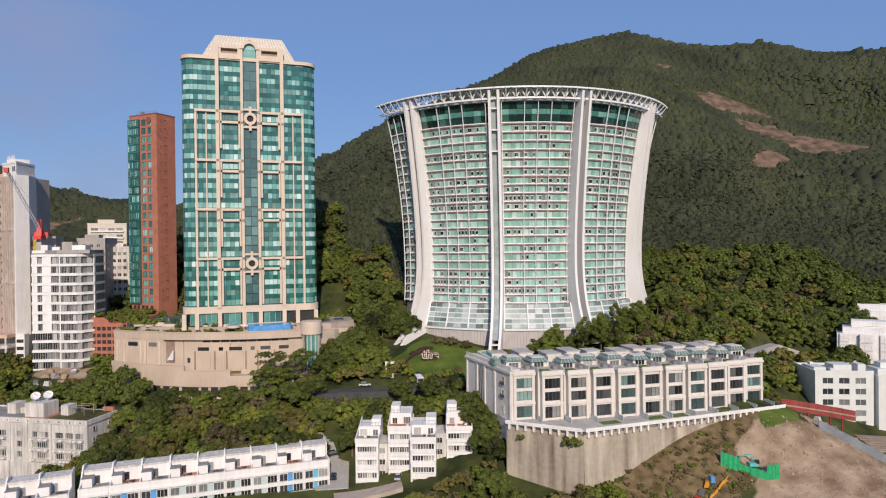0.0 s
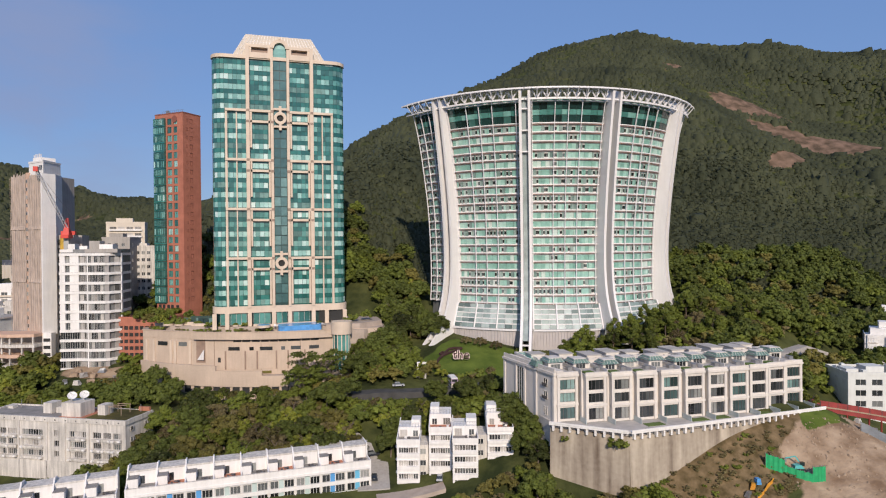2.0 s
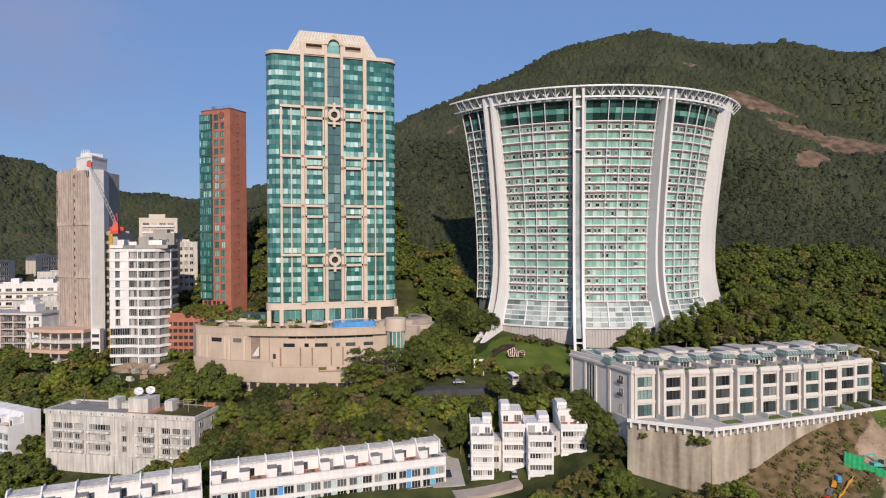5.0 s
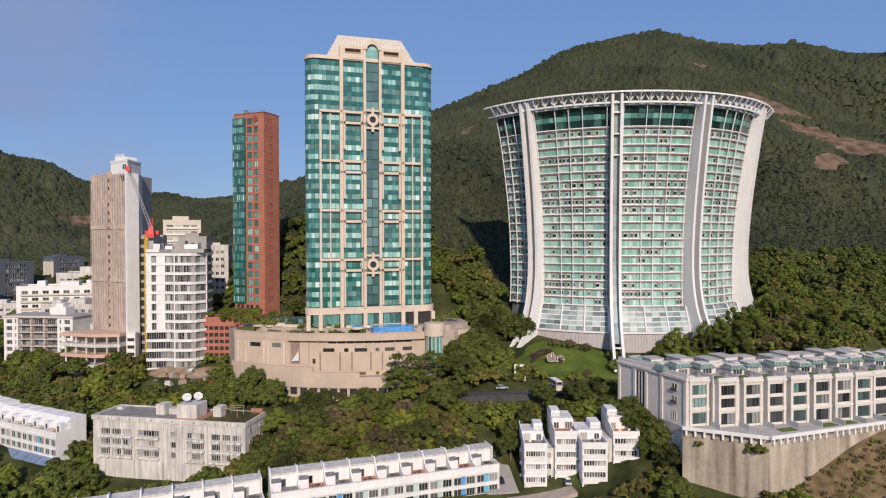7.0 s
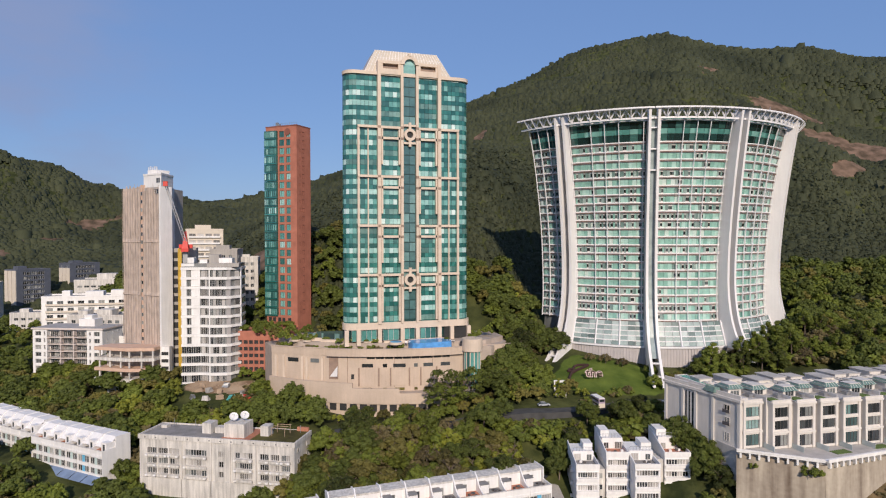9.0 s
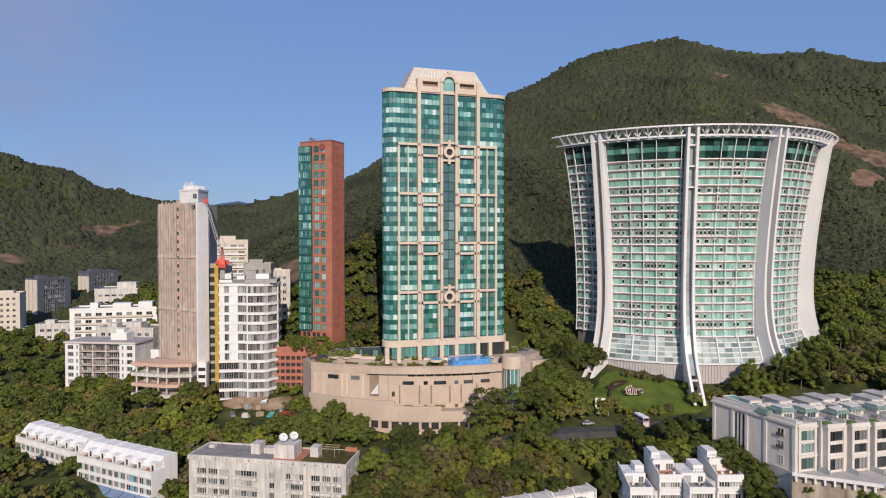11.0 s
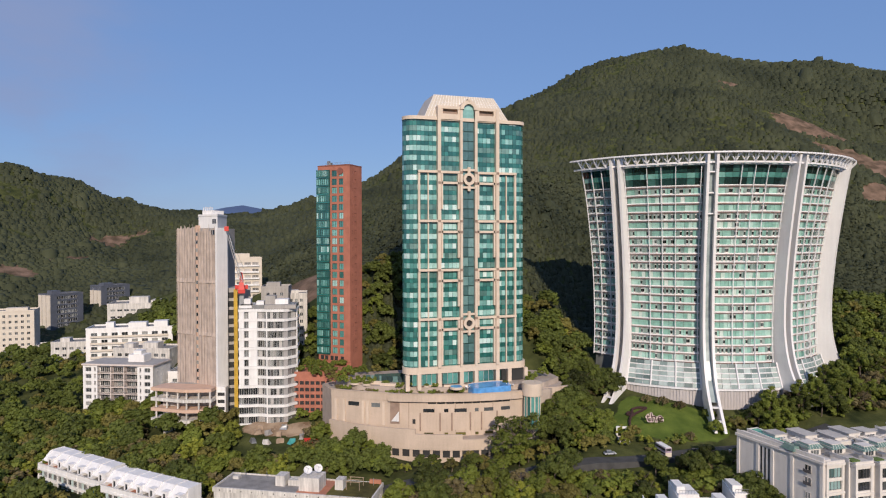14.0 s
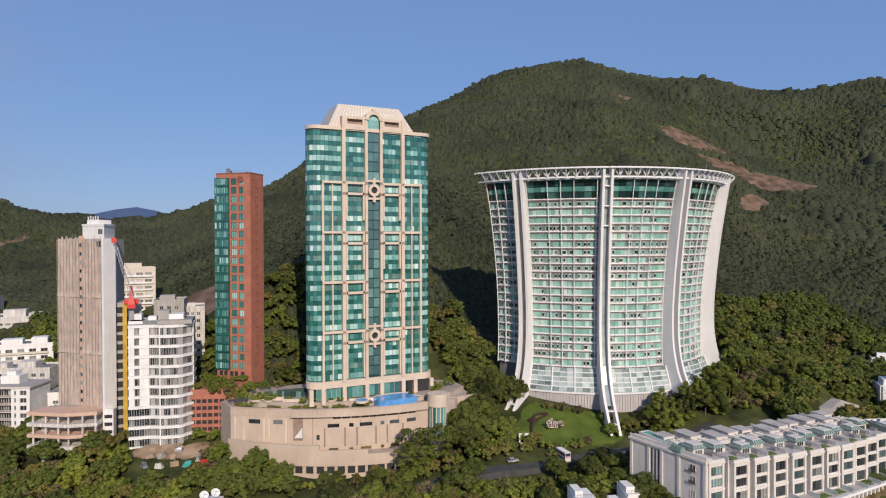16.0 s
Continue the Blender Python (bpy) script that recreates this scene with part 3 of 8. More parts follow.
    for k in range(25):
        z = base + 1.5 + k * st
        for s in (-1, 1):
            pb = pane_cache.get("slot")
            if pb is None:
                q = bmesh.new()
                bx(q, -1.1, 1.1, 0, 0.1, 0, 3.3)
                pb = pane_cache["slot"] = mesh_of("slot_pane", q, M_SLOT)
            part("slot_pane", pb, None, t).location = (s * 1.2, 0.6, z)
    # round medallions
    for zc in (109.6, 54.1):
        bm = bmesh.new()
        for i in range(28):
            a, c = 2 * math.pi * i / 28, 2 * math.pi * (i + 1) / 28
            hexa(bm, [(2.35 * math.cos(a), -0.95, 2.35 * math.sin(a)), (1.25 * math.cos(a), -0.95, 1.25 * math.sin(a)), (1.25 * math.cos(c), -0.95, 1.25 * math.sin(c)), (2.35 * math.cos(c), -0.95, 2.35 * math.sin(c))],
                 [(2.35 * math.cos(a), 0.3, 2.35 * math.sin(a)), (1.25 * math.cos(a), 0.3, 1.25 * math.sin(a)), (1.25 * math.cos(c), 0.3, 1.25 * math.sin(c)), (2.35 * math.cos(c), 0.3, 2.35 * math.sin(c))])
        boxes("medallion_bar", M_STONE, t, (-0.5, 0.5, -0.9, 0.2, zc + 2.3, zc + 4.6))
        boxes("medallion_bar", M_STONE, t, (-0.5, 0.5, -0.9, 0.2, zc - 4.6, zc - 2.3))
        for z in (zc + 3.1, zc - 3.6):
            for x in (-2.6, 0.5):
                boxes("medallion_bar", M_STONE, t, (x, x + 2.1, -0.6, 0.2, z, z + 0.8))
        bmesh.ops.remove_doubles(bm, verts=bm.verts, dist=0.001)
        part("medallion", bm, M_STONE, t, "round stone medallion with a dark eye").location = (0, 0, zc)
        bm = bmesh.new()
        drum(bm, 0, 0, 1.24, 1.24, 0, 0.3, 20)
        o = part("eye", bm, M_DARK, t)
        o.matrix_basis = pose(0, 0.2, zc, 90)
    # parapets and crown
    bm = bmesh.new()
    outer = [(x * 1.012, (y - 14) * 1.03 + 13.6) for x, y in line]
    hexa(bm, [(x, y, top - 0.2) for x, y in outer], [(x, y, top + 1.1) for x, y in outer])
    part("parapet", bm, M_STONE, t)
    bm = bmesh.new()
    bx(bm, -12.4, -2.2, -0.3, 4, 136.2, 137.3)
    bx(bm, 2.2, 12.4, -0.3, 4, 136.2, 137.3)
    bx(bm, -12.2, -2.5, -0.2, 4, 132.2, 134.3)
    bx(bm, 2.5, 12.2, -0.2, 4, 132.2, 134.3)
    bx(bm, -12.2, -10.4, -0.2, 4, 134.3, 136.2)
    bx(bm, 10.4, 12.2, -0.2, 4, 134.3, 136.2)
    bx(bm, -4.4, -2.5, -0.2, 4, 134.3, 136.2)
    bx(bm, 2.5, 4.4, -0.2, 4, 134.3, 136.2)
    part("crown_cornice", bm, M_STONE, t)
    # loggia back coloured dark brown for the shade of its recess
    boxes("crown_loggia", M_STONE_DARK, t, (-12, 12, 1.2, 3.9, 134.31, 136.19))
    bm = bmesh.new()
    for i in range(14):
        a, c = math.pi * i / 14, math.pi * (i + 1) / 14
        r0, r1 = 2.1, 3.5
        pts = [(r1 * math.cos(a), r1 * math.sin(a)), (r0 * math.cos(a), r0 * math.sin(a)), (r0 * math.cos(c), r0 * math.sin(c)), (r1 * math.cos(c), r1 * math.sin(c))]
        hexa(bm, [(x, -0.8, 136.3 + z) for x, z in pts], [(x, 4.5, 136.3 + z) for x, z in pts])
    boxes("keystone", M_STONE, t, (-0.5, 0.5, -0.95, 1.0, 139.5, 140.4))
    bmesh.ops.remove_doubles(bm, verts=bm.verts, dist=0.001)
    part("arch", bm, M_STONE, t)
    bm = bmesh.new()
    hexa(bm, [(2.1 * math.cos(a), 0.4, 136.3 + 2.1 * math.sin(a)) for a in np.linspace(0, math.pi, 12)], [(2.1 * math.cos(a), 0.9, 136.3 + 2.1 * math.sin(a)) for a in np.linspace(0, math.pi, 12)])
    bx(bm, -2.3, 2.3, 0.4, 0.9, 132.5, 136.3)
    part("arch_glass", bm, M_TEAL_PALE, t)
    bm = bmesh.new()
    hexa(bm, [(-17.2, 1.5, 133.0), (17.2, 1.5, 133.0), (17.2, 22, 133.0), (-17.2, 22, 133.0)], [(-12.4, 5.0, 142.5), (12.2, 5.0, 142.5), (12.2, 18, 142.5), (-12.4, 18, 142.5)])
    roof = part("mansard_roof", bm, M_CREAM_METAL, t, "white ribbed metal mansard roof")
    bm = bmesh.new()
    for i in range(25):
        s = -1 + 2 * i / 24
        beam(bm, (17.2 * s, 1.46, 133.0), (12.3 * s, 4.95, 142.5), 0.09)
    for z in (136.2, 139.4):
        u = (z - 133) / 9.5
        beam(bm, (-17.2 + 4.8 * u, 1.45 + 3.5 * u, z), (17.2 - 5 * u, 1.45 + 3.5 * u, z), 0.07)
    part("roof_ribs", bm, M_SLAB, roof)
    # ground storey
    bm = bmesh.new()
    low = [(x * 1.02, (y - 14) * 1.04 + 13.4) for x, y in line]
    hexa(bm, [(x, y, base - 2.0) for x, y in low], [(x, y, base + 0.5) for x, y in low])
    part("belt_course", bm, M_STONE, t)
    for x in (-24.5, -20.0, -11.9, -3.0, 3.0, 11.9, 17.0, 24.0):
        boxes("column", M_STONE, t, (x - 0.75, x + 0.75, -0.6, 1.2, 29.5, base - 2.0))
    # solid dark block that paints the porch's shade
    boxes("porch", M_DARK, t, (14, 24.6, 0.8, 8, 30.5, base - 2.1), label="dark block painted for the shade of an open porch")
    for x0, x1 in ((-22.5, -13.0), (-10.5, -4.3), (-2, 2), (4.3, 10.5)):
        n = max(2, int((x1 - x0) / 1.6))
        for i in range(n):
            a = x0 + (x1 - x0) * i / n
            window(t, a + (x1 - x0) / n / 2, 0.6, 31.0, (x1 - x0) / n - 0.06, 4.2, M_TEAL, bars=0)
    return t


glass_tower()


# ---- the podium of the tower ----
def circle_through(p, q, r):
    """Centre and radius of the circle through three points."""
    (ax, ay), (bx_, by_), (cx, cy) = p, q, r
    d = 2 * (ax * (by_ - cy) + bx_ * (cy - ay) + cx * (ay - by_))
    ux = ((ax * ax + ay * ay) * (by_ - cy) + (bx_ * bx_ + by_ * by_) * (cy - ay) + (cx * cx + cy * cy) * (ay - by_)) / d
    uy = ((ax * ax + ay * ay) * (cx - bx_) + (bx_ * bx_ + by_ * by_) * (ax - cx) + (cx * cx + cy * cy) * (bx_ - ax)) / d
    return ux, uy, math.hypot(ax - ux, ay - uy)


UPPER = circle_through((-51.0, 267.5), (-22.8, 250.2), (15.0, 243.0))
LOWER = circle_through((-52.0, 267.0), (-28.4, 246.3), (14.0, 235.0))
DECK = 30.4


def podium():
    t = thing("podium", pose(0, 0, 0), "curved beige rendered podium of the tower", "podium")
    def at(c, x, out=0.0):
        """A point of the arc at x, pushed outwards, and its turn."""
        cx, cy, r = c
        a = math.asin(max(-1, min(1, (x - cx) / r)))
        return (cx + (r + out) * math.sin(a), cy - (r + out) * math.cos(a)), math.degrees(a)
    def wall(name, c, x0, x1, o0, o1, z0, z1, mat=M_RENDER, label="", n=18):
        bm = bmesh.new()
        xs = np.linspace(x0, x1, n)
        ring = [[bm.verts.new((*at(c, x, o)[0], z)) for o, z in ((o1, z0), (o0, z0), (o0, z1), (o1, z1))] for x in xs]
        for p, q in zip(ring[:-1], ring[1:]):
            for i in range(4):
                bm.faces.new((p[i], p[(i + 1) % 4], q[(i + 1) % 4], q[i]))
        bm.faces.new(ring[0])
        bm.faces.new(ring[-1][::-1])
        return part(name, bm, mat, t, label)
    def on(name, c, x, z, w, h, mat, out=0.06, deep=0.5):
        (px, py), a = at(c, x)
        o = boxes(name, mat, t, (-w / 2, w / 2, -out, deep, 0, h))
        o.matrix_basis = pose(px, py, z, 0, 0, a)
        return o
    line = [at(UPPER, x, -0.6)[0] for x in np.linspace(-51, 17, 20)]
    bm = bmesh.new()
    rear = [(30, 244), (40, 252), (42, 286), (-40, 292), (-53, 280)]
    hexa(bm, [(x, y, 5) for x, y in line + rear], [(x, y, 28.4) for x, y in line + rear])
    part("deck", bm, M_PAVING, t)
    bm = bmesh.new()
    line2 = [at(UPPER, x, -4.5)[0] for x in np.linspace(-44, 16, 16)]
    hexa(bm, [(x, y, 28.4) for x, y in line2 + [(29, 247), (39, 254), (40, 284), (-38, 288), (-48, 276)]], [(x, y, DECK) for x, y in line2 + [(29, 247), (39, 254), (40, 284), (-38, 288), (-48, 276)]])
    part("upper_deck", bm, M_PAVING, t)
    wall("main_wall", UPPER, -51, 17.5, 0.0, -1.0, 6, 26.4)
    wall("flank_top", UPPER, -51, -31.4, 0.12, -1.0, 26.4, 29.0)
    wall("cornice", UPPER, -31.4, 17.5, 1.6, -1.0, 26.4, 29.0)
    wall("cornice_lip", UPPER, -31.4, 17.5, 1.75, 1.1, 29.0, 29.3)
    wall("flank_coping", UPPER, -51.2, -31.4, 0.3, -0.5, 29.0, 29.3)
    # flat brown panel painted for the shade of a recess, and a small door beside it
    on("recess", UPPER, -29.4, 17.6, 3.6, 8.7, M_STONE_DARK, out=0.03)
    on("door", UPPER, -22.8, 17.8, 1.1, 1.8, M_DARK, out=0.08)
    # lower wall with a parapet that steps down
    wall("lower_wall", LOWER, -52, -24, 0.0, -0.9, 10.3, 17.6)
    wall("lower_wall", LOWER, -24, -8, 0.0, -0.9, 10.3, 15.9)
    wall("lower_wall", LOWER, -8, 14, 0.0, -0.9, 10.3, 14.2)
    wall("plinth", LOWER, -52, 14, -0.5, -1.4, 4, 10.3, M_RENDER)
    bm = bmesh.new()
    la, ua = [at(LOWER, x, -0.5)[0] for x in np.linspace(-52, 14, 20)], [at(UPPER, x, -0.3)[0] for x in np.linspace(-51, 17, 20)][::-1]
    hexa(bm, [(x, y, 12) for x, y in la + ua], [(x, y, 13.3) for x, y in la + ua])
    part("ledge", bm, M_PAVING, t)
    # row of openings, their inner shade painted as near-black panels
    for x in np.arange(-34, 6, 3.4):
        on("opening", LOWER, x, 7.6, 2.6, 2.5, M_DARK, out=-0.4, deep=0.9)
    # framed bays of the main wall: slots, tall ribs and joints
    for x, w in ((-17.6, 4.2), (-11.4, 1.6), (-6.2, 4.6), (-0.2, 1.4), (4.4, 3.6), (11, 3.6)):
        on("slot_window", UPPER, x, 22.2, w, 1.3, M_WINDOW, out=0.05)
        on("frame", UPPER, x, 15.4, w + 0.9, 6.5, M_RENDER, out=0.14)
        on("planter_box", UPPER, x, 13.9, w * 0.8, 0.7, M_LEAF[2], out=0.7, deep=0.1)
    for x in (-20.6, -13.6, -9.4, -2.6, 1.6, 7.6):
        on("rib", UPPER, x, 15.2, 0.55, 6.8, M_STONE_DARK, out=0.2)
    # long slots under the cornice, panels coloured near-black for unlit depth
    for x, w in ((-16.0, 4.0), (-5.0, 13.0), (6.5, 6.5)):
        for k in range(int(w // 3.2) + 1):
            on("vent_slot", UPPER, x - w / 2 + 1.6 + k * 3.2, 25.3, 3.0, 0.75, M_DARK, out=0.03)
    for x in (-24.6, -8.0, 6.0):
        on("joint", UPPER, x, 15, 0.18, 11.4, M_STONE_DARK, out=0.05)
    for x in (-49.4, -46.6, -40.2, -38.6, -33.2):
        on("pier", UPPER, x, 17.0, 0.9, 8.6, M_STONE, out=0.4)
    for x, w in ((-43.4, 4.4), (-35.9, 3.4)):
        on("slot_window", UPPER, x, 23.6, w, 1.5, M_WINDOW, out=0.1)
    # thin white triangular panel standing just off the wall
    (px, py), a = at(UPPER, -29.2, 0.5)
    bm = bmesh.new()
    hexa(bm, [(-1.6, 0.2, 0), (1.5, -0.8, 0.3), (1.5, -0.6, 4.0)], [(-1.5, 0.4, 0), (1.6, -0.6, 0.3), (1.6, -0.4, 4.0)])
    part("canvas_sail", bm, M_WHITE, t, "white triangular panel").matrix_basis = pose(px, py, 18.6, 0, 0, a)
    # low garden walls and a glass screen on the deck
    for x0, x1, out, h in ((-46, -34, -7, 1.3), (-36, -27, -5.4, 1.0), (-24, -15, -6.2, 1.2), (-12, -3, -5.2, 0.8)):
        wall("garden_wall", UPPER, x0, x1, out, out - 0.5, DECK - 0.02, DECK + h, M_STONE, n=6)
    for x in np.arange(-43, -20, 2.2):
        on("screen_pane", UPPER, x, DECK, 2.0, 2.3, M_WINDOW_TEAL, out=-12.0, deep=12.1)
    # walls to the east of the turret
    boxes("east_wall", M_RENDER, t, (23.5, 41, 245.5, 247, 8, 28.6))
    boxes("east_wall", M_RENDER, t, (17.0, 24, 243.2, 247, 6, 28.4))
    # stair turret with tall glass strips
    tx, ty = 21.0, 241.0
    bm = bmesh.new()
    drum(bm, tx, ty, 3.5, 3.5, 6, 14.6, 28)
    tur = part("turret", bm, M_STONE, t, "round beige turret with tall glass strips")
    bm = bmesh.new()
    drum(bm, tx, ty, 3.1, 3.1, 14.6, 27.6, 28)
    part("glass_core", bm, M_TEAL_BACK, tur)
    bm = bmesh.new()
    drum(bm, tx, ty, 3.9, 3.9, 27.6, 32.3, 28)
    part("head", bm, M_STONE, tur)
    for a in np.linspace(-100, 60, 7):
        o = boxes("strip_window", M_TEAL, tur, (-0.62, 0.62, -0.12, 0.3, 0, 12.6))
        o.matrix_basis = pose(tx + 3.1 * math.sin(radians(a)), ty - 3.1 * math.cos(radians(a)), 14.8, 0, 0, a)
    for a in np.linspace(-113, 73, 8):
        o = boxes("strip_pier", M_STONE, tur, (-0.17, 0.17, -0.25, 0.3, 0, 13))
        o.matrix_basis = pose(tx + 3.1 * math.sin(radians(a)), ty - 3.1 * math.cos(radians(a)), 14.6, 0, 0, a)
    return t


podium()
pool = thing("swimming_pool", pose(6.0, 247.4, DECK, 0, 0, 4), "raised blue swimming pool with a tiled overflow edge", "pool")
sq = lambda v: math.copysign(abs(v) ** 0.45, v)
out = [(8.0 * sq(math.cos(a)), 4.4 * sq(math.sin(a)) - 0.012 * (8.0 * sq(math.cos(a))) ** 2, 0) for a in np.linspace(0, 2 * math.pi, 33)[:-1]]
bm = bmesh.new()
hexa(bm, [(x, y, -2.0) for x, y, _ in out], [(x, y, 0.75) for x, y, _ in out])
part("water", bm, M_WATER, pool, "blue pool water")
bm = bmesh.new()
for i in range(2, 15):
    a, c = Vector(out[i]), Vector(out[i + 1])
    hexa(bm, [a * 1.002, c * 1.002, c * 1.08, a * 1.08], [p + Vector((0, 0, 0.95)) for p in (a * 1.002, c * 1.002, c * 1.08, a * 1.08)])
bmesh.ops.remove_doubles(bm, verts=bm.verts, dist=0.001)
part("rim", bm, M_STONE, pool)
tub = thing("spa_pool", pose(-7.0, 247.6, DECK), "round raised paddling pool beside the swimming pool", "pool")
bm = bmesh.new()
drum(bm, 0, 0, 2.5, 2.5, 0, 0.9)
part("rim", bm, M_STONE, tub)
bm = bmesh.new()
drum(bm, 0, 0, 2.2, 2.2, 0.9, 0.95)
part("water", bm, M_WATER, tub)
for i, (x, y) in enumerate(((-3.0, 247.0), (-1.5, 246.2), (13.5, 245.6), (15.0, 246.6), (14.2, 248.4))):
    l = thing("sun_lounger", pose(x, y, DECK, 0, 0, 20 * i), "white sun lounger beside the pool", "lounger", "pool loungers")
    boxes("seat", M_WHITE, l, (-0.35, 0.35, -0.9, 0.5, 0.3, 0.4))
    bm = bmesh.new()
    hexa(bm, [(-0.35, 0.5, 0.3), (0.35, 0.5, 0.3), (0.35, 0.58, 0.3), (-0.35, 0.58, 0.3)], [(-0.35, 0.95, 0.85), (0.35, 0.95, 0.85), (0.35, 1.03, 0.85), (-0.35, 1.03, 0.85)])
    part("backrest", bm, M_WHITE, l)
    for lx in (-0.3, 0.24):
        for ly in (-0.8, 0.4):
            boxes("leg", M_STEEL, l, (lx, lx + 0.06, ly, ly + 0.06, 0, 0.3))


# ---- the curved white building with fins ----
LX, LY = 122.0, 287.4


def prof(z, table):
    zs, rs = zip(*table)
    return float(np.interp(z, zs, rs))


def smooth_table(table, n=60):
    """The profile drawn smoothly through its heights and radii."""
    zs, rs = np.array(table).T
    zz = np.linspace(zs[0], zs[-1], n)
    rr = np.interp(zz, zs, rs)
    for _ in range(10):
        rr[1:-1] = (rr[:-2] + 2 * rr[1:-1] + rr[2:]) / 4
    return list(zip(zz, rr))


GLASS_R = smooth_table([(16, 63.0), (28, 61.6), (37, 60.6), (46, 60.1), (58, 60.4), (70, 61.0), (80, 62.0), (92, 63.8), (103, 65.6), (110, 67.2), (121, 70.4)])
FIN_R = smooth_table([(15, 86.5), (18, 83.4), (21, 80.0), (25, 75.2), (29, 71.8), (36, 68.6), (42, 67.1), (50, 66.1), (62, 66.2), (78, 67.5), (92, 69.2), (106, 71.2), (114, 72.5), (121, 73.8)], 90)


def lily():
    t = thing("apartment_building", pose(LX, LY, 0), "curved white apartment building with flaring fins and green glass", "building")
    fins = (-57.0, -27.5, 1.2, 32.7)
    petals = ((-71.4, -59.2, 37), (-54.8, -29.7, 28), (-25.3, -1.0, 28), (3.4, 30.5, 28), (34.9, 45.5, 37))
    Z0, ST, NS = 37.0, 3.35, 21
    def P(a, r, z):
        return (r * math.sin(radians(a)), -r * math.cos(radians(a)), z)
    def sweep(bm, a0, a1, sections, n=10):
        """A solid swept along the arc: sections are (r, z) corners of its profile."""
        rings = [[bm.verts.new(P(a, r, z)) for r, z in sections] for a in np.linspace(a0, a1, n + 1)]
        m_ = len(sections)
        for p, q in zip(rings[:-1], rings[1:]):
            for i in range(m_):
                bm.faces.new((p[i], p[(i + 1) % m_], q[(i + 1) % m_], q[i]))
        bm.faces.new(rings[0])
        bm.faces.new(rings[-1][::-1])
    G = lambda z: prof(z, GLASS_R)
    F = lambda z: prof(z, FIN_R)
    # inner body
    bm = bmesh.new()
    zz = np.linspace(30, 116, 20)
    sweep(bm, -71.0, 45.2, [(G(z) - 0.35, z) for z in zz] + [(44, 116), (44, 30)], 28)
    part("body", bm, M_INNER, t)
    bm = bmesh.new()
    sweep(bm, -57, 45.2, [(61.5, 12), (61.5, 31), (44, 31), (44, 12)], 20)
    part("basement", bm, M_CONCRETE, t)
    # floors
    for k in range(NS + 1):
        z = Z0 + ST * k
        g = G(z)
        for a0, a1, _ in petals:
            bm = bmesh.new()
            sweep(bm, a0, a1, [(g - 1.0, z - 0.30), (g + 0.7, z - 0.30), (g + 0.7, z + 0.27), (g - 1.0, z + 0.27)], 8)
            sweep(bm, a0, a1, [(g + 0.702, z - 0.12), (g + 1.0, z - 0.12), (g + 1.0, z + 0.2), (g + 0.702, z + 0.2)], 8)
            slab = part("floor_slab", bm, M_SLAB, t)
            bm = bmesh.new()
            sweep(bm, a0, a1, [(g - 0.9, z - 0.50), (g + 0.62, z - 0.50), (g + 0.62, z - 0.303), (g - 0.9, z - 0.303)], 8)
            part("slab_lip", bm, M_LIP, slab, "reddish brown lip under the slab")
    # panes: three heights of glazing each storey, own objects on the two petals passed nearest
    rnd = random.Random(11)
    rest = bmesh.new()
    lower_rest = bmesh.new()
    for k in range(NS):
        z0, z1 = Z0 + ST * k + 0.30, Z0 + ST * (k + 1) - 0.52
        zm = z0 + (z1 - z0) * 0.84
        mint = rnd.choice((0.15, 0.3, 0.45, 0.7, 0.95))
        for j, (a0, a1, _) in enumerate(petals):
            n = max(4, round((a1 - a0) * 61 * math.pi / 180 / 3.1))
            da = (a1 - a0) / n
            key = None
            for i in range(n):
                a = a0 + da * (i + 0.5)
                sec = lambda lo, hi: [(G(lo) - 0.2, lo), (G(lo) + 0.05, lo), (G(hi) + 0.05, hi), (G(hi) - 0.2, hi)]
                h = da / 2 - 0.05
                pb = bmesh.new() if j in (0, 1) else rest
                shut = rnd.random() < (mint if j != 0 else 0.25)
                # drawn blinds fill the bay; else dark sashes stand between pale panels
                if shut:
                    strips = ((-1, -0.02, 0), (0.02, 1, 0))
                else:
                    strips = rnd.choice((((-1, -0.45, 0), (-0.42, 0.1, 1), (0.13, 0.5, 3), (0.53, 1, 3)), ((-1, -0.55, 3), (-0.52, -0.05, 1), (-0.02, 0.45, 3), (0.48, 1, 1)), ((-1, -0.3, 3), (-0.27, 0.1, 1), (0.13, 0.6, 1), (0.63, 1, 0)), ((-1, -0.1, 3), (-0.07, 0.4, 1), (0.43, 1, 0))))
                under = len(pb.faces)
                back = lambda lo, hi: [(G(lo) - 0.3, lo), (G(lo) - 0.02, lo), (G(hi) - 0.02, hi), (G(hi) - 0.3, hi)]
                sweep(pb, a - h, a + h, back(z0, zm), 1)
                pb.faces.ensure_lookup_table()
                for f in pb.faces[under:]:
                    f.material_index = 0 if shut else 2
                for u0, u1, mi in strips:
                    was = len(pb.faces)
                    sweep(pb, a + h * u0, a + h * u1, sec(z0 + (0.45 if mi == 1 else 0.0), zm - (0.4 if mi == 1 else 0)), 1)
                    pb.faces.ensure_lookup_table()
                    for f in pb.faces[was:]:
                        f.material_index = mi
                if j in (0, 1):
                    part("pane", pb, LILY_MATS, t)
                sweep(lower_rest, a - h, a + h, sec(zm + 0.05, z1), 1)
    part("panes", rest, LILY_MATS, t, kind="stuff")
    part("transom_glazing", lower_rest, M_SLAB_GREY, t, kind="stuff")
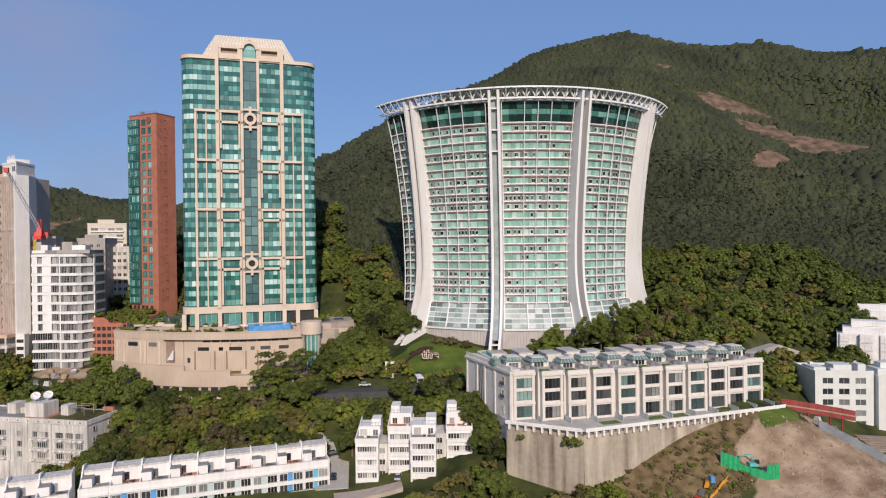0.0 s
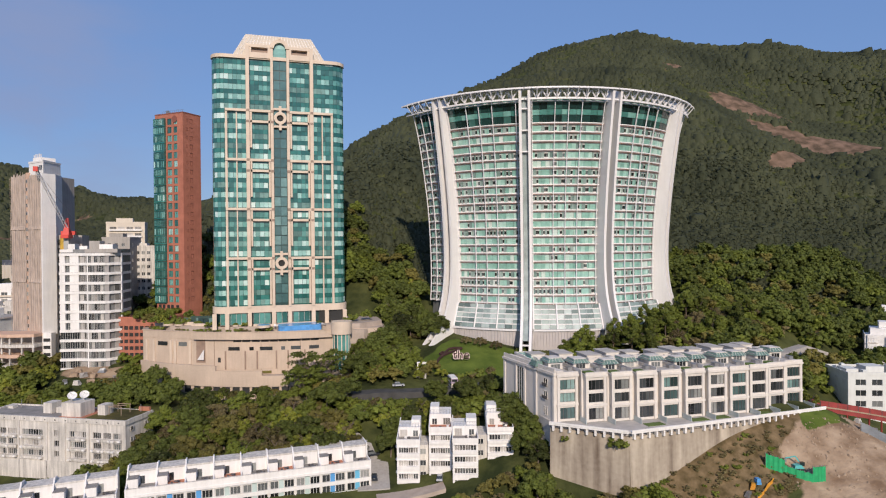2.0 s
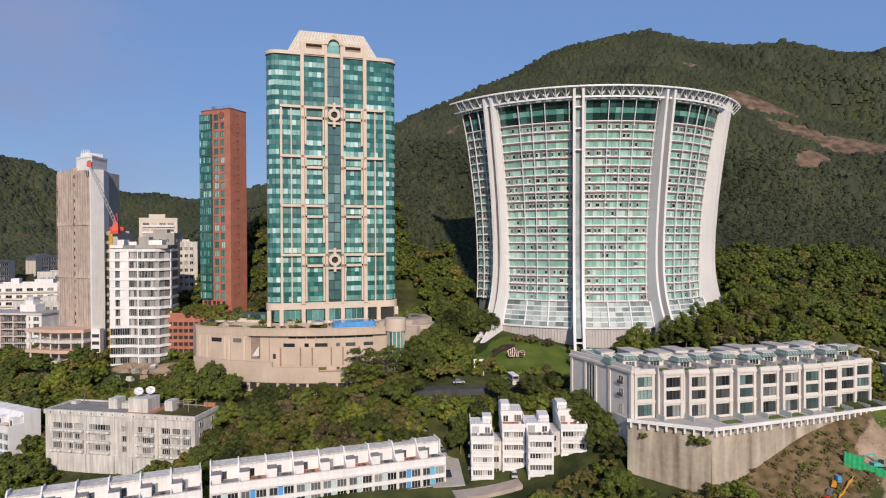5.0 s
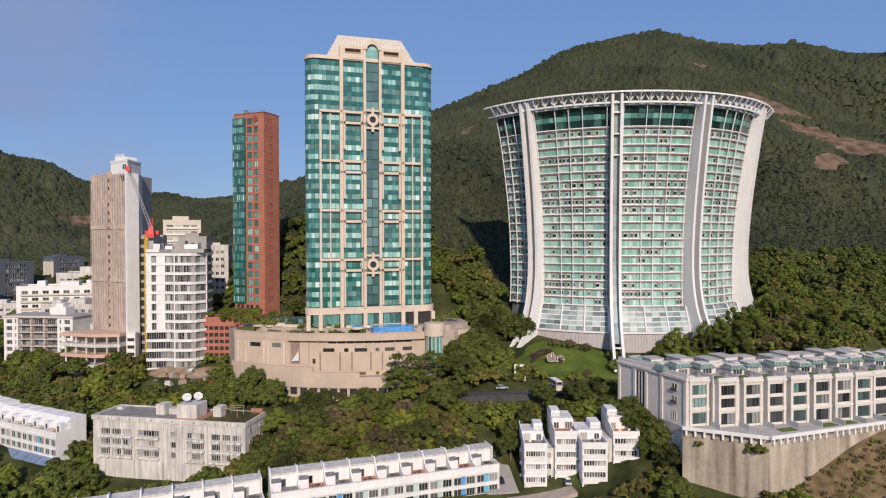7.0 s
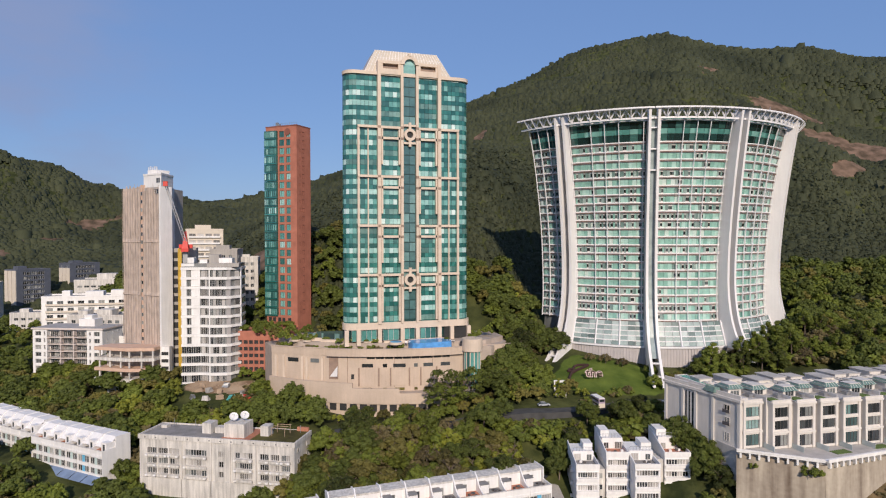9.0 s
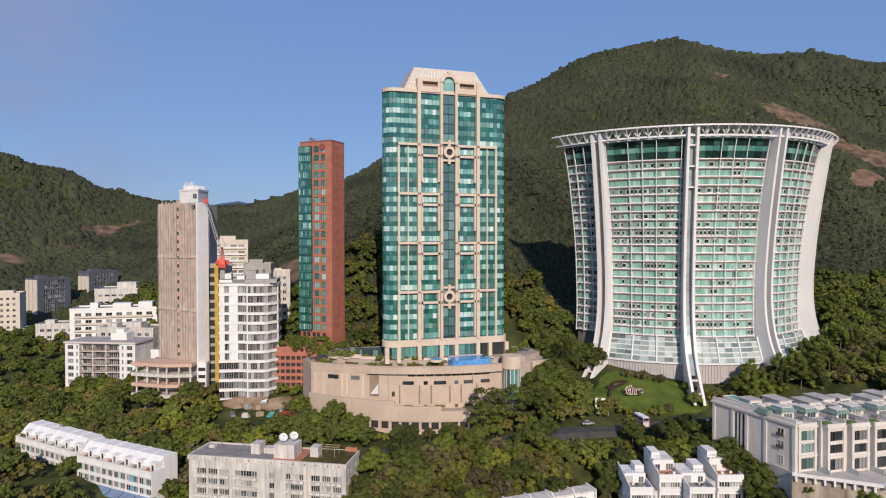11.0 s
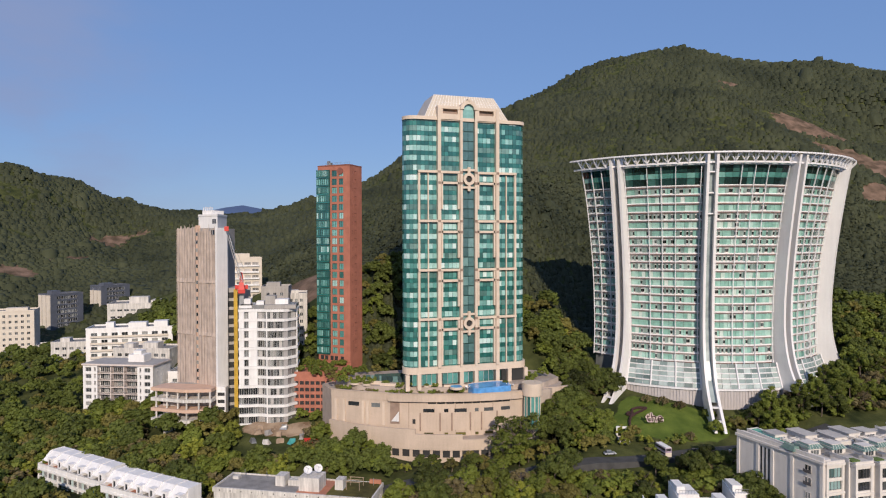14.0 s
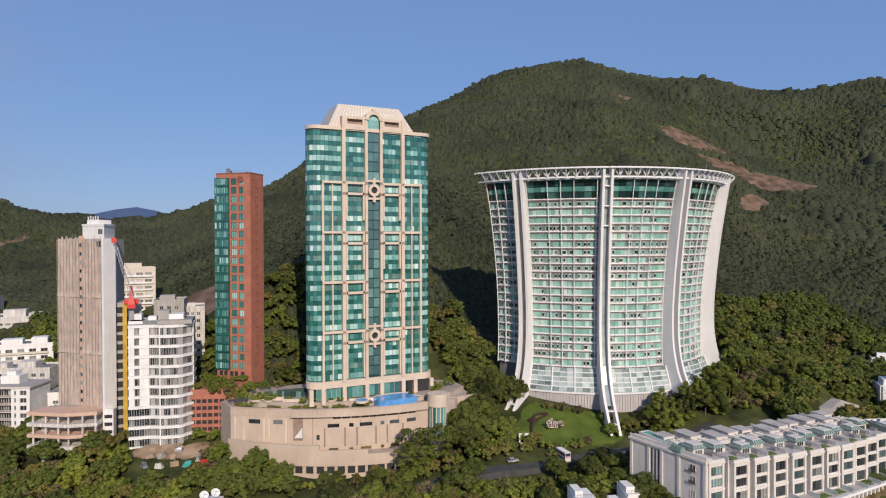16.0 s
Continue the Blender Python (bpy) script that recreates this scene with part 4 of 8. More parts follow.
    # tall top storeys in dark glass
    for a0, a1, _ in petals:
        ztop = Z0 + ST * NS
        for lo, hi, mt in ((ztop + 0.3, ztop + 2.9, M_TOP_DARK), (ztop + 3.1, ztop + 5.0, M_MINT), (ztop + 5.2, ztop + 7.6, M_TOP_DARK), (ztop + 7.7, ztop + 8.6, M_MINT)):
            n = max(4, round((a1 - a0) / 2.4))
            bm = bmesh.new()
            for i in range(n):
                b0, b1 = a0 + (a1 - a0) * i / n, a0 + (a1 - a0) * (i + 1) / n
                sweep(bm, b0 + 0.05, b1 - 0.05, [(G(lo) - 0.2, lo), (G(lo) + 0.1, lo), (G(hi) + 0.1, hi), (G(hi) - 0.2, hi)], 1)
            part("top_glazing", bm, mt, t)
    # outer white verticals
    bm = bmesh.new()
    zz = np.linspace(36.5, 116.5, 26)
    for p, q in zip(zz[:-1], zz[1:]):
        hexa(bm, [(-0.13, -G(p) - 1.4, p), (0.13, -G(p) - 1.4, p), (0.13, -G(p) - 1.01, p), (-0.13, -G(p) - 1.01, p)],
             [(-0.13, -G(q) - 1.4, q), (0.13, -G(q) - 1.4, q), (0.13, -G(q) - 1.01, q), (-0.13, -G(q) - 1.01, q)])
    mullion = mesh_of("mullion", bm, M_WHITE_METAL)
    for a0, a1, _ in petals:
        for u in (0.0, 0.3, 0.48, 0.66, 0.97) if a1 - a0 > 15 else (0.03, 0.35, 0.68, 1.0):
            part("mullion", mullion, None, t).matrix_basis = pose(0, 0, 0, 0, 0, a0 + (a1 - a0) * u)
    # fins: paired blades with rungs between
    for fi, fa in enumerate(fins):
        zlow = (20.8, 15.6, 26.5, 27.5)[fi]
        fin = part("fin", blade(zlow), M_FIN, t, "white curved blade")
        fin.matrix_basis = pose(0, 0, 0, 0, 0, fa) @ Matrix.Translation((-1.7, 0, 0))
        fin = part("fin", blade(zlow), M_FIN, t, "white curved blade")
        fin.matrix_basis = pose(0, 0, 0, 0, 0, fa) @ Matrix.Translation((1.7, 0, 0))
        bm = bmesh.new()
        sweep(bm, fa - 1.02, fa + 1.02, [((F(z) - 2.4 if fi == 1 else G(z) + 0.2), z) for z in np.linspace(24, 117, 14)] + [(57, 117), (57, 24)], 1)
        part("shaft", bm, M_SHAFT, t, "grey glass lift shaft between the blades")
        for z in [18.5, 22.5] + ([96, 104, 112] if fi == 1 else []):
            bm = bmesh.new()
            w_ = math.degrees(1.19 / (F(z) - 1.5))
            sweep(bm, fa - w_, fa + w_, [(F(z) - 2.2, z), (F(z) - 0.8, z), (F(z) - 0.8, z + 0.5), (F(z) - 2.2, z + 0.5)], 1)
            part("rung", bm, M_WHITE_METAL, t)
    # crown: an upright lattice over the glass line, and a canopy reaching out to a round rim
    top = 119.5
    for a0, a1, _ in petals:
        chords = ((73.5, 74.2, top - 0.3, top + 0.3), (71.4, 72.0, top - 0.25, top + 0.25), (71.0, 71.7, 115.6, 116.3))
        for r0, r1, za, zb in chords:
            bm = bmesh.new()
            sweep(bm, a0 - 2.1, a1 + 2.1, [(r0, za), (r1, za), (r1, zb), (r0, zb)], 12)
            part("truss_chord", bm, M_WHITE_METAL, t)
        bm = bmesh.new()
        sweep(bm, a0 - 2.1, a1 + 2.1, [(72.02, top - 0.02), (73.49, top - 0.02), (73.49, top + 0.12), (72.02, top + 0.12)], 12)
        part("canopy", bm, M_SOFFIT, t, "thin grey canopy round the crown")
        n = max(3, round((a1 - a0) / 3.1))
        for i in range(n):
            b0, b1 = a0 + (a1 - a0) * i / n, a0 + (a1 - a0) * (i + 1) / n
            mid_ = (b0 + b1) / 2
            for u, v, wd in (((b0, 71.8, top - 0.3), (mid_, 71.4, 116.1), 0.3), ((mid_, 71.4, 116.1), (b1, 71.8, top - 0.3), 0.3), ((mid_, 71.4, 116.1), (mid_, 71.8, top - 0.3), 0.16),
                             ((mid_, 71.7, 116.1), (mid_, 74.6, top - 0.15), 0.2), ((b0, 71.8, top - 0.15), (b0, 74.6, top - 0.15), 0.2), ((b0, 66.0, 115.7), (b0, 71.4, top - 0.2), 0.16)):
                q = bmesh.new()
                beam(q, P(*u), P(*v), wd, 5)
                part("brace", q, M_WHITE_METAL, t)
    bm = bmesh.new()
    sweep(bm, -71.0, 45.2, [(50, 115.2), (69.5, 115.2), (69.5, 115.6), (50, 115.6)], 24)
    part("roof_slab", bm, M_SLAB, t)
    bm = bmesh.new()
    beam(bm, P(22, 66, 115.6), P(22, 66, 124.0), 0.12)
    part("roof_mast", bm, M_STEEL, t)
    # lobby glazing leaning out, and the ribbed base wall
    for a0, a1, low in petals[1:4]:
        n = 9
        for i in range(n):
            b0, b1 = a0 + (a1 - a0) * i / n, a0 + (a1 - a0) * (i + 1) / n
            for lo, hi in ((27.4, 29.0), (29.3, 30.9), (31.2, 32.8), (33.1, 34.7), (35.0, 36.5)):
                rr = lambda z: 62.2 + (36.6 - z) / 9.2 * 3.4
                pb = bmesh.new()
                sweep(pb, b0 + 0.03, b1 - 0.03, [(rr(lo) - 0.3, lo), (rr(lo), lo), (rr(hi), hi), (rr(hi) - 0.3, hi)], 1)
                part("lobby_pane", pb, M_LOBBY, t)
        for z in (29.15, 31.05, 32.95, 34.85):
            bm = bmesh.new()
            sweep(bm, a0, a1, [(rr(z) - 0.4, z - 0.2), (rr(z) + 0.12, z - 0.2), (rr(z) + 0.12, z + 0.2), (rr(z) - 0.4, z + 0.2)], 8)
            part("lobby_rail", bm, M_WHITE_METAL, t)
        bm = bmesh.new()
        sweep(bm, a0, a1, [(59, 26.6), (66.3, 26.6), (66.3, 27.3), (59, 27.3)], 10)
        part("lobby_sill", bm, M_WHITE_METAL, t)
        for i in range(n + 1):
            a = a0 + (a1 - a0) * i / n
            q = bmesh.new()
            beam(q, P(a, 65.9, 27.3), P(a, 62.6, 36.8), 0.34 if i % 3 == 0 else 0.04)
            part("lobby_mullion", q, M_WHITE_METAL, t)
        bm = bmesh.new()
        sweep(bm, a0 - 0.8, a1 + 0.8, [(59, 12), (65.5, 12), (65.5, 26.6), (59, 26.6)], 14)
        for i in range(24):
            a = a0 + (a1 - a0) * (i + 0.5) / 24
            rb = bmesh.new()
            sweep(rb, a - 0.16, a + 0.16, [(65.51, 13), (65.8, 13), (65.8, 26.4), (65.51, 26.4)], 1)
            part("rib", rb, M_BASE_WALL, t)
        part("base_wall", bm, M_BASE_WALL, t, "ribbed grey stone base wall")
    # columns below the end petal
    for a in (-70, -66, -62):
        bm = bmesh.new()
        x, y, _ = P(a, 58.6, 0)
        drum(bm, x, y, 0.8, 0.8, 24, 37, 12)
        part("column", bm, M_WHITE_METAL, t)
    return t


def blade(zlow):
    """One fin blade in its own plane: it follows the glass, and flares out at head and foot."""
    bm = bmesh.new()
    zz = np.linspace(zlow, 119.6, 44)
    for p, q in zip(zz[:-1], zz[1:]):
        fp, fq = prof(p, FIN_R), prof(q, FIN_R)
        ip, iq = max(prof(p, GLASS_R) - 0.3, fp - 12.0), max(prof(q, GLASS_R) - 0.3, fq - 12.0)
        hexa(bm, [(-0.5, -fp, p), (0.5, -fp, p), (0.5, -ip, p), (-0.5, -ip, p)], [(-0.5, -fq, q), (0.5, -fq, q), (0.5, -iq, q), (-0.5, -iq, q)])
    bmesh.ops.remove_doubles(bm, verts=bm.verts, dist=0.001)
    return bm


M_INNER = material("dark_window_frames", (0.16, 0.165, 0.16), 0.6, vary=0.15)
M_MINT = glazing("green_top_glass", [(0.0, (0.06, 0.19, 0.165)), (0.6, (0.11, 0.30, 0.26)), (1.0, (0.22, 0.44, 0.39))])
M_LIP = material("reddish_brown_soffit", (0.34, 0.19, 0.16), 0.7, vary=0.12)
M_SOFFIT = material("grey_canopy_panel", (0.50, 0.49, 0.50), 0.5, vary=0.08)
M_TOP_DARK = glazing("dark_green_glass", [(0.0, (0.008, 0.02, 0.02)), (0.7, (0.02, 0.06, 0.055)), (1.0, (0.06, 0.16, 0.14))])
M_SLAB_GREY = material("grey_transom_panel", (0.60, 0.61, 0.59), 0.4, vary=0.1, by_piece=0.4)
M_SHAFT = material("blue_grey_shaft_glass", (0.33, 0.385, 0.385), 0.32, vary=0.2, scale=0.3)
LILY_MATS = [glazing("mint_glass", [(0.0, (0.20, 0.38, 0.32)), (0.5, (0.29, 0.50, 0.43)), (0.85, (0.40, 0.59, 0.52)), (1.0, (0.60, 0.66, 0.61))]),
             glazing("dark_sash_glass", [(0.0, (0.012, 0.014, 0.014)), (0.7, (0.035, 0.045, 0.045)), (1.0, (0.12, 0.14, 0.14))]),
             material("pale_wall_panel", (0.62, 0.59, 0.56), 0.6, vary=0.1, by_piece=0.4),
             glazing("grey_green_glass", [(0.0, (0.14, 0.22, 0.20)), (1.0, (0.32, 0.40, 0.37))])]
lily()



# ---- the red brick tower and its car park ----
def brick_tower():
    t = thing("brick_tower", pose(-51.3, 307.7, 0, 0, 0, -40.8), "slim red brick apartment tower with a teal glass corner", "tower")
    z0, z1, st, n = 33.0, 118.7, 3.7, 22
    xs = [(7.2, 9.8), (10.9, 13.1)]
    zs = [(36.4 + st * k, 36.4 + st * k + 2.7) for k in range(n)]
    bm = bmesh.new()
    bx(bm, 0.2, 16.4, 0.35, 10.1, z0 - 18, z1)
    grid_wall(bm, 6.4, 16.4, z0, z1, xs, zs)
    bx(bm, 0, 6.4, 0, 0.35, z0, 36.2)
    bx(bm, 0, 6.4, 0, 0.35, 117.0, z1)
    part("wall", bm, M_BRICK, t, "red brick wall")
    for k in range(n):
        z = 36.4 + st * k
        bm = bmesh.new()
        bx(bm, -0.4, 6.2, -0.7, 0.34, z - 0.5, z + 3.0)
        bay = part("bay", bm, M_TEAL_SPANDREL, t, "projecting teal glass bay")
        for i in range(6):
            window(bay, 0.25 + 1.08 * i, -0.78, z + 0.1, 1.0, 2.6, M_TEAL, frame_mat=M_TEAL_BACK, bars=1 if k % 2 else 0)
        window(t, 8.5, 0.25, z, 2.5, 2.66, M_TEAL, frame_mat=M_TEAL_BACK, bars=2)
        window(t, 12.0, 0.25, z, 2.1, 2.66, M_TEAL, frame_mat=M_TEAL_BACK, bars=1)
        window(t, 16.42, 2.2, z + 0.9, 0.7, 1.4, M_WINDOW, rz=90, frame_mat=M_BRICK_DARK, bars=0)
        window(t, 16.42, 4.6, z + 0.6, 1.3, 1.7, M_WINDOW, rz=90, frame_mat=M_BRICK_DARK, bars=0)
        boxes("lintel", M_BRICK_DARK, t, (16.4, 16.52, 3.8, 5.4, z + 2.32, z + 2.6))
    bm = bmesh.new()
    bx(bm, -0.1, 16.5, -0.1, 10.2, z1, z1 + 0.5)
    part("coping", bm, M_BRICK_DARK, t)
    bm = bmesh.new()
    drum(bm, 0, 0, 1.5, 1.5, 0, 0.2, 20)
    part("emblem", bm, M_BRICK_DARK, t, "dark round brick panel").matrix_basis = pose(11.6, 0.06, 116.4, 90)
    for x, y, h in ((2.2, 4, 2.4), (3.0, 4.4, 1.6), (9, 8, 1.2)):
        boxes("roof_tank", M_STEEL, t, (x, x + 1.1, y, y + 1.1, z1 + 0.5, z1 + 0.5 + h))
    for x in np.arange(4, 16.3, 1.2):
        boxes("rail_post", M_STEEL, t, (x, x + 0.06, 0.4, 0.46, z1 + 0.5, z1 + 1.5))
    boxes("rail", M_STEEL, t, (4, 16.3, 0.4, 0.46, z1 + 1.5, z1 + 1.56))
    for k, x in enumerate((1.2, 3.4, 6.2, 8.4, 11.5)):
        boxes("base_opening", M_DARK, t, (x, x + 1.6, -0.06, 0.1, z0 + 0.4, z0 + 2.3))


M_BRICK_DARK = material("dark_brick", (0.24, 0.085, 0.06), 0.85, vary=0.15)
brick_tower()


def car_park():
    t = thing("car_park", pose(-64.0, 289.0, 0, 0, 0, -20), "red brick car park with rows of square openings", "garage")
    xs = [(0.7 + 2.2 * i, 2.4 + 2.2 * i) for i in range(9)]
    zs = [(13.1 + 2.75 * k, 14.65 + 2.75 * k) for k in range(6)]
    bm = bmesh.new()
    bx(bm, 0, 21, 0.6, 18, 4, 31.5)
    grid_wall(bm, 0, 21, 4, 32.2, xs, zs, 0, 0.5)
    part("wall", bm, M_BRICK, t)
    # shade inside each bay is a painted dark box before the brick body
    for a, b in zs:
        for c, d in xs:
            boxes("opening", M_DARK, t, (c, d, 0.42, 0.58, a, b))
    boxes("roof", M_TERRACOTTA, t, (0.5, 20.5, 0.6, 17.5, 31.5, 31.8), label="tiled roof of the car park")


car_park()


# ---- the block of white flats with curved balconies ----
def white_flats():
    t = thing("white_flats", pose(-85.2, 290.3, 0, 0, 0, -10), "white block of flats with wavy balcony bands and grey glass", "building")
    z0, st, n = 11.5, 3.86, 12
    line = [(0, 0.2), (5, 0.0), (10, 0.25), (12.5, -0.2), (15, -1.1), (18, -1.7), (24.5, -1.9), (26.8, -0.7), (28.2, 0.6), (31, 2.6), (31, 13), (0, 13)]
    core = [(x + (0.4 if x < 15 else -0.5), y + 0.9) for x, y in line[:-2]] + [(30.6, 12.8), (0.4, 12.8)]
    bm = bmesh.new()
    hexa(bm, [(x, y, 2) for x, y in core], [(x, y, 60) for x, y in core])
    part("body", bm, M_GREY_GLASS, t, "grey glass walls behind the bands")
    for k in range(n + 1):
        z = z0 + st * k
        bm = bmesh.new()
        hexa(bm, [(x, y, z - 0.45) for x, y in line], [(x, y, z + 0.6) for x, y in line])
        part("balcony_band", bm, M_WHITE, t)
    rnd = random.Random(3)
    for k in range(n):
        z = z0 + st * k + 0.65
        if k >= 4:
            boxes("blank_panel", M_WHITE, t, (0.3, 3.0, 0.3, 1.4, z, z + 2.75), (5.4, 10.0, 0.35, 1.4, z, z + 2.75))
            window(t, 4.2, 0.9, z, 2.2, 2.7, M_WINDOW, bars=1)
        else:
            for i in range(4):
                window(t, 1.4 + 2.4 * i, 0.85, z, 2.3, 2.75, M_WINDOW, bars=1)
        for i, x in enumerate((11.5, 13.6)):
            window(t, x, 0.6 - 0.35 * i, z, 1.9, 2.75, M_WINDOW_PALE, bars=1)
        boxes("pier", M_WHITE, t, (14.9, 15.5, -1.0, 0.2, z, z + 2.75))
        for i in range(5):
            window(t, 16.3 + 1.55 * i, -1.05, z, 1.45, 2.75, M_WINDOW if (i + k) % 3 else M_WINDOW_PALE, bars=1)
        boxes("blind", M_GREY_BLIND, t, (24.0, 26.3, -1.1, -0.6, z, z + 2.75))
        window(t, 28.9, 2.0, z, 2.4, 2.75, M_WINDOW_PALE, rz=35, bars=0)
        boxes("pier", M_WHITE, t, (30.4, 31.0, 2.7, 4, z, z + 2.75))
    # roof plant and parapets
    for x0, x1, y0, y1, h in ((0.3, 7, 0.5, 7, 1.2), (9, 13, 3, 7, 2.6), (13.5, 19, 4, 9, 4.6), (19, 26, 3.5, 9, 3.2), (2, 5.5, 5, 9, 3.4)):
        boxes("roof_house", M_WHITE if h < 4 else M_CONCRETE, t, (x0, x1, y0, y1, 58.8, 58.8 + h))
    boxes("parapet", M_CONCRETE, t, (14, 30.8, -1.2, 2.5, 58.6, 60.1))
    boxes("entrance", M_CONCRETE, t, (4, 30, -4, 2, 2, 10.4), label="raw concrete entrance storey under construction")
    for x in (10, 15, 21):
        boxes("opening", M_DARK, t, (x, x + 3, -4.1, -3.9, 6, 9.4))
    return t


M_GREY_GLASS = glazing("grey_glass", [(0.0, (0.12, 0.12, 0.12)), (1.0, (0.30, 0.30, 0.29))], rough=0.15)
M_GREY_BLIND = material("grey_blinds", (0.33, 0.31, 0.30), 0.7, vary=0.08)
white_flats().scale = (0.745, 1, 1)


# ---- the tower under repair, wrapped in scaffold net ----
def wrapped_tower():
    t = thing("scaffolded_tower", pose(-110.1, 319.1, 0, 0, 0, -46.8), "tall tower wrapped in brown scaffold netting with a white flank", "tower")
    bm = bmesh.new()
    plan = [(0.3, 0.4), (24.3, 0.4), (24.3, 4.3), (18.0, 10.4), (14, 19), (3, 15)]
    hexa(bm, [(x, y, 8) for x, y in plan], [(x, y, 91.4) for x, y in plan])
    part("body", bm, M_CONCRETE, t)
    # netting in stacked sheets with a loose top edge
    rnd = random.Random(9)
    for i in range(2):
        x0, x1 = (0.0, 11.4) if i == 0 else (13.5, 24.4)
        for k in range(3):
            za, zb = 24 + 22.2 * k, 24 + 22.2 * (k + 1) - 0.15
            if k == 2:
                zb = 91.5 if i == 0 else 90.5
            bm = bmesh.new()
            cols, rws = 14, 14
            g = [[bm.verts.new((x0 + (x1 - x0) * c / cols, -0.3 + 0.35 * noise.noise(Vector((c * 0.5, r * 0.4, k + 5 * i))) - (0.35 if r == 0 and k else 0), za + (zb - za + (rnd.uniform(-0.8, 1.2) if r == rws and k == 2 else 0)) * r / rws)) for c in range(cols + 1)] for r in range(rws + 1)]
            for r in range(rws):
                for c in range(cols):
                    bm.faces.new((g[r][c], g[r][c + 1], g[r + 1][c + 1], g[r + 1][c]))
            geo_ = bmesh.ops.extrude_face_region(bm, geom=list(bm.faces))
            bmesh.ops.translate(bm, vec=(0, 0.25, 0), verts=[v for v in geo_["geom"] if isinstance(v, bmesh.types.BMVert)])
            part("netting", bm, M_NET, t, "brown scaffold netting")
    for k in range(3):
        boxes("netting", M_NET, t, (-0.5, -0.2, 0, 13, 24 + 22.2 * k, 24 + 22.2 * (k + 1) - 0.2))
    for x in np.arange(0, 24.6, 1.7):
        boxes("scaffold_pole", M_NET, t, (x, x + 0.09, -0.75, -0.66, 22, 90 + rnd.uniform(0, 3.5)))
    # open strip with peach paint
    boxes("peach_strip", M_PINK, t, (11.5, 13.4, -0.1, 1.2, 24, 92.6))
    for k in range(19):
        z = 27 + 3.4 * k
        window(t, 12.4, -0.22, z, 1.3, 1.5, M_WINDOW, bars=0)
    # white flank pier
    flank = [(24.35, -0.9), (25.4, -0.9), (25.4, 4.6), (18.7, 11.0), (18.1, 10.3), (24.35, 4.3)]
    bm = bmesh.new()
    hexa(bm, [(x, y, 8) for x, y in flank], [(x, y, 91.5) for x, y in flank])
    part("white_flank", bm, M_WHITE, t, "smooth white end wall")
    bm = bmesh.new()
    head = [(12.4, 0.8), (24.6, 0.2), (18.4, 10.6), (10.5, 10.0)]
    hexa(bm, [(x, y, 91.45) for x, y in head], [(x, y, 96.4) for x, y in head])
    lip = [((x - 16.5) * 1.04 + 16.5, (y - 5) * 1.04 + 5) for x, y in head]
    hexa(bm, [(x, y, 96.4) for x, y in lip], [(x, y, 97.2) for x, y in lip])
    bx(bm, 13.4, 19.5, 2, 8, 97.2, 98.9)
    part("roof_house", bm, M_WHITE, t)
    for x, z in ((22.6, 88.6), (22.6, 93.2)):
        window(t, x, -0.62 if z < 91 else 0.2, z, 2.4, 2.0, M_WINDOW)
    for k in range(5):
        boxes("roof_pipe", M_WHITE_METAL, t, (13.6 + k * 1.3, 13.9 + k * 1.3, 2.2, 2.5, 98.9, 100.2 + 0.3 * (k % 2)))
    boxes("rail", M_WHITE_METAL, t, (13.4, 19.5, 2.2, 2.3, 100.1, 100.2))
    # stepped parking decks at the foot, set square to the road
    turned = pose(-110.1, 319.1, 0, 0, 0, -46.8).inverted() @ pose(-109.0, 306.0, 0, 0, 0, -18)
    before = set(t.children)
    for k in range(4):
        z = 9 + 4.2 * k
        bm = bmesh.new()
        hexa(bm, [(-11, -1.5, z + 2.8), (5, -6, z + 2.8), (15.5, -5, z + 2.8), (16.2, 3, z + 2.8), (-8, 6, z + 2.8)], [(-11, -1.5, z + 4.1), (5, -6, z + 4.1), (15.5, -5, z + 4.1), (16.2, 3, z + 4.1), (-8, 6, z + 4.1)])
        part("parking_deck", bm, M_PINK if k % 2 else M_WHITE_OLD, t)
        for x in (-9, -4, 1, 5, 10, 14.6):
            yy = -1.5 - 4.0 * min((x + 11) / 16, 1)
            boxes("column", M_WHITE_OLD, t, (x, x + 0.6, yy + 0.4, yy + 1.0, z, z + 2.9))
    bm = bmesh.new()
    bx(bm, -7, 15, 1, 8, 2, 25.5)
    part("parking_core", bm, M_CONCRETE, t)
    for k in range(5):
        boxes("flank_opening", M_DARK, t, (16.6, 19.4, -1.0, -0.8, 10 + 3.0 * k, 11.3 + 3.0 * k))
    boxes("flank_wall", M_WHITE, t, (16.2, 19.8, -0.8, 2.0, 8, 25.5))
    for ob in set(t.children) - before:
        ob.matrix_basis = turned


wrapped_tower()

# hoist mast beside the wrapped tower
t = thing("hoist", pose(-86.2, 299.5, 0), "yellow builder's hoist mast in a shaded slot", "hoist")
for x in (-0.7, 0.6):
    boxes("mast_post", M_YELLOW, t, (x, x + 0.14, 0, 0.14, 8, 66))
    boxes("mast_post", M_YELLOW, t, (x, x + 0.14, 1.2, 1.34, 8, 66))
for k in range(29):
    z = 8 + 2 * k
    for x, y in ((-0.63, 0.0), (0.67, 0.05)):
        bm = bmesh.new()
        beam(bm, (x, y, z), (0.04 - x, y, z + 2), 0.07)
        part("mast_brace", bm, M_YELLOW, t)
boxes("mast_sheet", M_YELLOW, t, (-0.75, 0.75, 0.3, 0.5, 8, 66))
t = thing("service_slot", pose(-86.2, 306, 0), "dark grey block between two towers", "building")
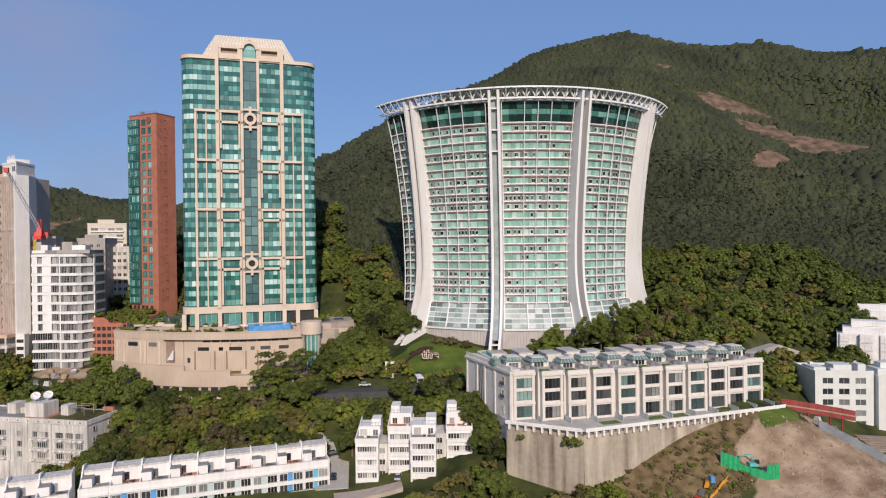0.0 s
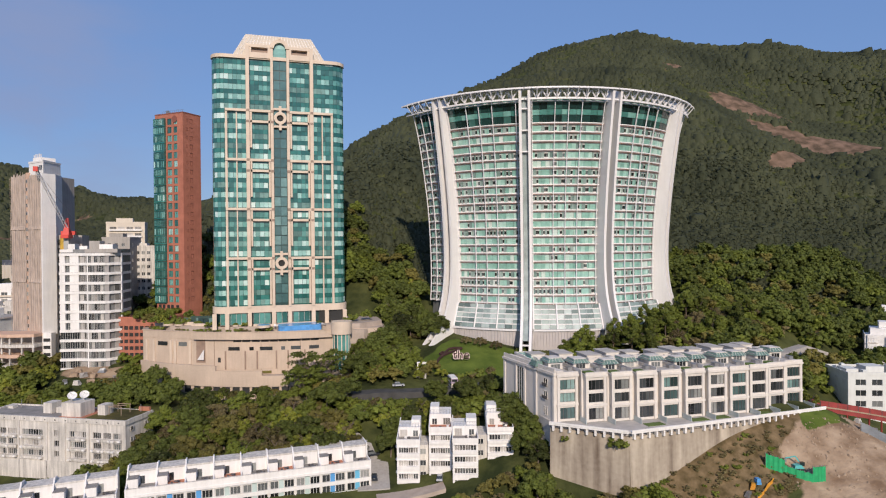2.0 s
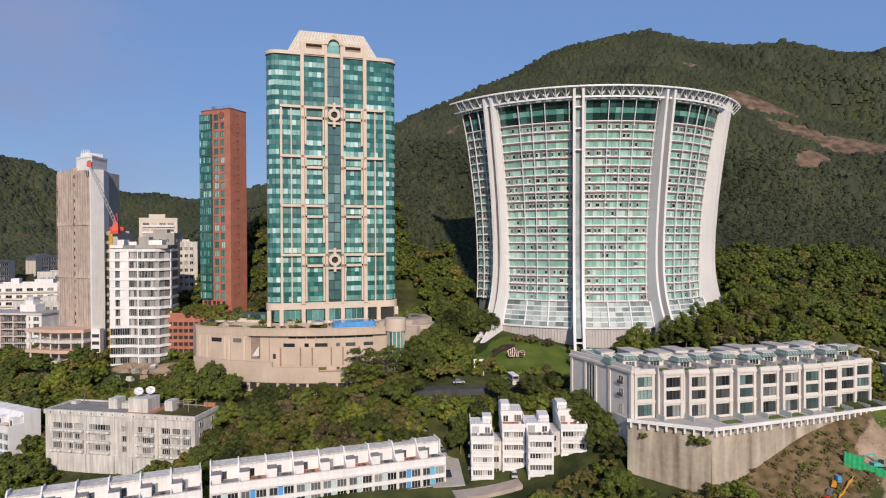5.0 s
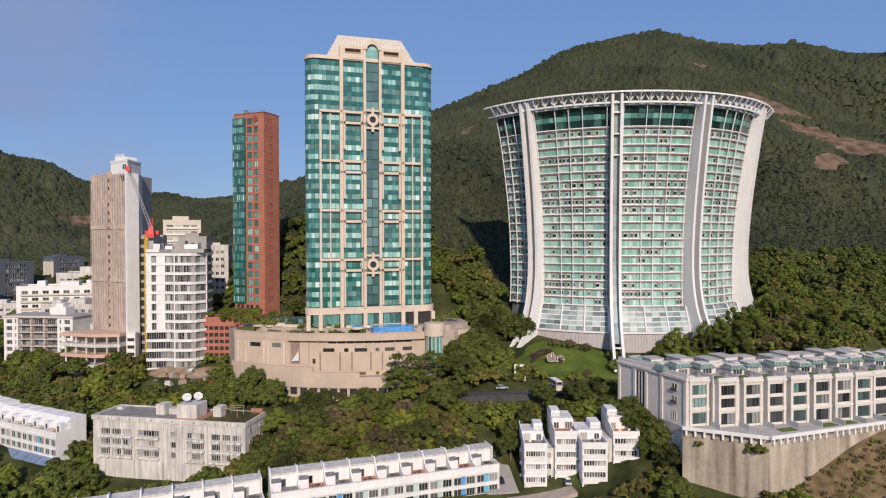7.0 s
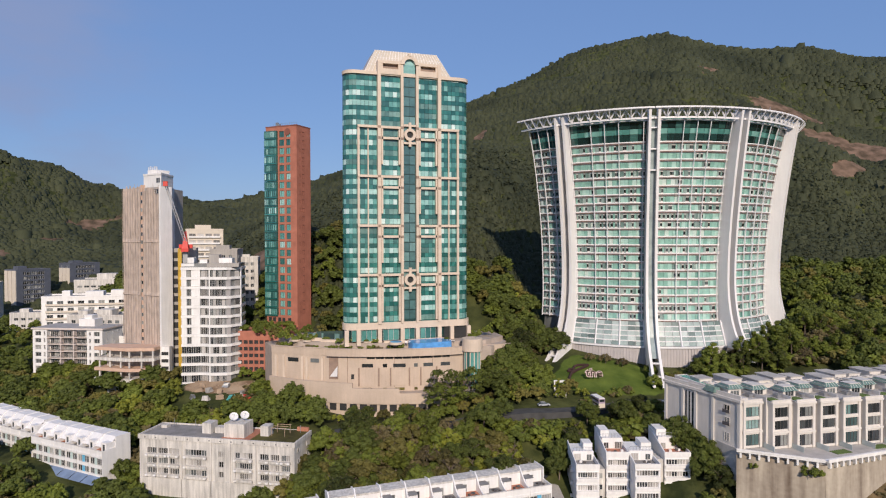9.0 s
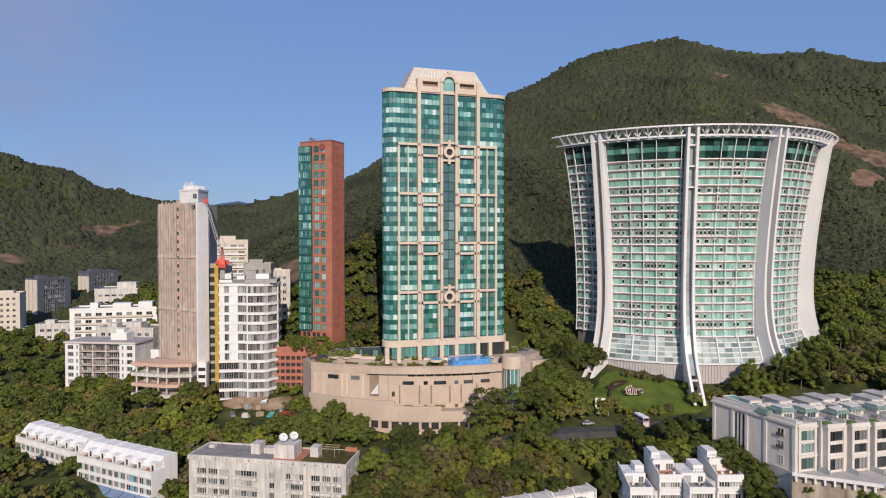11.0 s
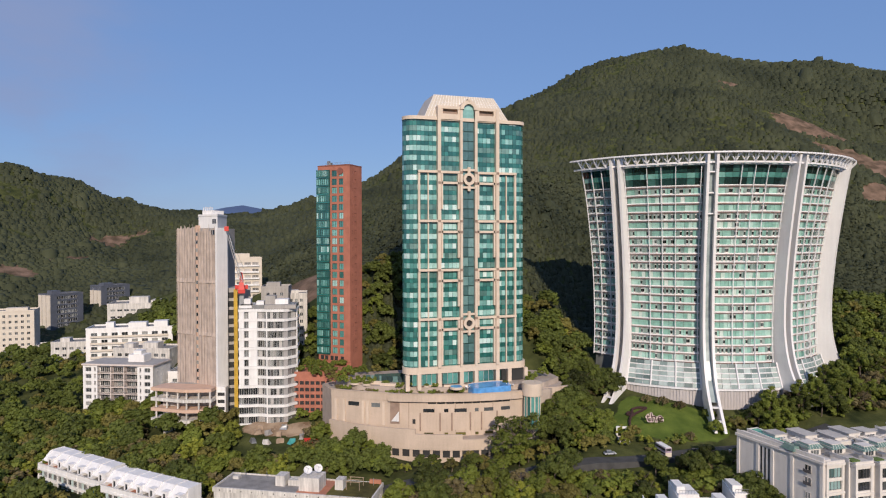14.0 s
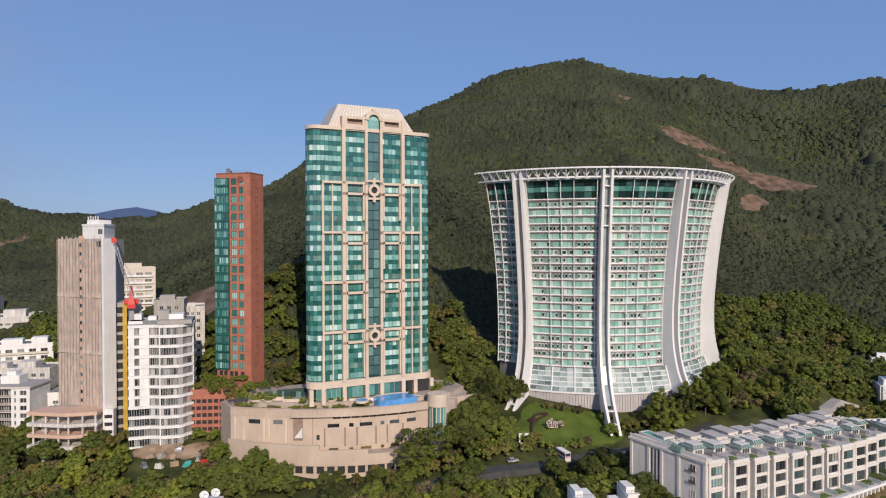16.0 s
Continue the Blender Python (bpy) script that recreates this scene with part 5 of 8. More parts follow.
boxes("wall", M_CONCRETE, t, (-4, 6, 0, 12, 4, 66))
for k in range(15):
    boxes("opening", M_DARK, t, (-3.6, 1.0, -0.1, 0.1, 10 + 3.7 * k, 12.4 + 3.7 * k))

# luffing crane
t = thing("tower_crane", pose(-83.8, 296.8, 0), "red and white luffing crane above the flats", "crane")
foot, tip = Vector((0.2, 0, 68.4)), Vector((-5.2, -19.5, 90.6))
ax_ = (tip - foot).normalized()
sd = ax_.cross(Vector((0, 0, 1))).normalized() * 0.6
up = sd.cross(ax_).normalized() * 1.0
bm = bmesh.new()
for o in (sd, -sd, up):
    beam(bm, foot + o, tip + o * 0.5, 0.13)
for k in range(16):
    u, w = k / 16, (k + 1) / 16
    p, q = foot.lerp(tip, u), foot.lerp(tip, w)
    for o1, o2 in ((sd, -sd), (-sd, up), (up, sd)):
        beam(bm, p + o1, q + o2, 0.07)
part("jib", bm, M_WHITE_METAL, t)
bm = bmesh.new()
beam(bm, foot + Vector((1.2, 4.0, 5.0)), tip, 0.05)
part("pendant", bm, M_STEEL, t)
bm = bmesh.new()
bx(bm, -1.4, 1.4, -3.0, 4.0, 64.6, 66.0)
hexa(bm, [(-1.2, -1.6, 66.0), (1.2, -1.6, 66.0), (1.2, 2.2, 66.0), (-1.2, 2.2, 66.0)], [(-0.4, 1.2, 73), (0.4, 1.2, 73), (0.4, 2.0, 73), (-0.4, 2.0, 73)])
bx(bm, -2.6, 2.6, 2.0, 4.4, 66.0, 67.6)
part("cab", bm, M_RED, t, "red slewing platform and cab")
boxes("tip", M_RED, t, (-6.0, -4.4, -20.2, -18.8, 89.8, 91.6))
boxes("mast", M_STEEL, t, (-0.9, 0.9, -0.9, 0.9, 57.5, 64.6))


# ---- plain blocks further back ----
def plain_block(name, m, L, D, z0, z1, wall, cols, rows, label, glass=None, win=(1.4, 1.5), margin=1.5, side=True, roof=(), group="", band=None, sill=0.9, bars=1):
    t = thing(name, m, label, "building", group)
    st = (z1 - z0 - 0.8) / rows
    pitch = (L - 2 * margin) / cols
    w = min(win[0], pitch - 0.3)
    h = min(win[1], st - 0.8)
    xs = [(margin + pitch * (i + 0.5) - w / 2, margin + pitch * (i + 0.5) + w / 2) for i in range(cols)]
    zs = [(z0 + st * k + sill, z0 + st * k + sill + h) for k in range(rows)]
    bm = bmesh.new()
    bx(bm, 0, L, 0.35, D, z0 - 6, z1)
    grid_wall(bm, 0, L, z0 - 6, z1, xs, zs)
    part("wall", bm, wall, t)
    for c, d in xs:
        for a, b in zs:
            window(t, (c + d) / 2, 0.25, a, w, h, glass or M_WINDOW, bars=bars)
    if side:
        for i in range(max(1, int(D / 5))):
            for a, b in zs:
                y = D * (i + 0.5) / max(1, int(D / 5))
                window(t, L + 0.02, y, a, min(w, 1.3), h, glass or M_WINDOW, rz=90, bars=0)
                window(t, -0.02, y, a, min(w, 1.3), h, glass or M_WINDOW, rz=-90, bars=0)
    bm = bmesh.new()
    for a in ((-0.1, L + 0.1, -0.1, 0.25), (-0.1, L + 0.1, D - 0.2, D + 0.1), (-0.1, 0.2, 0.25, D - 0.2), (L - 0.2, L + 0.1, 0.25, D - 0.2)):
        bx(bm, a[0], a[1], a[2], a[3], z1, z1 + 0.9)
    part("parapet", bm, wall, t)
    boxes("roof", M_ROOF, t, (0.2, L - 0.2, 0.25, D - 0.2, z1, z1 + 0.06))
    for x0, x1, y0, y1, hh in roof:
        boxes("roof_house", wall, t, (x0, x1, y0, y1, z1 + 0.06, z1 + hh))
    if band:
        for a, b in zs:
            boxes("balcony", band, t, (xs[0][0] - 0.3, xs[-1][1] + 0.3, -1.1, 0.0, a - 0.75, a + 0.25))
    return t


plain_block("grey_block", pose(-75.5, 320, 0, 0, 0, -10), 12, 14, 10, 64.5, M_CONCRETE, 3, 15, "plain grey concrete tower block", roof=((2, 8, 3, 8, 2.5),))
plain_block("white_block", pose(-64.5, 327, 0, 0, 0, -5), 10, 16, 10, 60.5, M_WHITE_OLD, 3, 15, "narrow white tower block with dark windows", roof=((2, 6, 3, 8, 2.0),))
plain_block("cream_block", pose(-93.5, 420, 0, 0, 0, 2), 21, 14, 20, 75, M_CREAM, 4, 14, "cream block of flats with white balconies", glass=M_WINDOW_PALE, win=(3.6, 1.7), roof=((5, 14, 3, 9, 3.2),), band=M_WHITE)
plain_block("school_building", pose(-177.5, 531, 0, 0, 0, -3), 48, 26, 14, 39.5, M_WHITE_OLD, 10, 5, "long pale institutional building with a flat grey roof", win=(3.2, 1.4), roof=((13, 26, 8, 16, 4.8), (28, 46, 6, 20, 2.2)))
flats_ = plain_block("dark_flats", pose(-213, 530, 0, 0, 0, 46), 24, 14, 10, 47.5, M_BLUEGREY, 6, 11, "dark blue-grey glass block of flats", glass=M_WINDOW, win=(2.7, 2.2), margin=4.5, roof=((3, 9, 3, 9, 3.0),))
for y_ in (0.3, 5.0, 9.7):
    boxes("side_pier", M_CREAM, flats_, (-0.5, -0.003, y_, y_ + 3.8, 8, 47.5))
flats_ = plain_block("dark_flats", pose(-188, 566, 0, 0, 0, 44), 24, 14, 18, 50.5, M_BLUEGREY, 6, 9, "dark blue-grey glass block of flats", glass=M_WINDOW, win=(2.7, 2.2), margin=4.5, roof=((4, 12, 3, 9, 2.4),))
for y_ in (0.3, 5.0, 9.7):
    boxes("side_pier", M_CREAM, flats_, (-0.5, -0.003, y_, y_ + 3.8, 8, 47.5))
plain_block("cream_flats", pose(-236, 481, 0, 0, 0, 4), 26, 16, 8, 41.5, M_CREAM, 7, 9, "cream block of flats with small dark windows", win=(1.5, 1.6), roof=((10, 22, 3, 9, 2.2),))
plain_block("arcade_house", pose(-208, 478, 0, 0, 0, 12), 22, 12, 8, 19.5, M_WHITE_OLD, 5, 2, "low pale house with arched windows", win=(1.6, 2.2))
t = plain_block("white_apartments", pose(-163.5, 401, 0, 0, 0, -3), 43, 16, 12, 38.5, M_WHITE, 8, 7, "white block of flats with a small roof turret", win=(3.0, 1.8), glass=M_WINDOW, roof=((9, 13, 3, 7, 3.4), (20, 29, 4, 10, 2.8), (33, 40, 3, 9, 3.4)), band=M_CREAM)
plain_block("white_apartments", pose(-147, 382, 0, 0, 0, -22), 30, 14, 8, 30.5, M_WHITE_OLD, 7, 6, "white block of flats stepping down the slope", win=(2.2, 1.6), roof=((4, 9, 3, 8, 2.6), (14, 22, 3, 9, 3.2)))
plain_block("white_apartments", pose(-190, 440, 0, 0, 0, -8), 26, 14, 6, 26.5, M_WHITE_OLD, 6, 5, "low white block of flats among trees", win=(2.2, 1.5), roof=((4, 9, 3, 8, 2.6),))
plain_block("white_apartments", pose(-118, 352, 0, 0, 0, -16), 13, 14, 4, 22.5, M_WHITE, 3, 4, "white stepped house beside the parking decks", win=(2.2, 1.5))


def balcony_flats():
    """Seven-storey flats with a recessed balcony bay."""
    t = thing("balcony_flats", pose(-155.5, 357.5, 0, 0, 0, -24), "white seven-storey flats with a recessed pink balcony bay", "building")
    L, D, z0, st, n = 35.0, 15.0, 4.5, 3.25, 7
    zs = [(z0 + st * k + 0.75, z0 + st * k + 2.75) for k in range(n)]
    bm = bmesh.new()
    bx(bm, 0, L, 2.2, D, -6, z0 + st * n + 0.4)
    grid_wall(bm, 0, 7.2, -6, z0 + st * n + 0.4, [(1.3, 4.2), (5.6, 6.4)], zs, 0, 2.2)
    grid_wall(bm, 27.2, L, -6, z0 + st * n + 0.4, [(28.4, 29.2), (30.8, 33.6)], zs, 0, 2.2)
    part("wall", bm, M_WHITE, t)
    for k, (a, b) in enumerate(zs):
        window(t, 2.75, 0.4, a, 2.9, 1.7, M_WINDOW, bars=1)
        window(t, 6.0, 0.4, a + 0.4, 0.8, 1.1, M_WINDOW, bars=0)
        window(t, 28.8, 0.4, a + 0.4, 0.8, 1.1, M_WINDOW, bars=0)
        window(t, 32.2, 0.4, a, 2.8, 2.0, M_WINDOW, bars=1)
        boxes("balcony_slab", M_PINK_PALE, t, (7.2, 27.2, -0.15, 2.2, a - 0.95, a - 0.65))
        bm = bmesh.new()
        for x in np.arange(7.4, 27.1, 0.45):
            bx(bm, x, x + 0.06, -0.1, -0.04, a - 0.65, a + 0.25)
        bx(bm, 7.2, 27.2, -0.12, -0.02, a + 0.25, a + 0.33)
        part("railing", bm, M_STEEL_DARK, t)
        for i in range(3):
            for j in range(3):
                window(t, 8.5 + 6.65 * i + 2.05 * j, 2.1, a - 0.5, 1.9, 2.3, M_WINDOW if (i * 3 + j + k) % 7 else M_WINDOW_PALE, bars=1)
        for x in (13.7, 20.3):
            boxes("pier", M_PINK_PALE, t, (x, x + 0.5, -0.1, 2.2, a - 0.65, a + 2.3))
        for y in (3.5, 8, 12):
            window(t, L + 0.02, y, a, 1.2, 1.5, M_WINDOW, rz=90, bars=0)
    bm = bmesh.new()
    z = z0 + st * n + 0.4
    bx(bm, -0.5, L + 0.5, -0.5, D + 0.4, z, z + 0.7)
    part("eaves", bm, M_PINK_PALE, t)
    boxes("roof", M_CONCRETE, t, (0, L, 0, D, z + 0.7, z + 0.8))
    boxes("roof_house", M_WHITE, t, (19, 27, 6, 12, z + 0.8, z + 4.2))
    boxes("roof_house", M_WHITE, t, (21, 25, 7, 11, z + 4.2, z + 6.0))
    return t


M_PINK_PALE = material("pale_pink_render", (0.66, 0.57, 0.52), 0.8, vary=0.08, streak=0.3)
M_STEEL_DARK = material("dark_railing", (0.10, 0.09, 0.09), 0.6, vary=0.15)
balcony_flats()


# ---- the weathered white block with dishes on its roof ----
def old_block():
    t = thing("old_flats", pose(-92.2, 232.0, 0, 0, 0, -28), "weathered white low block of flats with a planted roof", "building")
    L, D, top = 51.0, 12.5, 9.6
    bays = [(2.6, 5.8), (6.4, 9.6), (10.2, 13.4), (15.4, 22.6), (26.6, 28.2), (32.0, 37.6), (40.0, 42.8), (43.5, 46.2), (46.9, 49.6)]
    zs = [(-2.4 + 3.1 * k, -0.6 + 3.1 * k) for k in range(3)]
    bm = bmesh.new()
    bx(bm, 0, L, 0.5, D, -16, top - 0.6)
    grid_wall(bm, 0, L, -16, top - 0.6, bays, zs, 0, 0.5)
    part("wall", bm, M_WHITE_OLD, t)
    boxes("lower_wall", M_WHITE_OLD, t, (0.4, L - 0.4, -0.3, -0.002, -16, -3.6), label="plain white wall below the windows")
    boxes("garage_opening", M_DARK, t, (17, 24, -0.34, -0.1, -13.5, -9.8))
    rnd = random.Random(21)
    for i, (c, d) in enumerate(bays):
        for k, (a, b) in enumerate(zs):
            w = d - c
            dark = (i, k) in ((3, 2), (5, 1), (6, 1), (8, 1))
            n = 1 if w < 2 else (2 if w < 4 else 4)
            for j in range(n):
                window(t, c + w * (j + 0.5) / n, 0.38, a, w / n - 0.05, b - a, M_WINDOW if dark or rnd.random() < 0.35 else M_WINDOW_PALE, bars=1)
            if w > 2:
                boxes("balcony", M_WHITE_OLD, t, (c - 0.25, d + 0.25, -0.7, -0.002, a - 0.75, a - 0.05))
                for q in (c - 0.1, d - 0.6):
                    if rnd.random() < 0.7:
                        boxes("air_conditioner", M_WHITE, t, (q, q + 0.8, -1.1, -0.71, a - 0.6, a - 0.1))
    for x in (14.4, 24.2, 30.4, 38.8):
        boxes("pilaster", M_WHITE_OLD, t, (x - 0.2, x + 0.2, -0.3, -0.002, -14, top - 0.6))
    bm = bmesh.new()
    bx(bm, -0.3, L + 0.3, -0.35, 0.2, top - 1.4, top)
    bx(bm, L - 0.2, L + 0.3, 0.2, D, top - 1.4, top)
    bx(bm, -0.3, 0.2, 0.2, D, top - 1.4, top)
    bx(bm, 0.2, L - 0.2, D - 0.3, D, top - 1.4, top)
    part("parapet", bm, M_WHITE_OLD, t)
    for x in np.arange(2, L - 1, 3.6):
        boxes("spout", M_DARK, t, (x, x + 0.3, -0.45, -0.36, top - 0.95, top - 0.6))
    boxes("roof", M_ROOF, t, (0.2, 26.5, 0.2, D - 0.3, top - 0.6, top - 0.45))
    boxes("roof_garden", M_LEAF[2], t, (36.5, L - 0.2, 0.6, D - 0.3, top - 0.6, top - 0.1), label="planted roof terrace")
    boxes("roof", M_TERRACOTTA, t, (26.5, 36.5, 0.2, D - 0.3, top - 0.6, top - 0.45))
    for x0, x1, y0, y1, h in ((18.2, 21.2, 5, 9, 3.2), (22.0, 25.6, 6, 8.6, 1.8), (27.0, 33.6, 2.6, 8.5, 4.2), (38.0, 40.6, 4.5, 8, 3.4), (2, 4, 8, 10, 0.9)):
        boxes("roof_house", M_WHITE_OLD, t, (x0, x1, y0, y1, top - 0.45, top - 0.45 + h))
    for x in (41.4, 45.6):
        for y in (5, 9):
            boxes("pergola_post", M_TIMBER, t, (x, x + 0.14, y, y + 0.14, top - 0.1, top + 2.4))
    for y in (5, 7, 9):
        boxes("pergola_beam", M_TIMBER, t, (41.2, 46, y, y + 0.14, top + 2.4, top + 2.55))
    boxes("terrace_wall", M_TERRACOTTA, t, (47, L - 0.3, D - 1.2, D - 0.4, top - 0.1, top + 1.1))
    for x in (5.2, 12.8, 26, 48.6):
        boxes("vent_pipe", M_STEEL, t, (x, x + 0.14, 10, 10.14, top - 0.45, top + 2.2))
    for y in (2.5, 9):
        window(t, L + 0.3, y, 2.8, 1.1, 1.3, M_WINDOW, rz=90, bars=0)
        window(t, L + 0.3, y, 6.0, 1.1, 1.3, M_WINDOW_PALE, rz=90, bars=0)
    return t


def dish(x, y, z):
    t = thing("satellite_dish", pose(x, y, z), "large white satellite dish on the roof", "dish", "roof dishes")
    bm = bmesh.new()
    rings = []
    for r in np.linspace(0.05, 1.35, 7):
        rings.append([bm.verts.new((r * math.cos(a), r * math.sin(a), 0.28 * r * r)) for a in np.linspace(0, 2 * math.pi, 25)[:-1]])
    for p, q in zip(rings[:-1], rings[1:]):
        for i in range(24):
            bm.faces.new((p[i], p[(i + 1) % 24], q[(i + 1) % 24], q[i]))
    g = bmesh.ops.extrude_face_region(bm, geom=list(bm.faces))
    bmesh.ops.translate(bm, vec=(0, 0, -0.06), verts=[v for v in g["geom"] if isinstance(v, bmesh.types.BMVert)])
    bowl = part("bowl", bm, M_WHITE, t)
    bowl.matrix_basis = pose(0, 0, 1.6, 48, 0, 12)
    boxes("stand", M_STEEL, t, (-0.12, 0.12, 0, 0.24, 0, 1.6))
    bm = bmesh.new()
    for a in (0, 2.1, 4.2):
        beam(bm, (1.3 * math.cos(a), 1.3 * math.sin(a), 0.45), (0, 0, 1.25), 0.03)
    bx(bm, -0.1, 0.1, -0.1, 0.1, 1.2, 1.4)
    part("feed", bm, M_STEEL, bowl)


ob_ = old_block()
for u, v in ((29.2, 4.4), (31.8, 6.4)):
    p = pose(-92.2, 232.0, 0, 0, 0, -28) @ Vector((u, v, 0))
    dish(p.x, p.y, 9.6 - 0.45 + 4.2)


# ---- terraced rows with roof terraces ----
def terrace_unit(w, colour, slope_roof, seed):
    """One house of a row: party wall, roof terrace, two or three storeys of windows."""
    rnd = random.Random(seed)
    t = thing("terraced_house", pose(0, 0, 0), "white terraced house with a roof terrace and coloured panels", "house", "terraced row")
    D = 10.0
    boxes("body", M_WHITE, t, (0.12, w - 0.12, 0.5, D, -14, 2.0), label="white rendered body")
    boxes("terrace_floor", M_TERRACOTTA if rnd.random() < 0.4 else M_ROOF, t, (0.16, w - 0.16, 0.3, 5.4, 2.0, 2.08))
    # party wall that climbs in a curve to the rear
    bm = bmesh.new()
    if slope_roof:
        prof_ = [(0.0, 2.9), (1.2, 3.1), (2.6, 4.2), (3.8, 5.6), (4.8, 6.4), (9.8, 6.4)]
    else:
        prof_ = [(0.0, 2.9), (1.4, 3.0), (2.6, 3.5), (3.8, 4.5), (4.8, 5.6), (5.8, 6.5), (6.4, 6.9), (7.0, 6.6), (9.8, 6.2)]
    low, high = [], []
    ring = [(y, z) for y, z in prof_] + [(9.8, -14), (0.0, -14)]
    hexa(bm, [(-0.16, y, z) for y, z in ring], [(0.16, y, z) for y, z in ring])
    part("party_wall", bm, M_WHITE, t)
    boxes("rear_room", M_WHITE, t, (0.16, w - 0.16, 5.4, 9.8, 2.0, 5.3))
    if slope_roof:
        bm = bmesh.new()
        hexa(bm, [(0.16, 2.0, 3.2), (w - 0.16, 2.0, 3.2), (w - 0.16, 5.2, 6.0), (0.16, 5.2, 6.0)][::1], [(0.16, 2.0, 3.4), (w - 0.16, 2.0, 3.4), (w - 0.16, 5.2, 6.2), (0.16, 5.2, 6.2)])
        part("sloped_roof", bm, M_WHITE, t)
        boxes("roof_top", M_WHITE, t, (0.16, w - 0.16, 5.2, 9.8, 5.3, 6.2))
        boxes("dormer", M_WHITE, t, (w * 0.56, w - 0.2, 1.7, 4.9, 2.1, 5.0))
        window(t, w * 0.78, 1.66, 2.3, 1.1, 2.1, M_WINDOW, bars=0, name="door")
    else:
        boxes("roof_top", M_WHITE_OLD, t, (0.16, w - 0.16, 5.2, 9.8, 5.3, 5.75))
        boxes("stair_box", M_WHITE, t, (0.16, 2.5, 2.6, 5.4, 2.08, 4.4))
        boxes("stair_cap", M_ROOF, t, (0.1, 2.6, 2.5, 5.4, 4.4, 4.52))
        window(t, 3.3, 5.3, 2.12, 1.1, 2.1, M_WINDOW, bars=0, name="door")
        if rnd.random() < 0.7:
            q = bmesh.new()
            drum(q, 4.6, 2.6, 0.6, 0.6, 2.72, 2.8, 12)
            drum(q, 4.6, 2.6, 0.06, 0.06, 2.08, 2.72, 6)
            part("terrace_table", q, M_STEEL_DARK, t)
            for k in range(3):
                a = k * 2.1 + seed
                boxes("terrace_chair", M_STEEL_DARK, t, (4.6 + 1.1 * math.cos(a) - 0.25, 4.6 + 1.1 * math.cos(a) + 0.25, 2.6 + 1.1 * math.sin(a) - 0.25, 2.6 + 1.1 * math.sin(a) + 0.25, 2.08, 2.6))
    boxes("parapet", M_WHITE, t, (0.16, w - 0.16, -0.1, 0.16, 1.4, 2.95))
    boxes("coping", M_WHITE_OLD, t, (0.16, w - 0.16, -0.2, 0.26, 2.95, 3.05))
    for k in range(3):
        z = -1.7 - 3.0 * k
        boxes("floor_band", M_WHITE, t, (0.16, w - 0.16, -0.25, 0.5, z + 2.1 + (0.35 if k == 0 else 0), z + 3.0 if k else 1.4))
        c = colour if k < 2 else M_SAIL
        boxes("panel", c, t, (w * 0.38, w * 0.56, 0.2, 0.5, z, z + 2.1))
        window(t, w * 0.21, 0.28, z + 0.1, w * 0.3, 1.9, M_WINDOW, bars=1)
        window(t, w * 0.77, 0.28, z + 0.1, w * 0.36, 1.9, M_WINDOW, bars=2)
    for k in range(2):
        z = -1.7 - 3.0 * k
        boxes("balcony_rail", M_WHITE, t, (0.16, w - 0.16, -0.3, -0.2, z - 0.8, z + 0.15))
    bm = bmesh.new()
    hexa(bm, [(0.2, -3.2, -6.6), (w - 0.2, -3.2, -6.6), (w - 0.2, -0.3, -5.2), (0.2, -0.3, -5.2)], [(0.2, -3.2, -6.5), (w - 0.2, -3.2, -6.5), (w - 0.2, -0.3, -5.1), (0.2, -0.3, -5.1)])
    part("awning", bm, M_SAIL, t, "blue-grey canvas awning")
    return t


def row_of(m, w, n, slope_roof, colours, seed, end_wall=True):
    for i in range(n):
        u = terrace_unit(w, colours[i % len(colours)], slope_roof, seed + i)
        u.matrix_world = m @ pose(w * i, 0, 0)
        if i == n - 1:
            e = boxes("end_wall", M_WHITE, u, (w - 0.1, w + 0.2, 0, 9.9, -14, 2.95), (w - 0.1, w + 0.2, 4.6, 9.9, 2.95, 6.3), label="plain white end wall")


BLUES = [M_PALE_PANEL, M_BLUE_PANEL, M_BLUE_PANEL, M_PALE_PANEL, M_PALE_PANEL, M_PALE_PANEL, M_BLUE_PANEL, M_BLUE_PANEL_LIGHT]
row_of(pose(-41.0, 171.5, -1.0, 0, 0, 2.3), 6.72, 9, False, [M_PALE_PANEL, M_BLUE_PANEL, M_BLUE_PANEL, M_PALE_PANEL, M_PALE_PANEL, M_PALE_PANEL, M_PALE_PANEL, M_BLUE_PANEL, M_BLUE_PANEL_LIGHT], 40)
row_of(pose(-83.0, 166.0, -1.3, 0, 0, 6.0), 6.72, 6, False, [M_PALE_PANEL, M_BLUE_PANEL], 60)
row_of(pose(-129.4, 261.0, 0.9, 0, 0, -44), 6.0, 6, True, [M_PALE_PANEL, M_PALE_PANEL, M_PALE_PANEL, M_PALE_PANEL, M_BLUE_PANEL_LIGHT, M_PALE_PANEL], 80)
row_of(pose(-156.2, 291.5, 0.9, 0, 0, -47), 6.2, 6, True, [M_PALE_PANEL, M_PALE_PANEL, M_PALE_PANEL, M_PALE_PANEL, M_PALE_PANEL, M_BLUE_PANEL_LIGHT], 90)


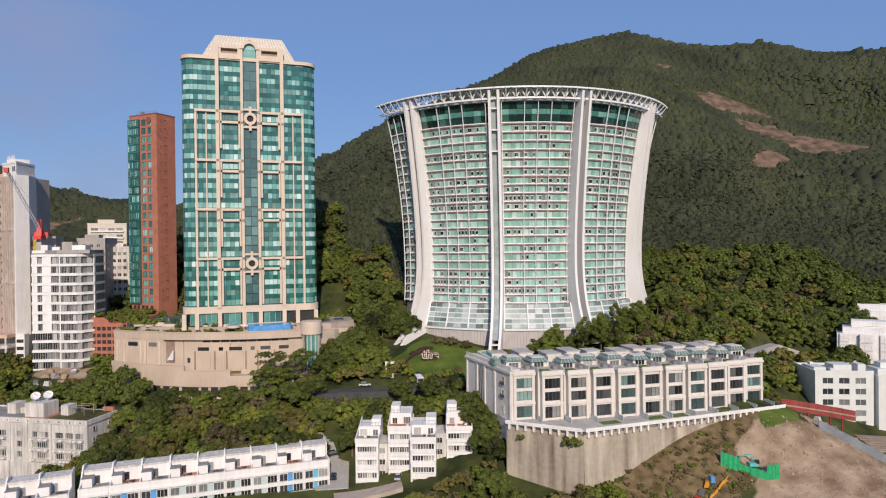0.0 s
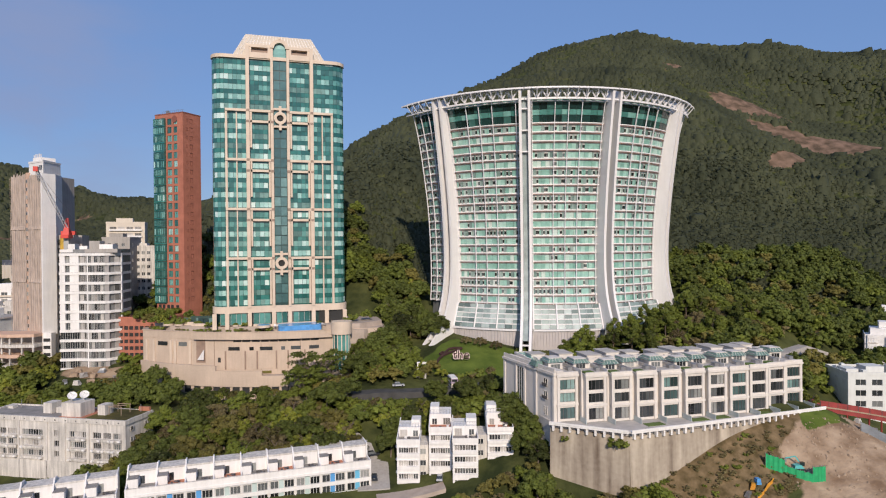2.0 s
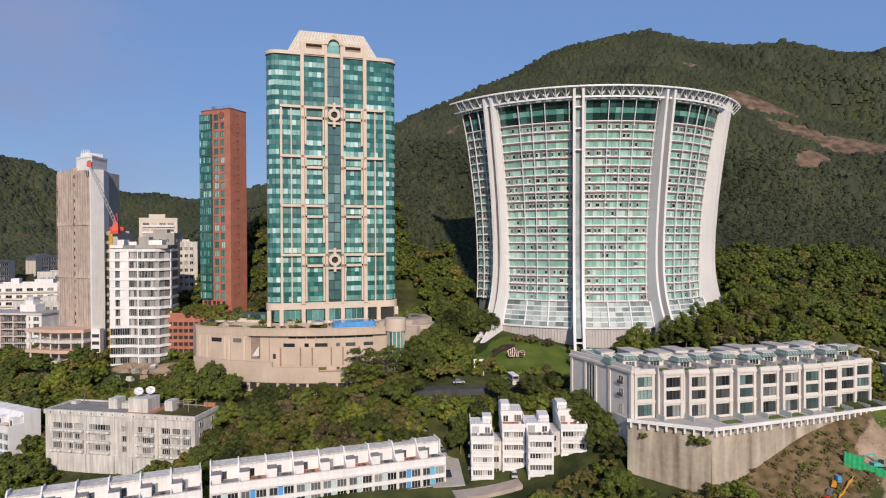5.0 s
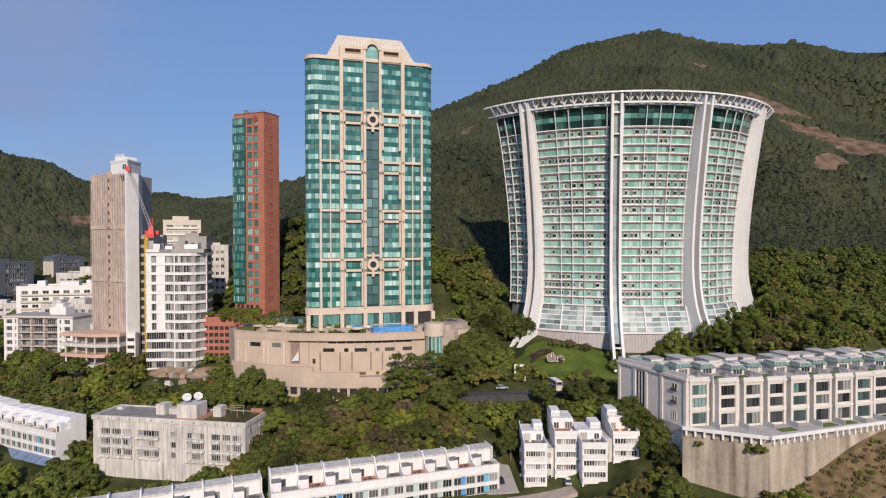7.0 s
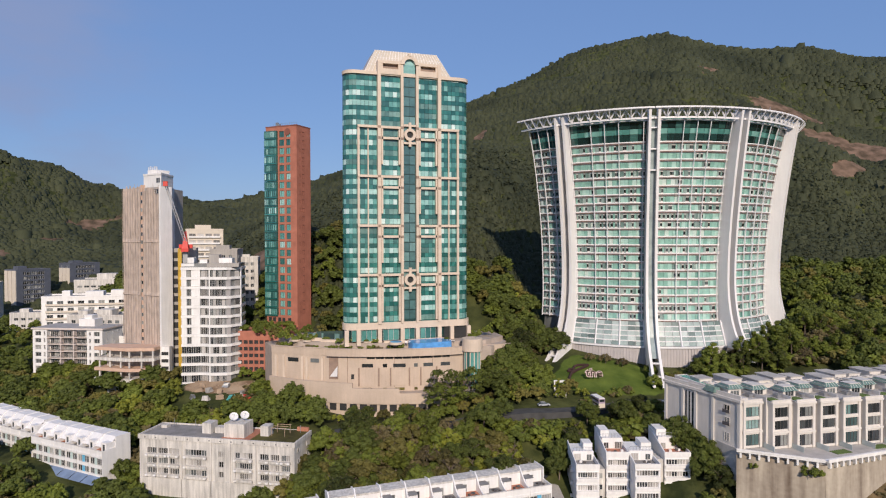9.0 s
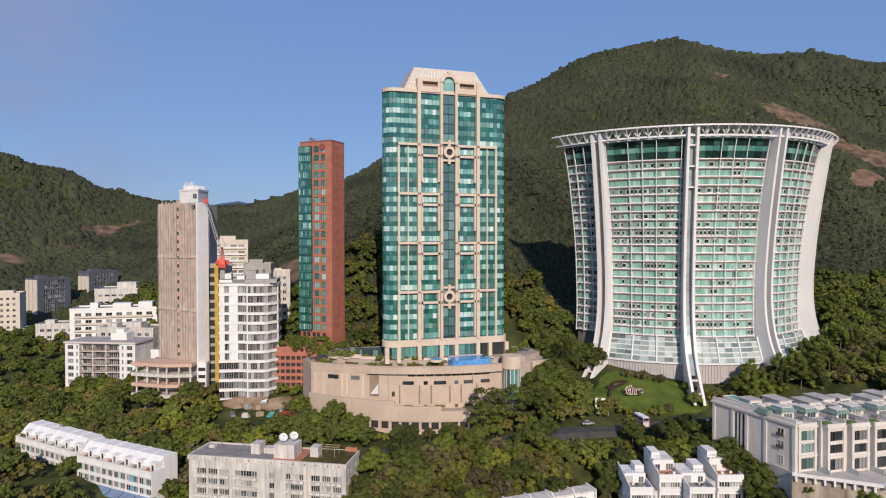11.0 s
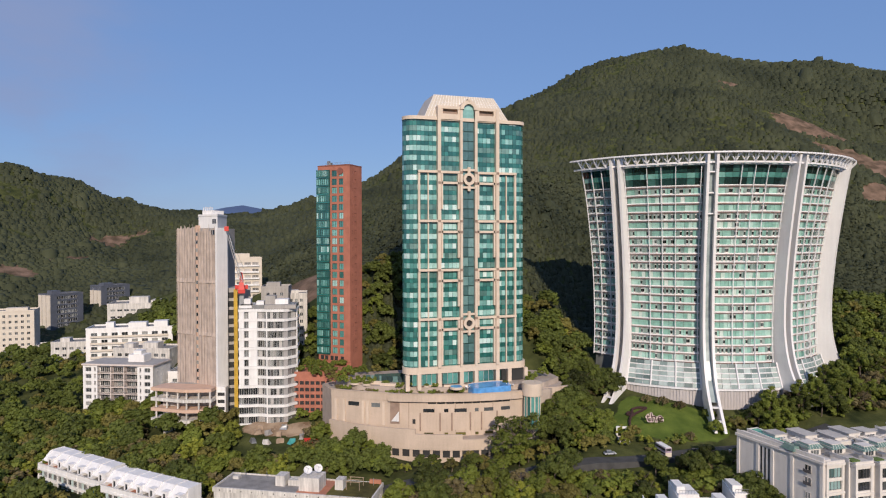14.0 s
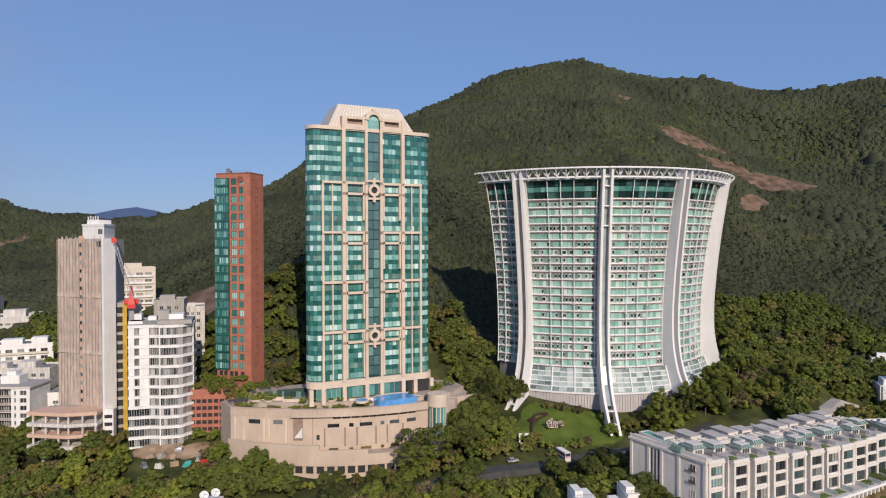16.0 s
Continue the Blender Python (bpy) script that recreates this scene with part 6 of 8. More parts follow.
# ---- four small blocks of flats with roof terraces ----
def small_flats(m, w, D, z0, top, n, rear, flip, seed):
    rnd = random.Random(seed)
    t = thing("small_flats", m, "white four-storey flats with a stepped roof terrace", "building", "stepped white flats")
    st = (top - 1.2 - z0) / n
    zs = [(z0 + st * k + 0.95, z0 + st * k + 2.5) for k in range(n)]
    bm = bmesh.new()
    bx(bm, 0, w, 0.5, D, z0 - 8, top - 1.2)
    grid_wall(bm, 0, w, z0 - 8, top - 1.2, [(0.5, w - 0.5)], zs, 0, 0.5)
    part("wall", bm, M_WHITE, t)
    for k, (a, b) in enumerate(zs):
        kinds = 4
        for i in range(kinds):
            ww = (w - 1.0) / kinds
            window(t, 0.5 + ww * (i + 0.5), 0.36, a, ww - 0.03, b - a, M_WINDOW if rnd.random() < 0.35 else M_WINDOW_PALE, bars=1, frame_mat=M_WHITE)
        boxes("balcony", M_WHITE, t, (0.1, w - 0.1, -0.45, -0.002, a - 0.85, a - 0.05))
        boxes("canopy", M_WHITE, t, (0.05, w - 0.05, -0.25, -0.002, b + 0.05, b + 0.25))
    bm = bmesh.new()
    bx(bm, -0.1, w + 0.1, -0.2, 0.1, top - 1.2, top)
    hexa(bm, [(-0.1, 0.1, top - 1.2), (0.15, 0.1, top - 1.2), (0.15, D, top - 1.2), (-0.1, D, top - 1.2)], [(-0.1, 0.1, top), (0.15, 0.1, top), (0.15, D, top + rear), (-0.1, D, top + rear)])
    hexa(bm, [(w - 0.15, 0.1, top - 1.2), (w + 0.1, 0.1, top - 1.2), (w + 0.1, D, top - 1.2), (w - 0.15, D, top - 1.2)], [(w - 0.15, 0.1, top), (w + 0.1, 0.1, top), (w + 0.1, D * 0.55, top + 0.3), (w - 0.15, D * 0.55, top + 0.3)])
    part("parapet", bm, M_WHITE, t)
    boxes("terrace_floor", M_TERRACOTTA if flip else M_ROOF, t, (0.16, w - 0.16, 0.1, 6, top - 1.2, top - 1.1))
    boxes("rear_storey", M_WHITE, t, (0.16, w - 0.16, 6.0, D - 0.1, top - 1.2, top + rear - 1.0))
    x0, x1 = (0.16, w * 0.42) if flip else (w * 0.56, w - 0.16)
    boxes("stair_tower", M_WHITE, t, (x0, x1, 7.6, D - 1, top + rear - 1.0, top + rear + 0.7))
    window(t, (x0 + x1) / 2, 5.95, top - 1.0, 1.4, 1.7, M_WINDOW, bars=1)
    window(t, w - (x0 + x1) / 2, 5.95, top - 1.0, 2.0, 1.9, M_WINDOW_PALE, bars=2)
    bm = bmesh.new()
    for x in np.arange(0.3, w - 0.2, 0.9):
        bx(bm, x, x + 0.06, 6.05, 6.11, top + rear - 1.0, top + rear + 0.1)
    bx(bm, 0.3, w - 0.3, 6.04, 6.12, top + rear + 0.1, top + rear + 0.18)
    part("railing", bm, M_STEEL, t)
    for k in range(4):
        x, y = rnd.uniform(0.8, w - 1.2), rnd.uniform(1.0, 4.5)
        boxes("terrace_chair", M_STEEL_DARK if k % 2 else M_WHITE, t, (x, x + 0.7, y, y + 0.7, top - 1.1, top - 0.5))
    for k, (a, b) in enumerate(zs):
        for y in (3, 7, 11):
            window(t, -0.02, y, a, 0.8, 1.2, M_WINDOW, rz=-90, bars=0, frame_mat=M_WHITE)
    for k in range(3):
        boxes("air_conditioner", M_WHITE, t, (-0.7, -0.01, 4.4, 5.2, z0 + 1 + st * k, z0 + 1.7 + st * k))
    return t


small_flats(pose(26.6, 172.8, -2.2, 0, 0, -18), 6.3, 13, -2.6, 9.4, 3, 2.6, False, 1)
small_flats(pose(35.6, 172.0, -2.2, 0, 0, -18), 6.3, 14, -3.4, 12.2, 4, 3.0, True, 2)
small_flats(pose(40.3, 165.2, -2.2, 0, 0, -18), 6.9, 14, -3.2, 10.6, 4, 2.6, False, 3)
small_flats(pose(51.0, 166.8, -2.2, 0, 0, -18), 7.2, 14, -2.6, 12.2, 4, 3.4, True, 4)
t = thing("stair_link", pose(47.0, 168.5, -2.2, 0, 0, -18), "recessed stair link between two white flats", "building")
boxes("wall", M_WHITE_OLD, t, (0, 4.2, 0.6, 9, -9, 9.8))
for k in range(4):
    window(t, 2.1, 0.5, -2.4 + 3.2 * k, 2.2, 1.5, M_WINDOW, bars=2)
t = thing("stair_link", pose(32.6, 173.2, -2.2, 0, 0, -18), "recessed stair link between two white flats", "building")
boxes("wall", M_WHITE_OLD, t, (0, 3.0, 0.6, 9, -9, 7.0))
for k in range(3):
    window(t, 1.5, 0.5, -2.0 + 3.2 * k, 1.6, 1.5, M_WINDOW, bars=1)


# ---- the row of pale stone town houses above the retaining wall ----
def town_house(kind=0):
    t = thing("town_house", pose(0, 0, 0), "pale stone town house with framed window bay and roof pavilion", "house", "town houses")
    w, D, z0, top = 6.85, 27.0, 13.6, 26.4
    zs = [(14.2, 17.2), (18.7, 21.1), (22.0, 24.6)]
    bm = bmesh.new()
    bx(bm, 0, w, 1.5, D, 8, top - 0.3)
    bx(bm, 0.5, w - 0.4, 0.4, 1.5, 8, top - 0.3)
    grid_wall(bm, 0.5, w - 0.4, z0, top - 0.3, [(1.28, w - 1.18)], zs, 0.0, 0.4)
    part("wall", bm, M_GREYSTONE, t)
    for k, (a, b) in enumerate(zs):
        for i in range(2):
            ww = (w - 2.46) / 2
            window(t, 1.28 + ww * (i + 0.5), 0.3, a, ww, b - a, (M_WINDOW_TEAL, M_WINDOW, M_WINDOW)[kind], bars=1, frame_mat=M_STEEL_DARK)
    for x in (0.5, w - 1.15):
        boxes("pilaster", M_GREYSTONE, t, (x, x + 0.75, -0.28, -0.002, z0, 17.7))
        boxes("pilaster", M_GREYSTONE, t, (x, x + 0.75, -0.22, -0.002, 18.2, 25.4))
    boxes("string_course", M_GREYSTONE, t, (0.35, w - 0.25, -0.4, -0.002, 17.7, 18.2))
    boxes("string_course", M_GREYSTONE, t, (1.3, w - 1.2, -0.2, -0.002, 21.15, 21.6))
    boxes("cornice", M_GREYSTONE, t, (0.3, w - 0.2, -0.45, 1.6, 25.4, 26.0))
    bm = bmesh.new()
    bx(bm, 0.4, w - 0.3, -0.2, 0.15, 26.0, 26.7)
    bx(bm, 0.0, 0.18, 1.5, D, top - 0.3, 27.2)
    part("parapet", bm, M_GREYSTONE, t)
    boxes("roof", M_ROOF_PALE, t, (0.2, w - 0.05, 0.2, D - 0.1, top - 0.3, top - 0.18))
    # roof pavilions, the front one with a green glass skirt
    for y0, y1, h in (((6.0, 10.2, 2.1), (18.0, 22.5, 1.9)), ((7.5, 12.0, 1.7), (16.5, 23.5, 2.3)), ((5.0, 8.6, 1.7), (14.0, 20.5, 2.2)))[kind]:
        boxes("roof_pavilion", M_GREYSTONE, t, (0.7, 4.9, y0, y1, top - 0.18, top + h))
        boxes("roof_pavilion_slab", M_ROOF_PALE, t, (0.4, 5.2, y0 - 0.2, y1 + 0.3, top + h, top + h + 0.22))
        if y0 < 8:
            bm = bmesh.new()
            za, zb = top + h - 0.25, top + h + 0.75
            hexa(bm, [(0.15, y0 - 0.75, za), (5.45, y0 - 0.75, za), (5.45, y1 + 0.6, za), (0.15, y1 + 0.6, za)], [(1.0, y0 + 0.25, zb), (4.6, y0 + 0.25, zb), (4.6, y1 - 0.4, zb), (1.0, y1 - 0.4, zb)])
            skirt = part("skylight", bm, M_GREEN_GLASS, t, "hipped green glass roof skirt")
            boxes("skylight_ridge", M_GREYSTONE, skirt, (0.9, 4.7, y0 + 0.15, y1 - 0.3, zb, zb + 0.15))
            for x in (0.6, 1.7, 2.8, 3.9, 5.0):
                q = bmesh.new()
                beam(q, (x, y0 - 0.77, za + 0.03), (1.0 + (x - 0.15) * 0.68, y0 + 0.24, zb + 0.04), 0.05)
                part("glazing_bar", q, M_GREYSTONE, skirt)
        window(t, 2.8, y0 - 0.06, top - 0.1, 2.8, 1.4, M_WINDOW, bars=2)
    boxes("roof_wall", M_GREYSTONE, t, (0.3, 5.8, 12.4, 13.0, top - 0.18, top + 1.7))
    if kind:
        boxes("roof_turf", M_TURF, t, (0.8, 3.6, 1.2, 3.4, top - 0.18, top + 0.15), label="planted roof bed")
        boxes("roof_tank", M_WHITE_OLD, t, (4.6, 6.0, 8.0, 11.0, top - 0.18, top + (1.3, 2.7)[kind - 1]))
    for y in (13.4, 14.6, 15.8):
        boxes("pergola_beam", M_GREYSTONE, t, (0.5, 6.4, y, y + 0.25, top + 1.3, top + 1.6))
    for x in (0.6, 3.2, 6.1):
        boxes("pergola_beam", M_GREYSTONE, t, (x, x + 0.22, 13.2, 16.2, top + 1.6, top + 1.78))
        boxes("pergola_post", M_GREYSTONE, t, (x, x + 0.22, 15.8, 16.05, top - 0.18, top + 1.3))
    boxes("plant_box", M_STEEL, t, (5.2, 6.5, 3.2, 5.0, top - 0.18, top + 0.7))
    boxes("garden_wall", M_GLASS_PALE, t, (w - 0.12, w, -4.2, -0.3, z0 - 0.1, z0 + 1.3), label="frosted glass garden screen")
    return t


M_ROOF_PALE = material("pale_roof_paving", (0.49, 0.455, 0.42), 0.85, vary=0.14, scale=0.4)
M_GLASS_PALE = material("frosted_glass", (0.50, 0.55, 0.53), 0.15, vary=0.06)
units = [town_house(0), town_house(1), town_house(2)]
order = (0, 1, 2, 1, 0, 2, 1, 0, 1, 2, 0)
fronts = [153.6, 150.8, 149.4, 148.4, 147.4, 146.5, 145.9, 145.6, 145.8, 146.4, 147.4]
for i in range(3, 11):
    copy_thing(units[order[i]], pose(65.2 + 6.9 * i, fronts[i], 0, 0, 0, -2.5))
for i in range(3):
    units[i].matrix_world = pose(65.2 + 6.9 * i, fronts[i], 0, 0, 0, -2.5)
# end pavilion with its flank of tall slots
t = thing("end_house", pose(62.4, 182.0, 0, 0, 0, -84.5), "pale stone end house with tall slot windows and a rooftop pool", "house")
bm = bmesh.new()
bx(bm, 0, 28.4, 0.0, 2.6, 4, 27.0)
part("wall", bm, M_GREYSTONE, t)
for x in (0.2, 7.2, 12.2, 18.5, 27.4):
    boxes("pilaster", M_GREYSTONE, t, (x, x + 0.9, -0.3, -0.002, 6, 26.2))
for x in (8.6, 9.9, 11.2):
    boxes("slot_window", M_WINDOW, t, (x, x + 0.5, -0.06, 0.2, 15, 25))
boxes("cornice", M_GREYSTONE, t, (-0.3, 28.6, -0.5, 2.7, 25.8, 26.5))
boxes("parapet", M_GREYSTONE, t, (0, 28.4, -0.1, 0.25, 26.5, 27.6))
for z in (19.0, 22.4):
    window(t, 23.8, -0.05, z, 1.9, 1.9, M_WINDOW, frame_mat=M_GREYSTONE)
    boxes("balcony_rail", M_STEEL_DARK, t, (22.6, 25.0, -0.5, -0.42, z - 0.2, z + 0.7))
window(t, 23.8, -0.05, 14.4, 1.6, 2.4, M_WINDOW, frame_mat=M_GREYSTONE)
t = thing("rooftop_pool", pose(66.5, 158, 26.25, 0, 0, -2.5), "green tiled rooftop pool on the end house", "pool")
boxes("basin", M_POOL_GREEN, t, (-1.4, 1.6, 9.0, 23.0, 0.0, 1.3), label="green tiled water basin")
boxes("rim", M_GREYSTONE, t, (-1.9, -1.4, 8.6, 23.4, 0, 1.45), (1.6, 2.1, 8.6, 23.4, 0, 1.45), (-1.4, 1.6, 8.6, 9.0, 0, 1.45), (-1.4, 1.6, 23.0, 23.4, 0, 1.45))
bm = bmesh.new()
hexa(bm, [(-3.4, 3.8, 0.6), (-1.0, 3.8, 0.6), (-1.0, 8.4, 0.6), (-3.4, 8.4, 0.6)], [(-2.6, 4.2, 1.9), (-1.0, 4.2, 1.9), (-1.0, 8.0, 1.9), (-2.6, 8.0, 1.9)])
part("skirt", bm, M_GREEN_GLASS, t)

# ---- the terrace and its stained retaining wall ----
wall_line = [(63.2, 182.0), (63.6, 153.6), (78.6, 139.9), (100, 140.6), (122, 141.6), (143.4, 142.6), (147, 150)]
t = thing("retaining_wall", pose(0, 0, 0), "tall stained concrete retaining wall under the terrace", "wall", kind="structure")
for (ax, ay), (cx, cy) in zip(wall_line[1:-1], wall_line[2:]):
    d = Vector((cx - ax, cy - ay, 0)).normalized()
    nn = Vector((-d.y, d.x, 0)) * 1.4
    bm = bmesh.new()
    bmz = -14
    hexa(bm, [(ax - nn.x * 0.5, ay - nn.y * 0.5, bmz), (cx - nn.x * 0.5, cy - nn.y * 0.5, bmz), (cx + nn.x, cy + nn.y, bmz), (ax + nn.x, ay + nn.y, bmz)],
         [(ax, ay, 12.2), (cx, cy, 12.2), (cx + nn.x, cy + nn.y, 12.2), (ax + nn.x, ay + nn.y, 12.2)])
    part("wall_panel", bm, M_RETAIN, t)
ter = thing("terrace", pose(0, 0, 0), "paved garden terrace with lawns above the retaining wall", "terrace", kind="structure")
bm = bmesh.new()
deck = [(64.2, 180.5), (64.4, 154.0), (79.0, 140.9), (100, 141.5), (122, 142.5), (142.6, 143.4), (145, 175)]
hexa(bm, [(x, y, 8) for x, y in deck], [(x, y, 13.5) for x, y in deck])
part("deck", bm, M_ROOF_PALE, ter)
for i, x in enumerate(np.arange(86, 139, 6.9)):
    if i % 3 != 1:
        boxes("turf", M_TURF, ter, (x, x + 5.2, 142.3 + 0.01 * x * 0.4, 145.2, 13.5, 13.62), label="small square of lawn")
bal = thing("balustrade", pose(0, 0, 0), "white balustrade on stub columns along the terrace edge", "balustrade", kind="structure")
for (ax, ay), (cx, cy) in zip(wall_line[1:-2], wall_line[2:-1]):
    d = Vector((cx - ax, cy - ay, 0))
    l = d.length
    d.normalize()
    nn = Vector((-d.y, d.x, 0))
    bm = bmesh.new()
    for o0, o1, za, zb in ((-1.0, 0.5, 13.3, 13.75), (-1.1, -0.8, 13.75, 14.2)):
        hexa(bm, [(ax + nn.x * o0, ay + nn.y * o0, za), (cx + nn.x * o0, cy + nn.y * o0, za), (cx + nn.x * o1, cy + nn.y * o1, za), (ax + nn.x * o1, ay + nn.y * o1, za)],
             [(ax + nn.x * o0, ay + nn.y * o0, zb), (cx + nn.x * o0, cy + nn.y * o0, zb), (cx + nn.x * o1, cy + nn.y * o1, zb), (ax + nn.x * o1, ay + nn.y * o1, zb)])
    part("ledge", bm, M_WHITE, bal)
    for k in range(int(l / 2.2)):
        p = Vector((ax, ay, 0)) + d * (1.0 + 2.2 * k)
        o = boxes("stub_column", M_WHITE, bal, (-0.25, 0.25, -0.85, 0.1, 0, 1.5))
        o.matrix_basis = pose(p.x, p.y, 11.8, 0, 0, math.degrees(math.atan2(d.y, d.x)))

# ---- white houses on the far side of the site ----
def bay_villa(m, L, D, z0, z1, bays, label):
    """White flats with projecting window bays, ledges and a stepped, railed roof."""
    t = thing("white_villa", m, label, "building", "villas by the lane")
    boxes("wall", M_WHITE, t, (0, L, 0, D, z0 - 6, z1))
    pitch = L / bays
    st = (z1 - z0) / 4
    for i in range(bays):
        x = pitch * i + 0.9
        w = pitch * (0.62 if i % 2 else 0.5)
        out_ = 1.4 if i % 2 else 0.7
        bay = boxes("bay", M_WHITE, t, (x, x + w, -out_, -0.002, z0 + 0.6 * st, z1 + 0.7))
        for k in range(1, 4):
            z = z0 + st * k + 0.9
            window(bay, x + w / 2, -out_ - 0.02, z, w - 0.8, 1.7, M_WINDOW, bars=2)
            boxes("ledge", M_CREAM, bay, (x - 0.15, x + w + 0.15, -out_ - 0.25, -out_ - 0.07, z - 0.35, z - 0.1))
        for k in range(4):
            window(t, x + w + 0.75, -0.02, z0 + st * k + 0.9, 0.9, 1.2, M_WINDOW, bars=0)
    for i in range(2):
        for k in range(4):
            window(t, -0.02, D * (0.3 + 0.4 * i), z0 + st * k + 0.9, 1.6, 1.5, M_WINDOW, rz=-90)
    for x0, x1, y0, y1, h in ((0.06, 0.75, 0.2, 0.9, 3.0), (0.15, 0.6, 0.35, 0.85, 5.6), (0.8, 0.95, 0.3, 0.7, 2.2)):
        boxes("roof_house", M_WHITE, t, (L * x0, L * x1, D * y0, D * y1, z1, z1 + h))
        window(t, L * (x0 + x1) / 2, D * y0 - 0.02, z1 + h - 2.0, 3.2, 1.5, M_WINDOW, bars=2)
    boxes("parapet", M_WHITE, t, (0, L, -0.1, 0.15, z1, z1 + 0.9), (0, 0.2, 0.15, D, z1, z1 + 0.9))
    boxes("roof_rail", M_STEEL, t, (L * 0.06, L * 0.75, D * 0.2, D * 0.2 + 0.08, z1 + 3.6, z1 + 3.7))


bay_villa(pose(227, 198.0, -0.5, 0, 0, -48), 34, 14, 10, 22.5, 5, "white block of flats with bay windows and cream trims")
bay_villa(pose(260, 222, -3, 0, 0, -48), 30, 14, 12, 28.5, 4, "taller white block of flats among trees")
plain_block("pale_house", pose(184.5, 169.5, 1.6, 0, 0, -22), 19, 15, -6, 13.2, M_PALE_GREEN, 3, 5, "pale grey-green stepped house with dark windows", win=(3.4, 2.0), roof=((1, 5, 3, 9, 1.5), (8, 14, 4, 10, 2.2), (6, 7.5, 2, 4, 1.2), (15, 17.5, 2, 6, 2.8), (3, 4.2, 10, 12, 2.0)))
plain_block("pale_house", pose(202, 160.5, 1.6, 0, 0, -22), 22, 18, -8, 12.0, M_PALE_GREEN, 3, 5, "pale grey-green stepped house with dark windows", win=(2.6, 1.6), roof=((2, 9, 4, 11, 2.4), (12, 18, 5, 11, 1.6), (4, 8, 6, 10, 4.2), (10, 11.2, 2, 4, 1.4), (19, 20.4, 3, 8, 2.2)))
plain_block("pale_house", pose(222, 150.5, 1.6, 0, 0, -22), 26, 18, -10, 9.0, M_PALE_GREEN, 5, 5, "pale grey-green stepped house with dark windows", win=(2.4, 1.6), side=False)

# ---- building site ----
def net_panel(p, q, h, mat, name, label, cat):
    t = thing(name, pose(p[0], p[1], 0), label, cat)
    bm = bmesh.new()
    n = 14
    d = Vector((q[0] - p[0], q[1] - p[1], 0))
    nn = Vector((-d.y, d.x, 0)).normalized()
    top, low = [], []
    for i in range(n + 1):
        u = i / n
        x, y = d.x * u + nn.x * 0.08 * math.sin(i * 1.7), d.y * u + nn.y * 0.08 * math.sin(i * 1.7)
        g = ground_at(p[0] + x, p[1] + y)
        low.append((x, y, g - 0.3))
        top.append((x, y, g + h + 0.12 * math.sin(i * 2.3)))
    for i in range(n):
        a, b, c, e = Vector(low[i]), Vector(low[i + 1]), Vector(top[i + 1]), Vector(top[i])
        hexa(bm, [a, b, b + nn * 0.06, a + nn * 0.06], [e, c, c + nn * 0.06, e + nn * 0.06])
    bmesh.ops.remove_doubles(bm, verts=bm.verts, dist=0.001)
    part("sheet", bm, mat, t)
    for i in range(0, n + 1, 2):
        x, y, z = low[i]
        boxes("post", M_STEEL, t, (x - 0.06, x + 0.06, y + 0.1, y + 0.22, z, z + h + 0.6))
    return t


net_panel((113.5, 132.5), (117.0, 130.0), 3.6, M_GREEN_NET, "safety_net", "green safety netting round the excavator", "net")
net_panel((117.0, 130.0), (121.8, 126.0), 2.2, M_GREEN_NET, "safety_net", "low green safety netting", "net")
net_panel((121.8, 126.0), (124.6, 125.0), 3.8, M_GREEN_NET, "safety_net", "bright green netting box on posts", "net")
net_panel((97.5, 125.0), (113.0, 129.5), 1.1, M_ORANGE, "site_barrier", "orange plastic site barriers", "barrier")
net_panel((80.0, 131.5), (97.0, 122.5), 2.2, M_HOARD, "site_hoarding", "grey metal site hoarding", "fence")
net_panel((146, 133), (166, 112), 2.4, M_HOARD, "site_hoarding", "grey metal site hoarding", "fence")
t = thing("excavator", pose(121.0, 129.6, ground_at(121.0, 129.6), 0, 0, -20) @ Matrix.Diagonal((0.68, 0.68, 0.68, 1)), "turquoise excavator working on bare earth", "excavator")
for y in (-1.3, 0.8):
    boxes("track", M_CHROME_BLACK, t, (-2, 2, y, y + 0.6, 0, 0.8))
bm = bmesh.new()
hexa(bm, [(-2.0, -1.3, 0.9), (1.6, -1.3, 0.9), (1.6, 1.3, 0.9), (-2.0, 1.3, 0.9)], [(-1.8, -1.2, 2.0), (0.4, -1.2, 2.3), (0.4, 1.2, 2.3), (-1.8, 1.2, 2.0)])
part("body", bm, M_TURQ, t)
boxes("cab", M_WINDOW_TEAL, t, (0.3, 1.6, -1.2, -0.1, 1.9, 3.3))
bm = bmesh.new()
beam(bm, (1.2, 0.3, 1.8), (-1.0, 0.6, 5.0), 0.3)
beam(bm, (-1.0, 0.6, 5.0), (-4.4, 0.9, 4.2), 0.26)
part("arm", bm, M_TURQ, t)
boxes("bucket", M_STEEL, t, (-5.2, -4.2, 0.4, 1.4, 2.8, 4.1))
for i, (x, y, c) in enumerate(((103, 128.6, M_RED), (105, 129.4, M_STEEL), (107.2, 130.2, M_ORANGE), (109, 130.6, M_BLUE_PANEL), (152, 139, M_WHITE_OLD), (156, 137, M_STEEL), (160, 134, M_TIMBER), (150, 134.5, M_TIMBER), (164, 140, M_WHITE_OLD), (168, 133, M_TIMBER))):
    t = thing("site_crate", pose(x, y, ground_at(x, y), 0, 0, 25 * i), "heap of stacked building material on the site", "crate", "site clutter")
    for k in range(3):
        boxes("crate", c, t, (-0.9 + 0.2 * k, 0.9 - 0.1 * k, -0.6, 0.6 - 0.15 * k, 0.45 * k, 0.45 * k + 0.42))
